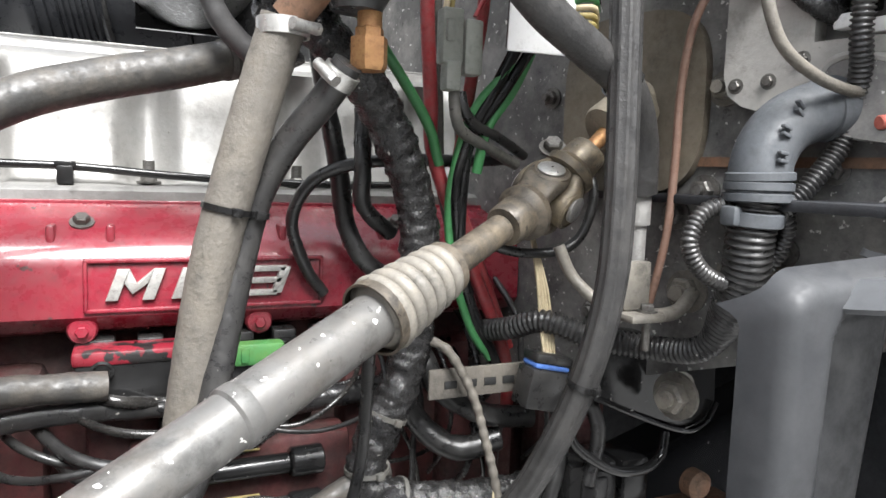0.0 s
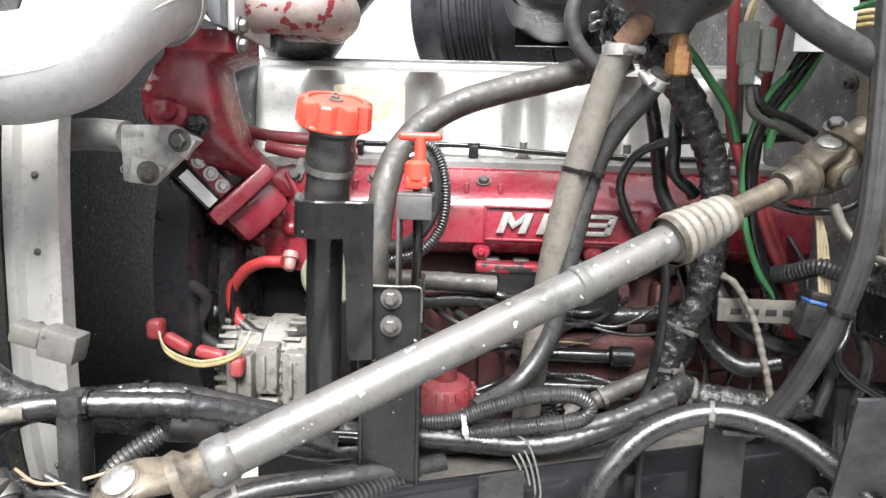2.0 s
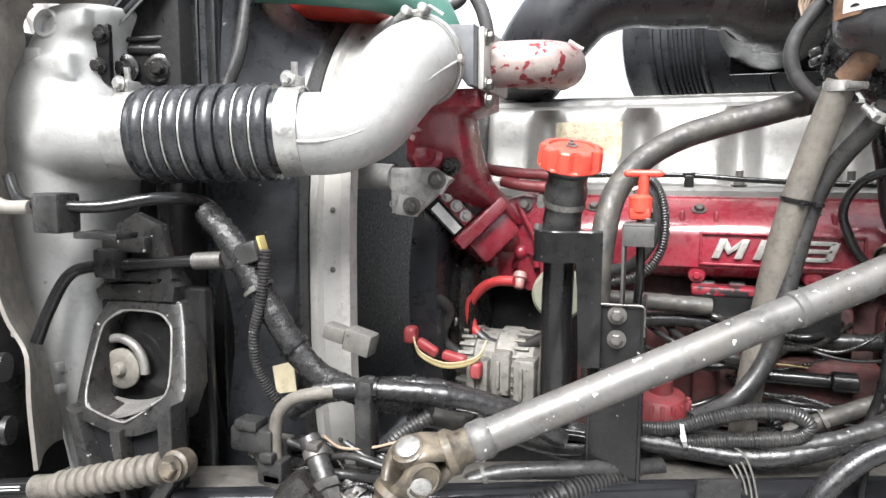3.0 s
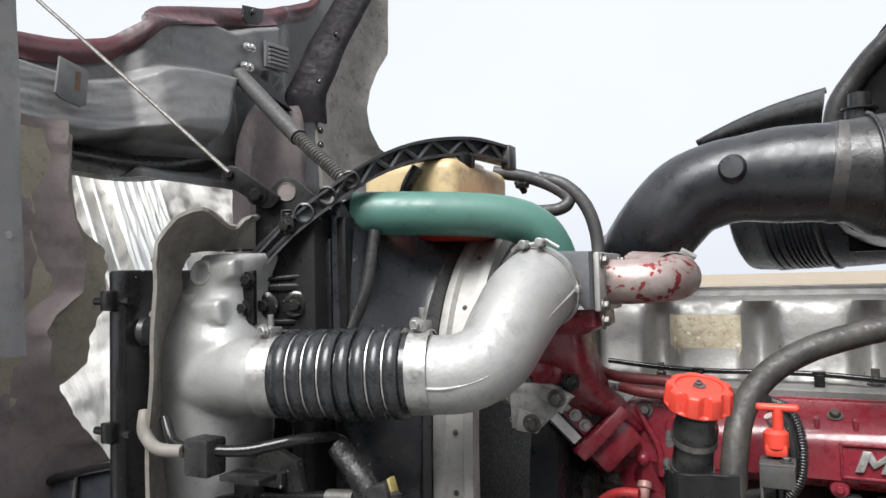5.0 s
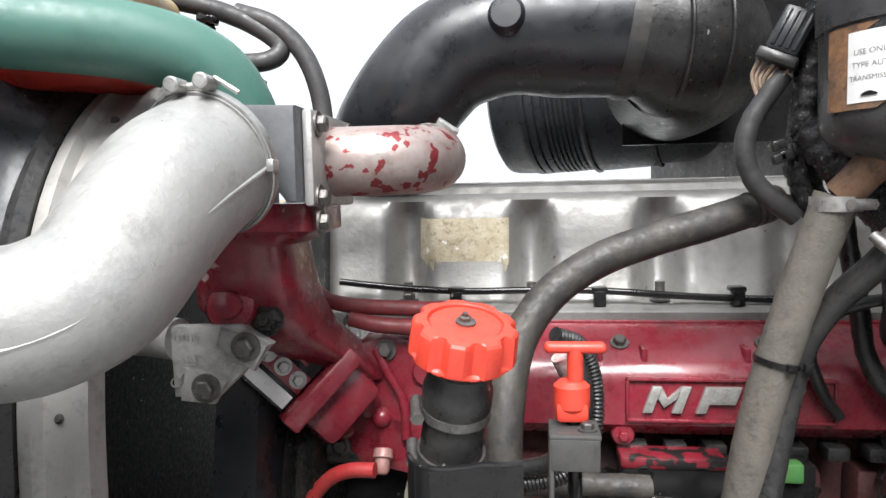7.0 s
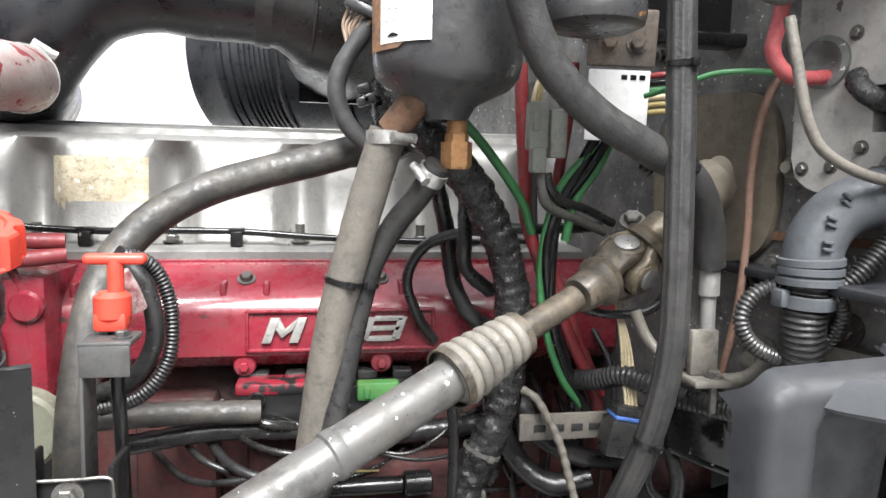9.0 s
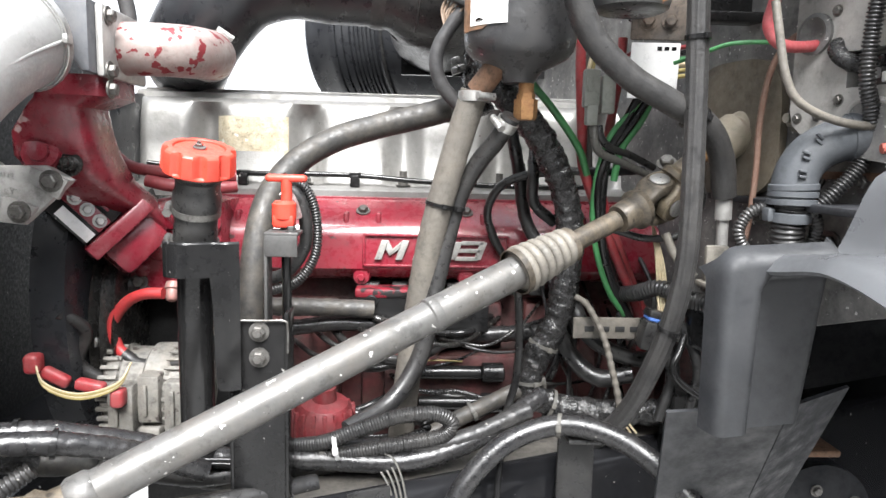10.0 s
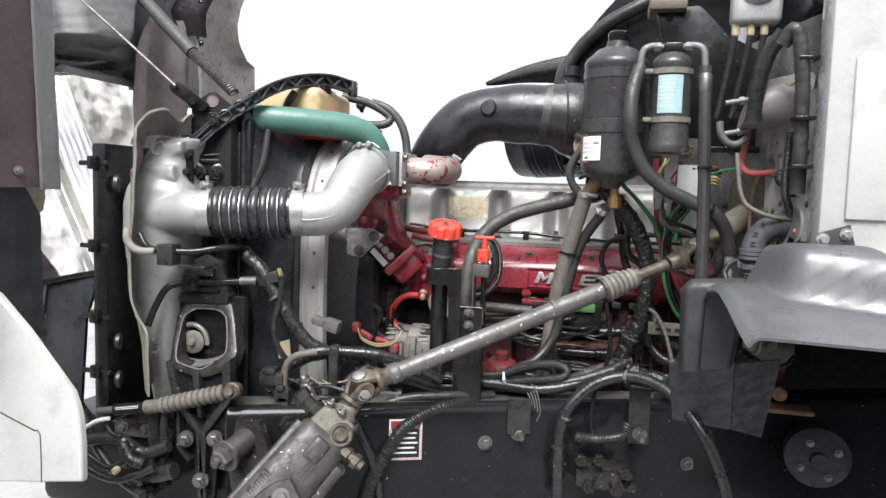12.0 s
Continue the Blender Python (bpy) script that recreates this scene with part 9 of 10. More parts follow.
fh_ = hose("front_harness", [(-0.655, -0.575, 1.345), (-0.612, -0.590, 1.315), (-0.586, -0.588, 1.275), (-0.560, -0.586, 1.235), (-0.530, -0.580, 1.185), (-0.496, -0.570, 1.147), (-0.44, -0.54, 1.118), (-0.38, -0.50, 1.10)], 0.0165, M_tape, "taped wiring harness down beside the radiator", "wiring harness", 16, shape=taped(9, 0.05), step=0.004)
tie_on(fh_, (-0.573, -0.587, 1.255), (0.5, 0, -0.8), 0.0182, M_greyplug)
tie_on(fh_, (-0.530, -0.580, 1.185), (0.6, 0.1, -0.75), 0.0182)
hose("front_conduit", [(-0.555, -0.598, 1.305), (-0.560, -0.602, 1.247), (-0.572, -0.602, 1.193), (-0.569, -0.590, 1.142), (-0.548, -0.572, 1.098)], 0.0062, M_rubber, "thin corrugated conduit from the sensor", "conduit", 12, shape=corrugated(0.004, 0.2), step=0.001)
cr_ = hose("coolant_return", [(-0.500, -0.582, 1.131), (-0.475, -0.574, 1.135), (-0.430, -0.556, 1.134), (-0.347, -0.530, 1.127), (-0.285, -0.497, 1.104), (-0.22, -0.45, 1.06)], 0.0125, M_shiny, "shiny taped black hose arching over the rail", "hose", 16, shape=taped(12, 0.04), step=0.003)
tie_on(cr_, (-0.430, -0.556, 1.134), (0.98, 0.2, 0.03), 0.0140)
tie_on(cr_, (-0.347, -0.530, 1.127), (0.93, 0.35, -0.15), 0.0140)
bm = B()
box(bm, (-0.452, -0.575, 1.04), (-0.430, -0.548, 1.130), 0.003)
box(bm, (-0.455, -0.577, 1.120), (-0.427, -0.543, 1.150), 0.010)
own("hose_strap", bm, M_blackdull, "dusty black strap holding the arching hose", "strap")
gc = thing("green_grey_plug", (-0.47, -0.555, 1.17), "dusty grey-green wiring plug hanging loose", "connector")
mG = Matrix.Translation((-0.462, -0.558, 1.196)) @ Matrix.Rotation(radians(14), 4, "Y")
bm = B()
box(bm, (-0.036, -0.011, -0.010), (-0.006, 0.011, 0.010), 0.004, mG)
box(bm, (-0.006, -0.013, -0.014), (0.030, 0.013, 0.014), 0.003, mG)
part("housing", bm, M_greyplug, gc)
for (x, y, z, w) in ((-0.575, -0.598, 1.072, 0.03), (-0.548, -0.60, 1.035, 0.018)):
    bm = B()
    box(bm, (x - w, y - 0.014, z - 0.018), (x + w, y + 0.014, z + 0.014), 0.005)
    box(bm, (x - w * 0.7, y - 0.018, z + 0.010), (x + w * 0.4, y + 0.010, z + 0.024), 0.004)
    own("loom_connector", bm, M_blackdull, "dusty black wiring connector beside the rail", "connector", "loom connectors")
pt_ = thing("gear_feed_tube", (-0.545, -0.60, 1.02), "bent dusty grey steel tube feeding the steering gear", "pipe")
bm = B()
tube(bm, [(-0.545, -0.600, 1.030), (-0.547, -0.600, 1.070), (-0.543, -0.598, 1.102), (-0.526, -0.595, 1.122), (-0.500, -0.590, 1.131), (-0.475, -0.582, 1.134)], 0.0082, 16, 8)
part("tube", bm, M_hosegrey, pt_)
bm = B()
box(bm, (-0.559, -0.614, 1.004), (-0.531, -0.588, 1.034), 0.004)
lathe(bm, [(0.010, 0), (0.0125, 0.002), (0.0125, 0.010), (0.010, 0.012)], (-0.545, -0.600, 1.034), (0, 0, 1), 16)
part("square_nut", bm, M_gear, pt_, "grimy square nut block")
bm = B()
tube(bm, [(-0.545, -0.602, 1.006), (-0.538, -0.612, 0.985), (-0.515, -0.632, 0.972), (-0.488, -0.650, 0.980)], 0.0165, 18, 6)
lathe(bm, [(0.017, 0), (0.021, 0.002), (0.021, 0.014), (0.017, 0.016)], (-0.530, -0.622, 0.979), (0.75, -0.55, -0.2), 6)
part("elbow", bm, M_dark, pt_, "greasy black elbow")
ru = thing("return_union", (-0.48, -0.60, 1.05), "grimy clamped hose union on the steering gear", "hose union")
bm = B()
tube(bm, [(-0.505, -0.590, 1.075), (-0.488, -0.600, 1.055), (-0.462, -0.618, 1.022)], 0.0135, 18, 6)
part("hose_end", bm, M_rubber, ru)
bm = B()
lathe(bm, [(0.0138, -0.006), (0.0158, -0.005), (0.0158, 0.005), (0.0138, 0.006)], (-0.492, -0.597, 1.060), (0.5, -0.4, -0.75), 24, cap=False)
box(bm, (-0.498, -0.612, 1.068), (-0.482, -0.596, 1.078), 0.002)
part("clamp", bm, M_bolt, ru)
bm = B()
lathe(bm, [(0.0145, 0), (0.0175, 0.002), (0.0175, 0.012), (0.0145, 0.014), (0.0135, 0.030)], (-0.472, -0.611, 1.036), (0.55, -0.4, -0.73), 6)
part("nut", bm, M_gear, ru)
hose("cluster_conduit", [(-0.43, -0.56, 1.03), (-0.41, -0.55, 1.07), (-0.37, -0.53, 1.10)], 0.009, M_rubber, "corrugated conduit in the steering cluster", "conduit", 12, shape=corrugated(0.005, 0.15), step=0.00125)
bm = B()
prism(bm, [(-0.628, 1.122), (-0.595, 1.133), (-0.590, 1.09), (-0.622, 1.083)], (0, -0.478, 0), (1, 0, 0), (0, 0, 1), 0.002)
own("yellowed_tag", bm, mat("yellowed_tag", (0.55, 0.48, 0.33), 0.6, scale=20), "yellowed paper tag behind the harness", "tag")
dk = thing("damper_link", (-0.78, -0.64, 1.0), "short damper link with a ribbed dusty rubber boot", "link")
DA, DB, DE = Vector((-0.915, -0.698, 0.991)), Vector((-0.805, -0.687, 1.008)), Vector((-0.640, -0.668, 1.053))
bm = B()
cyl(bm, DA, DB, 0.013, seg=18, chamfer=0.002)
part("rod", bm, M_black, dk)
bm = B()
dd = (DE - DB).normalized()
prof = [(0.012, -0.004)]
nb_ = 11
ll = (DE - DB).length - 0.015
for i in range(nb_):
    for k in range(5):
        a = math.pi * k / 4
        prof.append((0.0135 + 0.0055 * math.sin(a), (i + 0.5) * ll / nb_ - 0.46 * ll / nb_ * math.cos(a)))
lathe(bm, prof, DB, dd, 24)
part("ribbed_boot", bm, M_hosegrey, dk, "dusty ribbed rubber boot")
bm = B()
cyl(bm, DB + (DA - DB) * 0.32, DB, 0.0155, seg=20, chamfer=0.002)
part("collar", bm, M_hosegrey, dk)
bm = B()
cyl(bm, (-0.955, -0.702, 0.985), DA, 0.008, seg=14)
part("tip", bm, M_greyplug, dk)
for o in (0.003, 0.007):
    bm = B()
    tube(bm, [DA.lerp(DB, 0.1) + Vector((0, -0.0125, o)), DA.lerp(DB, 0.6) + Vector((0, -0.0125, o))], 0.0009, 6)
    part("white_line", bm, M_label, dk, "white printed line")
bm = B()
lathe(bm, [(0.010, -0.016), (0.018, -0.010), (0.018, 0.010), (0.010, 0.016)], DE + Vector((0.006, 0, 0.002)), (0.1, -1, 0.2), 20)
bolt(bm, DE + Vector((0.008, -0.016, 0.004)), (0.1, -1, 0.2), 0.010)
part("ball_end", bm, M_joint, dk)
sp_ = thing("spring_hanger", (-0.63, -0.72, 0.75), "grimy black front spring hanger with a large pin", "spring hanger")
bm = B()
cyl(bm, (-0.585, -0.66, 0.965), (-0.606, -0.735, 0.94), 0.026, seg=24, chamfer=0.004)
part("pin_tube", bm, M_gear, sp_)
bm = B()
bolt(bm, (-0.608, -0.738, 0.938), (-0.25, -1, -0.2), 0.022)
cyl(bm, (-0.608, -0.738, 0.938), (-0.616, -0.775, 0.931), 0.010, seg=14)
part("nut", bm, M_bolt, sp_)
bm = B()
prism(bm, [(-0.615, 1.0), (-0.56, 1.0), (-0.52, 0.90), (-0.54, 0.72), (-0.61, 0.72), (-0.635, 0.90)], (0, -0.672, 0), (1, 0, 0), (0, 0, 1), 0.02, 0.004)
part("plate", bm, M_dark, sp_)
for p in ((-0.835, -0.70, 0.812), (-0.60, -0.70, 0.80)):
    bm = B()
    bolt(bm, p, (-0.1, -1, 0), 0.015, length=0.01)
    cyl(bm, Vector(p) + Vector((0, 0.05, 0)), p, 0.020, seg=16)
    part("bolt", bm, M_dark, sp_)
for k, (pts, r) in enumerate((([(-0.98, -0.72, 0.92), (-0.90, -0.71, 0.93), (-0.84, -0.70, 0.90), (-0.78, -0.69, 0.92)], 0.014), ([(-0.83, -0.66, 0.99), (-0.835, -0.665, 0.94), (-0.82, -0.67, 0.88), (-0.80, -0.68, 0.82)], 0.015),
                              ([(-1.0, -0.70, 0.98), (-0.95, -0.71, 0.90), (-0.88, -0.72, 0.84), (-0.82, -0.73, 0.82)], 0.010), ([(-0.90, -0.70, 0.86), (-0.83, -0.70, 0.85), (-0.76, -0.70, 0.87)], 0.018))):
    kw = dict(shape=corrugated(0.006, 0.16), step=0.0015) if k == 1 else {}
    hose("front_lead", pts, r, M_rubber, "black lead behind the bumper corner", "hose", 12, **kw)
# Dark mass added low down so that no bright ground shows through.
bm = B()
box(bm, (-1.2, -0.62, 0.70), (-0.55, 0.6, 0.93), 0.03)
fcm = thing("front_filler_beam", (-0.875, 0.0, 0.70), "dark filler beam below the radiator, added to hide the ground", "crossmember")
part("beam", bm, M_rail, fcm)
bm = B()
box(bm, (-0.97, -0.632, 0.905), (-0.80, -0.621, 0.945), 0.003)
part("end_flange", bm, M_dark, fcm)
for x in (-0.945, -0.885, -0.825):
    bm = B()
    bolt(bm, (x, -0.632, 0.925), (0, -1, 0), 0.009)
    part("bolt", bm, M_bolt, fcm)

hose("vertical_conduit", [(-0.800, -0.672, 1.0), (-0.802, -0.678, 0.96), (-0.800, -0.68, 0.92), (-0.803, -0.68, 0.875)], 0.0085, M_rubber, "corrugated black conduit hanging under the damper", "conduit", 12, shape=corrugated(0.005, 0.2), step=0.00125)
hose("pale_strip", [(-0.972, -0.72, 0.952), (-0.945, -0.72, 0.968), (-0.912, -0.72, 0.978)], 0.0050, M_label, "bent pale plastic strip behind the bumper", "strip", 8)
bm = B()
prism(bm, [(-0.88, 0.985), (-0.80, 1.0), (-0.80, 0.965), (-0.86, 0.965)], (0, -0.64, 0), (1, 0, 0), (0, 0, 1), 0.006, 0.001)
own("lug_plate", bm, M_dark, "grimy steel lug beside the radiator foot", "bracket")
for k, (pts, r, m_) in enumerate((([(-1.0, -0.73, 0.94), (-0.96, -0.735, 0.90), (-0.90, -0.74, 0.875), (-0.86, -0.735, 0.895), (-0.835, -0.73, 0.93)], 0.006, M_rubber), ([(-0.98, -0.75, 0.90), (-0.93, -0.75, 0.865), (-0.87, -0.75, 0.855), (-0.82, -0.74, 0.87), (-0.79, -0.73, 0.885)], 0.008, M_rubber),
                                  ([(-0.93, -0.71, 0.965), (-0.905, -0.72, 0.945), (-0.88, -0.72, 0.94)], 0.004, M_blackdull), ([(-0.87, -0.73, 0.93), (-0.845, -0.735, 0.90), (-0.81, -0.735, 0.89)], 0.013, M_tape))):
    hose("corner_lead", pts, r, m_, "grimy black lead behind the bumper corner", "cable", 12)
bm = B()
lathe(bm, [(0.008, 0), (0.008, 0.012), (0.005, 0.016)], (-0.868, -0.75, 0.878), (0.3, -1, 0.1), 14)
own("cream_plug", bm, M_cream, "small cream plug on a black lead", "plug")

bm = B()
box(bm, (-0.590, -0.585, 1.03), (-0.545, -0.555, 1.062), 0.004)
box(bm, (-0.600, -0.582, 1.036), (-0.588, -0.558, 1.056), 0.002)
own("square_connector", bm, M_greyplug, "dusty grey square connector on the rail", "connector")
hose("connector_tail", [(-0.55, -0.57, 1.048), (-0.525, -0.568, 1.06), (-0.50, -0.565, 1.055), (-0.478, -0.56, 1.03)], 0.0085, M_tape, "taped tail of the square connector", "cable", 12, step=0.0022, shape=taped(31, 0.1))
for c, d, r, ln_ in (((-0.50, -0.57, 1.03), (0.4, -0.2, -0.9), 0.011, 0.05), ((-0.465, -0.57, 1.02), (0.7, -0.2, -0.6), 0.013, 0.045), ((-0.43, -0.555, 1.03), (0.9, 0.1, 0.3), 0.009, 0.05), ((-0.52, -0.575, 1.0), (0.3, -0.4, -0.8), 0.012, 0.04)):
    bm = B()
    d = Vector(d).normalized()
    lathe(bm, [(r * 0.7, 0), (r, 0.002), (r, ln_ * 0.35), (r * 1.25, ln_ * 0.37), (r * 1.25, ln_ * 0.62), (r * 0.9, ln_ * 0.65), (r * 0.9, ln_), (r * 0.6, ln_ + 0.002)], c, d, 16)
    own("hose_union", bm, M_gear, "grimy grey hose union above the steering gear", "fitting", "hose unions")
for k, pts in enumerate(([(-0.50, -0.565, 1.07), (-0.47, -0.575, 1.062), (-0.43, -0.57, 1.066), (-0.39, -0.55, 1.075)], [(-0.56, -0.56, 1.005), (-0.53, -0.575, 0.995), (-0.49, -0.58, 1.0), (-0.46, -0.575, 1.012)], [(-0.57, -0.555, 1.015), (-0.55, -0.57, 1.003), (-0.52, -0.575, 1.008), (-0.50, -0.57, 1.02)],
                         [(-0.36, -0.46, 1.085), (-0.30, -0.455, 1.078), (-0.24, -0.43, 1.06), (-0.17, -0.42, 1.055)], [(-0.36, -0.462, 1.092), (-0.30, -0.458, 1.086), (-0.24, -0.432, 1.066), (-0.17, -0.422, 1.062)])):
    hose("thin_wire", pts, 0.0022 if k else 0.0018, M_tan if k == 0 else M_black, "thin loose wire across the hoses" , "wire", 6)
lp_ = thing("coiled_loop", (-0.02, -0.37, 1.05), "coiled spare loop of ribbed black conduit with ties", "conduit")
bm = B()
tube(bm, [(-0.13, -0.385, 1.062), (-0.09, -0.392, 1.070), (-0.05, -0.392, 1.086), (0.0, -0.388, 1.102), (0.045, -0.382, 1.104), (0.068, -0.378, 1.092), (0.060, -0.378, 1.075), (0.03, -0.382, 1.068), (-0.02, -0.388, 1.062), (-0.08, -0.39, 1.052), (-0.14, -0.392, 1.050)], 0.0095, 14, 10, shape=corrugated(0.0035, 0.08), step=0.0009)
part("loop", bm, M_rubber, lp_, sharp=75)
tie_on(lp_, (-0.075, -0.391, 1.065), (1, 0, 0.2), 0.0165, M_label)

rnd = random.Random(11)
looks = ((M_black, "thin black wire low on the engine"), (M_rubber, "black rubber lead low on the engine"), (M_tape, "taped black lead low on the engine"), (M_dark, "oily black wire low on the engine"), (M_blackdull, "dusty black wire low on the engine"))
for k in range(26):
    x0 = rnd.uniform(-0.24, 0.12)
    ln0 = rnd.uniform(0.14, 0.34)
    z0, y0 = rnd.uniform(0.97, 1.185), -0.115 - rnd.uniform(0.0, 0.10)
    dz = rnd.uniform(-0.05, 0.05)
    pts = [(x0 + ln0 * i / 4, y0 + rnd.uniform(-0.015, 0.015) + 0.10 * (abs(i - 2) / 2) ** 3, z0 + dz * i / 4 - 0.012 * math.sin(math.pi * i / 4) + rnd.uniform(-0.008, 0.008)) for i in range(5)]
    m_, lb_ = looks[rnd.randrange(5)]
    hose("engine_lead", pts, rnd.choice((0.0026, 0.0032, 0.0042, 0.006)), m_, lb_, "cable", 8)
for k in range(14):
    x0, y0 = rnd.uniform(0.22, 0.42), -0.13 - rnd.uniform(0.0, 0.10)
    z0 = rnd.uniform(1.14, 1.32)
    sx = rnd.uniform(-0.06, 0.06)
    pts = [(x0 + sx * i / 4 + rnd.uniform(-0.008, 0.008), y0 + rnd.uniform(-0.012, 0.012) + 0.08 * (abs(i - 2) / 2) ** 3, z0 - 0.055 * i) for i in range(5)]
    m_, lb_ = looks[rnd.randrange(5)]
    hose("loom_lead", pts, rnd.choice((0.0028, 0.004, 0.006)), m_, lb_.replace("on the engine", "in the cable loom"), "cable", 8)
for k in range(9):
    x0, y0 = rnd.uniform(-0.62, -0.46), -0.555 - rnd.uniform(0.0, 0.03)
    z0 = rnd.uniform(1.015, 1.09)
    pts = [(x0 + 0.045 * i, y0 + rnd.uniform(-0.012, 0.012), z0 + rnd.uniform(-0.02, 0.02)) for i in range(4)]
    m_, lb_ = looks[rnd.randrange(5)]
    hose("gear_lead", pts, rnd.choice((0.003, 0.0045, 0.007)), m_, lb_.replace("low on the engine", "above the steering gear"), "cable", 8)

# ---- firewall fittings ----
gp = thing("blower_plate", fw(0.78, 1.44), "dusty grey heater plate screwed to the firewall", "heater plate")
FD = 1 if fu.cross(Vector((0, 0, 1))).dot(fn_) > 0 else -1
M_heat = mat("dusty_grey_plate", (0.29, 0.28, 0.265), 0.6, col2=(0.20, 0.19, 0.178), scale=9, amount=0.6, dust=0.45, dustcol=(0.37, 0.35, 0.32), fleck=0.3, fleckcol=(0.07, 0.065, 0.06), fleckscale=40, bump=0.3)
bm = B()
for poly in ([(0.704, 1.513), (0.704, 1.492), (0.709, 1.474), (0.722, 1.464), (0.76, 1.452), (0.80, 1.435), (0.86, 1.428), (0.93, 1.428), (0.93, 1.513)], [(0.704, 1.513), (0.780, 1.513), (0.780, 1.553), (0.704, 1.553)], [(0.838, 1.513), (0.93, 1.513), (0.93, 1.553), (0.838, 1.553)], [(0.704, 1.553), (0.93, 1.553), (0.93, 1.72), (0.704, 1.72)]):
    prism(bm, poly, fw(0, 0, 0.001), fu, (0, 0, 1), 0.022 * FD)
part("plate", bm, M_heat, gp)
bm = B()
tube(bm, [fw(a, b, 0.024) for a, b in ((0.786, 1.470), (0.790, 1.490), (0.805, 1.499), (0.83, 1.496), (0.852, 1.486), (0.860, 1.462), (0.856, 1.438), (0.842, 1.426))], 0.0035, 8, 5)
part("pocket_lip", bm, M_heat, gp)
bm = B()
prism(bm, [(0.788, 1.440), (0.792, 1.490), (0.806, 1.497), (0.83, 1.494), (0.850, 1.485), (0.857, 1.462), (0.853, 1.440), (0.842, 1.430)], fw(0, 0, 0.0215), fu, (0, 0, 1), 0.004 * FD)
part("pocket", bm, M_fire, gp, "dark pocket where the pipes pass")
bm = B()
lathe(bm, [(0.024, 0), (0.024, 0.004), (0.019, 0.006), (0.012, 0.002)], fw(0.733, 1.578, 0.023), fn_, 28)
part("grommet", bm, M_fire, gp, "dark round grommet")
for s_, z_ in ((0.716, 1.482), (0.745, 1.484), (0.76, 1.60), (0.86, 1.60), (0.868, 1.50), (0.772, 1.500)):
    bm = B()
    bolt(bm, fw(s_, z_, 0.022), fn_, 0.0045)
    part("screw", bm, M_bolt, gp)
bm = B()
cyl(bm, (0.525, -0.4955, 1.4715), (0.562, -0.508, 1.476), 0.0105, seg=18, chamfer=0.002)
part("pipe_stub", bm, M_greyplug, gp)
bm = B()
cyl(bm, (0.504, -0.510, 1.4455), (0.515, -0.513, 1.447), 0.0058, seg=14, chamfer=0.001)
part("red_plug", bm, mat("faded_red_plug", (0.45, 0.12, 0.09), 0.6, scale=30), gp)
bm = B()
cyl(bm, (0.513, -0.512, 1.4465), (0.56, -0.520, 1.456), 0.0092, seg=16, chamfer=0.002)
part("drain_stub", bm, M_greyplug, gp)
bm = B()
lathe(bm, [(0.0088, 0), (0.0118, 0.0015), (0.0118, 0.005), (0.0088, 0.0065)], (0.519, -0.4935, 1.4708), (1, -0.3, 0.1), 24)
part("green_ring", bm, M_greencable, gp, "green ring")
for k, (a, b) in enumerate(((0.79, 1.545), (0.80, 1.528), (0.815, 1.54), (0.826, 1.522))):
    bm = B()
    box(bm, (-0.007, -0.008, -0.006), (0.007, 0.008, 0.006), 0.002, Matrix.Translation(fw(a, b, 0.012)))
    part("terminal", bm, M_label if k % 2 else M_black, gp)
bpl = thing("column_plate", fw(0.62, 1.40), "brown dusty steering column plate on the firewall", "cover plate")
bm = B()
prism(bm, [(0.597 + 0.085 * math.copysign(abs(math.cos(a)) ** 0.6, math.cos(a)), 1.474 + 0.091 * math.copysign(abs(math.sin(a)) ** 0.6, math.sin(a))) for a in (-2 * math.pi * i / 36 for i in range(36))], fw(0, 0, 0.002), fu, (0, 0, 1), 0.012 if fu.cross(Vector((0, 0, 1))).dot(fn_) > 0 else -0.012, 0.0)
M_brownpl = mat("brown_dusty_plate", (0.125, 0.103, 0.074), 0.6, col2=(0.075, 0.065, 0.050), scale=9, amount=0.7, dust=0.4, dustcol=(0.20, 0.172, 0.13), bump=0.3)
M_boottan = mat("tan_rubber_boot", (0.26, 0.225, 0.17), 0.65, col2=(0.17, 0.145, 0.11), scale=14, amount=0.6, dust=0.3, dustcol=(0.33, 0.29, 0.22), bump=0.3)
part("plate", bm, M_brownpl, bpl)
bm = B()
ce = UP + colm * 0.092
lathe(bm, [(0.015, 0.0), (0.027, 0.002), (0.029, 0.006), (0.029, 0.05), (0.024, 0.056), (0.023, 0.12)], ce, Vector((0.72, 0.05, 0.50)), 28)
part("column_boot", bm, M_boottan, bpl, "tan rubber column boot")
for k, (s_, z_, r) in enumerate(((0.696, 1.484, 0.011), (0.652, 1.363, 0.010), (0.682, 1.388, 0.010), (0.671, 1.288, 0.014), (0.759, 1.335, 0.010), (0.483, 1.488, 0.008), (0.667, 1.180, 0.016), (0.732, 1.411, 0.008), (0.797, 1.409, 0.008), (0.867, 1.410, 0.009), (0.56, 1.25, 0.010), (0.50, 1.62, 0.008))):
    bm = B()
    bolt(bm, fw(s_, z_, 0.0), fn_, r, length=0.006)
    own("firewall_nut", bm, M_boot if k in (0, 3, 6) else M_bolt, "dusty nut and stud on the firewall", "nut", "firewall nuts")
bm = B()
prism(bm, [(0.64, 1.411), (0.95, 1.411), (0.95, 1.420), (0.64, 1.420)], fw(0, 0, 0.001), fu, (0, 0, 1), 0.004 if fu.cross(Vector((0, 0, 1))).dot(fn_) > 0 else -0.004)
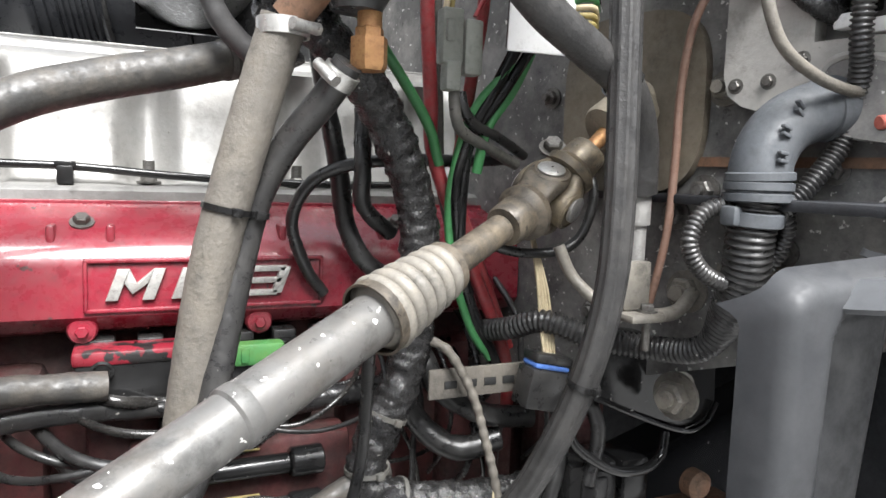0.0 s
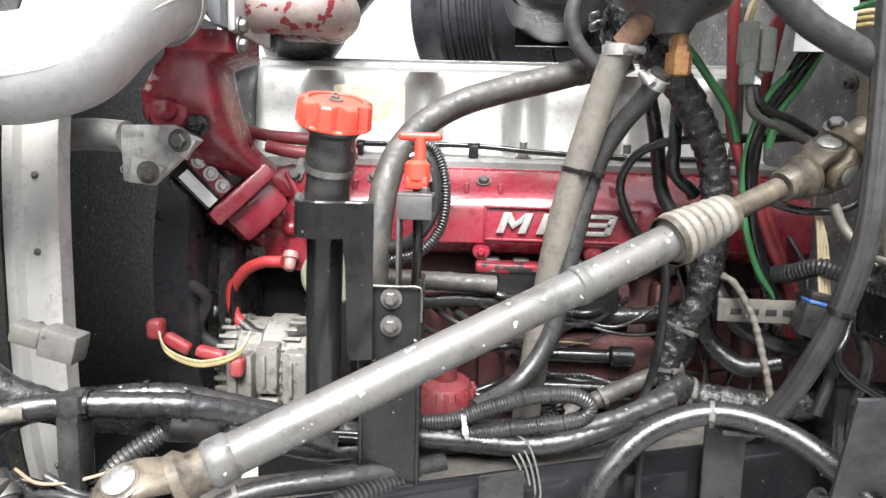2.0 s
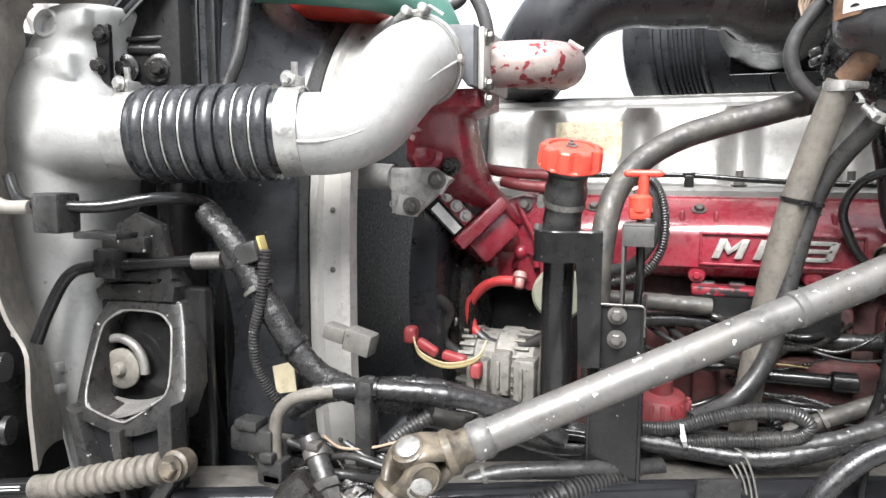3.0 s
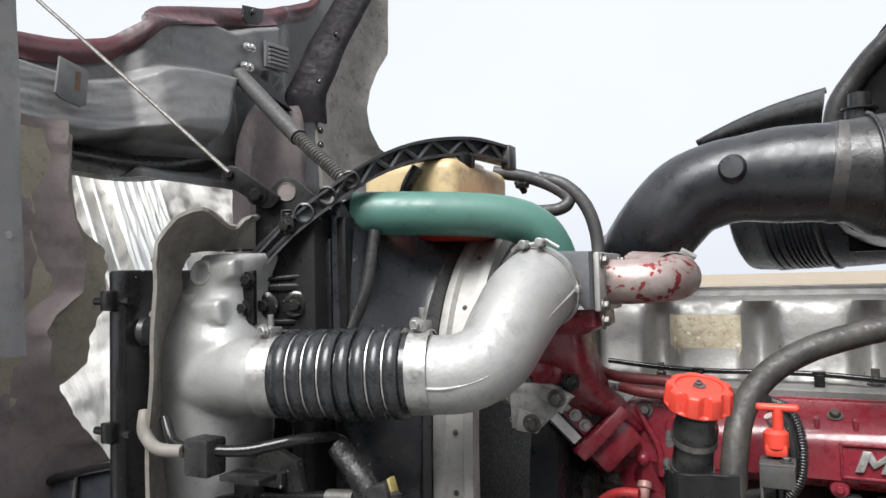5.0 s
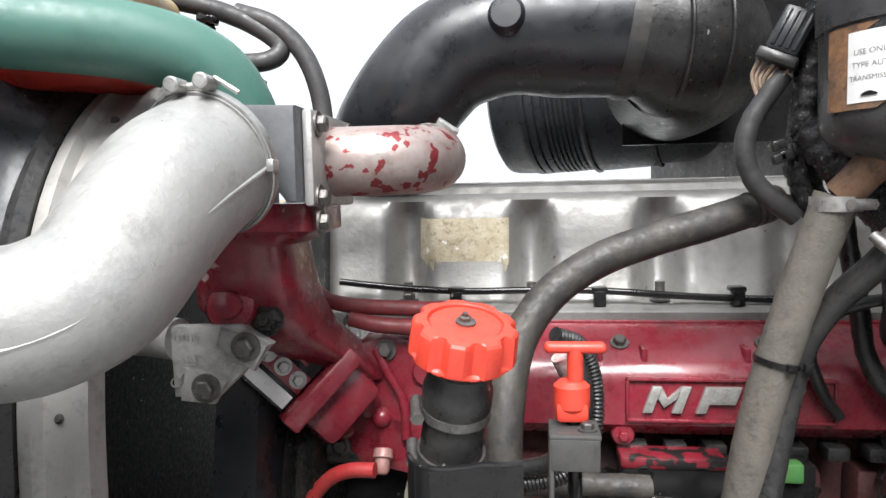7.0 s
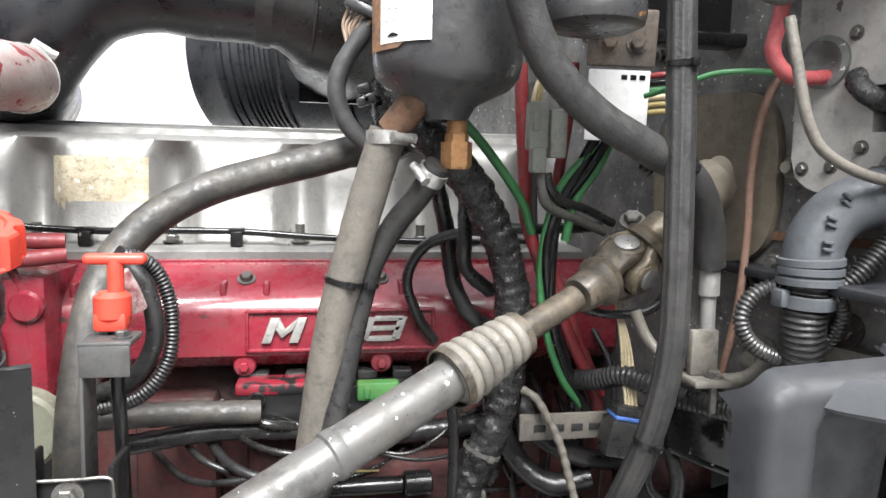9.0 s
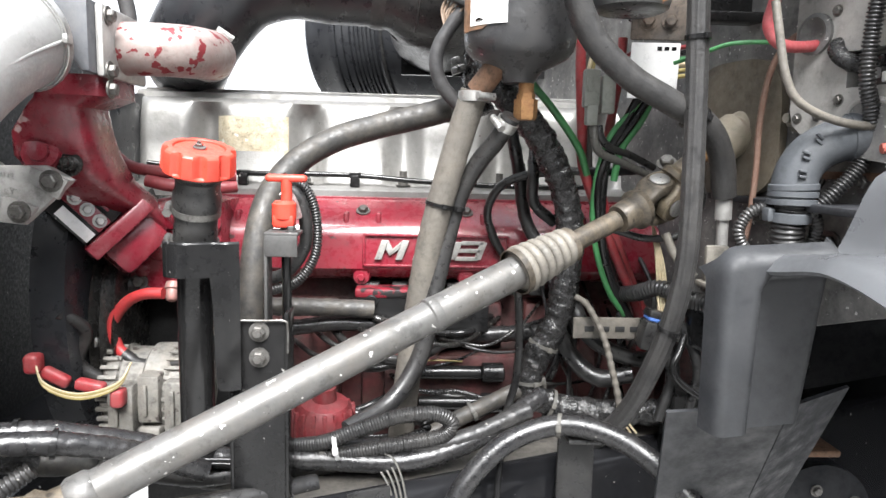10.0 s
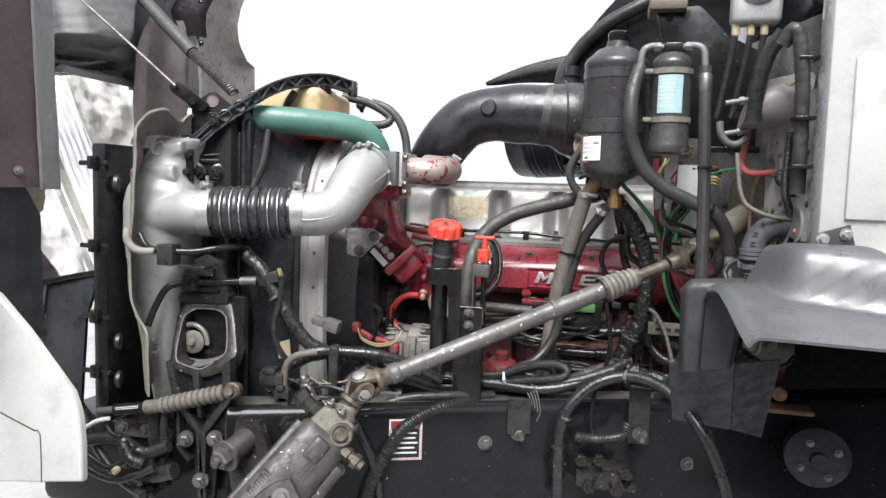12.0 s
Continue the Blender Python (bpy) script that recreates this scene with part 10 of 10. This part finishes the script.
own("rusty_seam", bm, M_rust, "rusty seam strip across the firewall", "seam", kind="structure")
bm = B()
prism(bm, [(0.71, 1.305), (0.95, 1.300), (0.95, 1.316), (0.71, 1.322)], fw(0, 0, 0.001), fu, (0, 0, 1), 0.020 if fu.cross(Vector((0, 0, 1))).dot(fn_) > 0 else -0.020)
own("firewall_ledge", bm, M_boot, "dusty ledge along the firewall foot", "ledge", kind="structure")
wb = thing("white_bracket", (0.40, -0.36, 1.26), "pale painted steel valve bracket with a bolt", "bracket")
bm = B()
box(bm, (0.390, -0.366, 1.276), (0.420, -0.356, 1.322), 0.003)
box(bm, (0.385, -0.385, 1.268), (0.425, -0.345, 1.276), 0.003)
tube(bm, [(0.405, -0.362, 1.270), (0.45, -0.365, 1.272), (0.478, -0.36, 1.290)], 0.007, 10)
part("plate", bm, M_boot, wb)
bm = B()
bolt(bm, (0.412, -0.372, 1.276), (0, 0, 1), 0.006)
cyl(bm, (0.412, -0.372, 1.24), (0.412, -0.372, 1.275), 0.004, seg=10)
part("bolt", bm, M_bolt, wb)
hose("pale_rod", [(0.36, -0.30, 1.33), (0.372, -0.31, 1.30), (0.392, -0.33, 1.275)], 0.006, M_boot, "pale steel rod by the column", "rod", 10)
sh = thing("pedal_box", (0.47, -0.33, 1.0), "black pedal valve guard with a bent steel hoop", "guard")
bm = B()
prism(bm, [(0.399, 1.250), (0.504, 1.232), (0.575, 1.200), (0.578, 1.150), (0.562, 1.128), (0.530, 1.122), (0.465, 1.146), (0.405, 1.174)], (0, -0.285, 0), (1, 0, 0), (0, 0, 1), 0.020, 0.006)
tube(bm, [(0.405, -0.308, 1.176), (0.465, -0.308, 1.149), (0.530, -0.308, 1.125), (0.560, -0.308, 1.131), (0.575, -0.308, 1.152)], 0.0028, 8, 5)
part("guard", bm, M_black, sh)
bm = B()
tube(bm, [(0.405, -0.285, 1.19), (0.392, -0.298, 1.165), (0.381, -0.305, 1.143), (0.395, -0.306, 1.120), (0.439, -0.306, 1.093), (0.477, -0.306, 1.088), (0.503, -0.304, 1.099), (0.511, -0.300, 1.124)], 0.0052, 12)
part("hoop", bm, M_black, sh)
bm = B()
box(bm, (0.388, -0.300, 0.98), (0.452, -0.24, 1.100), 0.008)
box(bm, (0.462, -0.292, 0.98), (0.500, -0.24, 1.094), 0.005)
box(bm, (0.402, -0.304, 1.03), (0.436, -0.298, 1.085), 0.003)
part("valve", bm, M_black, sh)
bm = B()
bolt(bm, (0.520, -0.306, 1.176), (-0.2, -1, 0), 0.011, length=0.006)
box(bm, (0.500, -0.318, 1.204), (0.530, -0.303, 1.208), 0.001)
part("bolt", bm, M_bolt, sh)
rl = thing("relay_card", (0.33, -0.30, 1.5), "white paper card over coloured wires", "card")
mR = Matrix.Translation((0.329, -0.300, 1.543)) @ Matrix.Rotation(radians(-16), 4, "Z") @ Matrix.Rotation(radians(2), 4, "Y")
bm = B()
box(bm, (-0.031, -0.004, -0.034), (0.031, 0.0, 0.038), 0.001, mR)
part("card", bm, M_label, rl)
bm = B()
box(bm, (-0.029, 0.001, -0.030), (0.030, 0.016, 0.036), 0.003, mR)
part("holder", bm, M_black, rl)
bm = B()
for i in range(3):
    box(bm, (0.002 + i * 0.009, -0.0046, 0.028), (0.008 + i * 0.009, -0.0036, 0.033), 0, mR)
part("print", bm, M_black, rl)
for k, m_ in enumerate((M_redcable, M_black, M_greencable, M_cream, M_yellow, M_yellow)):
    z = 0.034 - k * 0.0075
    hose("card_wire", [mR @ Vector((0.030, 0.006, z)), mR @ Vector((0.050, 0.004, z + 0.002)), mR @ Vector((0.060, 0.02, z - 0.004))], 0.0030, m_, "coloured wire behind the white card", "wire", 8)
bm = B()
box(bm, (-0.034, 0.0, 0.042), (0.036, 0.006, 0.10), 0.003, mR)
for x in (-0.012, 0.016):
    bolt(bm, mR @ Vector((x, 0.0, 0.066)), mR.to_3x3() @ Vector((0, -1, 0)), 0.0075)
own("rusty_tab", bm, mat("rusty_dusty_tab", (0.17, 0.13, 0.10), 0.65, 0.3, col2=(0.11, 0.10, 0.095), scale=30, amount=0.8), "dusty steel tab with two screws", "bracket")
fz = thing("junction_box", (0.45, -0.45, 1.63), "brown-grey plastic junction box with two studs", "junction box")
bm = B()
loops = []
for k, (x, h, yy) in enumerate(((0.412, 0.040, -0.45), (0.418, 0.046, -0.45), (0.46, 0.052, -0.455), (0.52, 0.058, -0.46))):
    zc = 1.692 + 0.006 * k
    lp = []
    for i in range(20):
        a = 2 * math.pi * i / 20
        lp.append(Vector((x + 0.012 * math.sin(a), yy + 0.05 * math.cos(a), zc + h * math.sin(a))))
    loops.append(lp)
rings(bm, loops)
part("box", bm, mat("brown_grey_plastic", (0.16, 0.145, 0.135), 0.5, col2=(0.11, 0.10, 0.095), scale=10, amount=0.6, dust=0.3), fz)
for z in (1.708, 1.645):
    bm = B()
    cyl(bm, (0.372, -0.455, z - 0.004), (0.42, -0.452, z + 0.004), 0.0055, seg=12)
    lathe(bm, [(0.009, 0), (0.009, 0.010)], (0.398, -0.453, z), (1, 0, 0.15), 6)
    part("stud", bm, M_fit, fz, "dull grey threaded stud")
hose("stud_cable", [(0.362, -0.46, 1.665), (0.366, -0.462, 1.64), (0.38, -0.462, 1.622), (0.40, -0.46, 1.62), (0.42, -0.455, 1.635)], 0.0075, M_greyplug, "grey cable curling under the studs", "cable", 10)
hose("cab_harness", [(0.452, -0.56, 1.80), (0.466, -0.575, 1.825), (0.478, -0.577, 1.80), (0.487, -0.573, 1.74), (0.491, -0.567, 1.686), (0.495, -0.56, 1.60), (0.497, -0.55, 1.52)], 0.0135, M_hoserib, "dusty black harness down the cab edge", "wiring harness", 16, shape=taped(15, 0.05), step=0.004)
hose("cab_harness", [(0.46, -0.53, 1.83), (0.437, -0.51, 1.79), (0.425, -0.50, 1.73), (0.42, -0.49, 1.66)], 0.015, M_blackdull, "dusty black harness behind the cab edge", "wiring harness", 16, shape=taped(16, 0.05), step=0.004)
for z in (1.77, 1.66, 1.57):
    bm = B()
    box(bm, (0.476, -0.59, z - 0.004), (0.512, -0.55, z + 0.004), 0.002)
    own("harness_tie", bm, M_black, "black tie holding the cab harness", "cable tie", "harness ties")
hose("yellow_loop", [(0.47, -0.52, 1.735), (0.478, -0.53, 1.728), (0.486, -0.53, 1.738)], 0.002, M_yellow, "yellow wire end at the harness", "wire", 6)
hose("relay_wire", [(0.555, -0.42, 1.56), (0.545, -0.45, 1.542), (0.51, -0.462, 1.536), (0.488, -0.455, 1.545), (0.49, -0.44, 1.56), (0.52, -0.44, 1.565)], 0.0095, M_tape, "taped wire loop with faded red leads", "cable", 12, shape=taped(18, 0.08), step=0.003)
for k in range(4):
    hose("faded_red_lead", [(0.496, -0.452, 1.556 + 0.003 * k), (0.51, -0.46, 1.562 + 0.004 * k), (0.53, -0.452, 1.560 + 0.004 * k)], 0.0024, mat("faded_red_wire", (0.42, 0.13, 0.10), 0.6, scale=40), "faded red wire in the loop", "wire", 6)
for k in range(5):
    hose("white_strand", [(0.535, -0.458, 1.548), (0.540 + 0.003 * k, -0.466, 1.535), (0.535 + 0.006 * k, -0.468, 1.522)], 0.0012, M_label, "bare white wire strand", "wire", 5)
mp_ = thing("drier_mount", (0.35, -0.28, 1.62), "black pressed mounting plate behind the drier", "bracket")
bm = B()
prism(bm, [(0.232, 1.945), (0.33, 1.948), (0.395, 1.88), (0.47, 1.84), (0.478, 1.626), (0.300, 1.626), (0.300, 1.80), (0.245, 1.88)], (0, -0.27, 0), (1, 0, 0), (0, 0, 1), 0.008, 0.002)
part("plate", bm, M_black, mp_)
for p in ((0.262, -0.278, 1.922), (0.30, -0.278, 1.928), (0.35, -0.278, 1.86), (0.42, -0.278, 1.70), (0.36, -0.278, 1.66)):
    bm = B()
    lathe(bm, [(0.009, 0), (0.009, 0.001)], p, (0, -1, 0), 14)
    part("hole", bm, M_hole, mp_)
bm = B()
box(bm, (0.30, -0.30, 1.612), (0.478, -0.27, 1.626), 0.003)
part("flange", bm, M_black, mp_)
vt = thing("dash_valve", (0.42, -0.45, 1.85), "pale grey valve with three hose fittings under the cowl", "valve")
bm = B()
box(bm, (0.372, -0.47, 1.862), (0.468, -0.42, 1.93), 0.012, None, 3)
lathe(bm, [(0.03, 0), (0.04, 0.01), (0.04, 0.03)], (0.42, -0.445, 1.90), (0, 0, 1), 20)
part("body", bm, mat("pale_grey_cast", (0.32, 0.33, 0.33), 0.5, 0.3, scale=12, dust=0.3), vt)
for x in (0.383, 0.412, 0.438):
    bm = B()
    lathe(bm, [(0.008, 0), (0.008, 0.02), (0.006, 0.024)], (x, -0.45, 1.865), (0, 0, -1), 8)
    part("fitting", bm, M_cream, vt)
    hose("valve_hose", [(x, -0.45, 1.845), (x - 0.004, -0.44, 1.80), (x - 0.012, -0.42, 1.74), (x - 0.02, -0.40, 1.68)], 0.0065, M_rubber, "black air hose from the valve", "hose", 10)
cw = thing("cowl_seal", (0.15, 0.28, 1.9), "curved black cowl edge above the air cleaner", "cowl")
bm = B()
tube(bm, [(-0.03, 0.28, 1.80), (-0.02, 0.28, 1.89), (0.016, 0.28, 1.950), (0.060, 0.27, 2.0), (0.12, 0.26, 2.045), (0.20, 0.25, 2.085), (0.30, 0.25, 2.13), (0.5, 0.25, 2.18)], 0.022, 14)
part("edge", bm, M_rubber, cw)
bm = B()
bent_sheet(bm, lambda u, v: (-0.01 + 0.5 * u, 0.30, 1.60 + (0.30 + 0.40 * math.sin(math.pi / 2 * u) ** 0.7) * v), 20, 8, 0.01)
part("panel", bm, M_black, cw)
bm = B()
box(bm, (0.215, -0.31, 1.935), (0.30, -0.20, 1.965), 0.008)
own("cowl_block", bm, M_brownpl, "dusty tan block under the cowl", "block")
wg = thing("side_shield", (-0.15, 0.38, 1.85), "curved black plastic shield beyond the air pipe", "shield")
bm = B()
bent_sheet(bm, lambda u, v: (-0.324 + 0.296 * u - 0.012 * v * u, 0.59 - 0.066 * u - 0.05 * math.sin(math.pi * v) * u, 1.908 + 0.080 * u + 0.012 * math.sin(math.pi * u) - 0.085 * v * u ** 0.8), 24, 12, 0.007)
tube(bm, [(-0.326 + 0.30 * u, 0.588 - 0.066 * u, 1.909 + 0.080 * u + 0.012 * math.sin(math.pi * u)) for u in (0.0, 0.2, 0.4, 0.6, 0.8, 1.0)], 0.0075, 10, 6)
part("blade", bm, M_blackdull, wg, sharp=60)
wh = thing("wheel_hub", (0.66, -0.25, 0.9), "brake chamber behind the liner, under-cab shade in its colour", "brake chamber")
# The drum takes the same near-black, for the shade it sits in.
bm = B()
lathe(bm, [(0.03, -0.08), (0.070, -0.06), (0.072, -0.01), (0.055, 0.0), (0.02, 0.003), (0.018, 0.02)], (0.655, -0.255, 0.90), (-0.1, -1, 0.0), 32)
part("drum", bm, M_wellshade, wh)
for i in range(4):
    a = i * math.pi / 2 + 0.5
    bm = B()
    bolt(bm, (0.655 + 0.045 * math.cos(a), -0.262, 0.90 + 0.045 * math.sin(a)), (0, -1, 0), 0.006)
    part("bolt", bm, M_bolt, wh)
bm = B()
box(bm, (0.50, -0.33, 1.022), (0.62, -0.27, 1.032), 0.003)
own("rusty_ledge", bm, M_rust, "rusty bracket ledge under the cab", "bracket")
bm = B()
lathe(bm, [(0.016, 0), (0.016, 0.015), (0.010, 0.02)], (0.547, -0.305, 1.064), (0, -1, 0), 16)
own("rusty_plug", bm, M_rust, "rusty round plug under the cab", "plug")
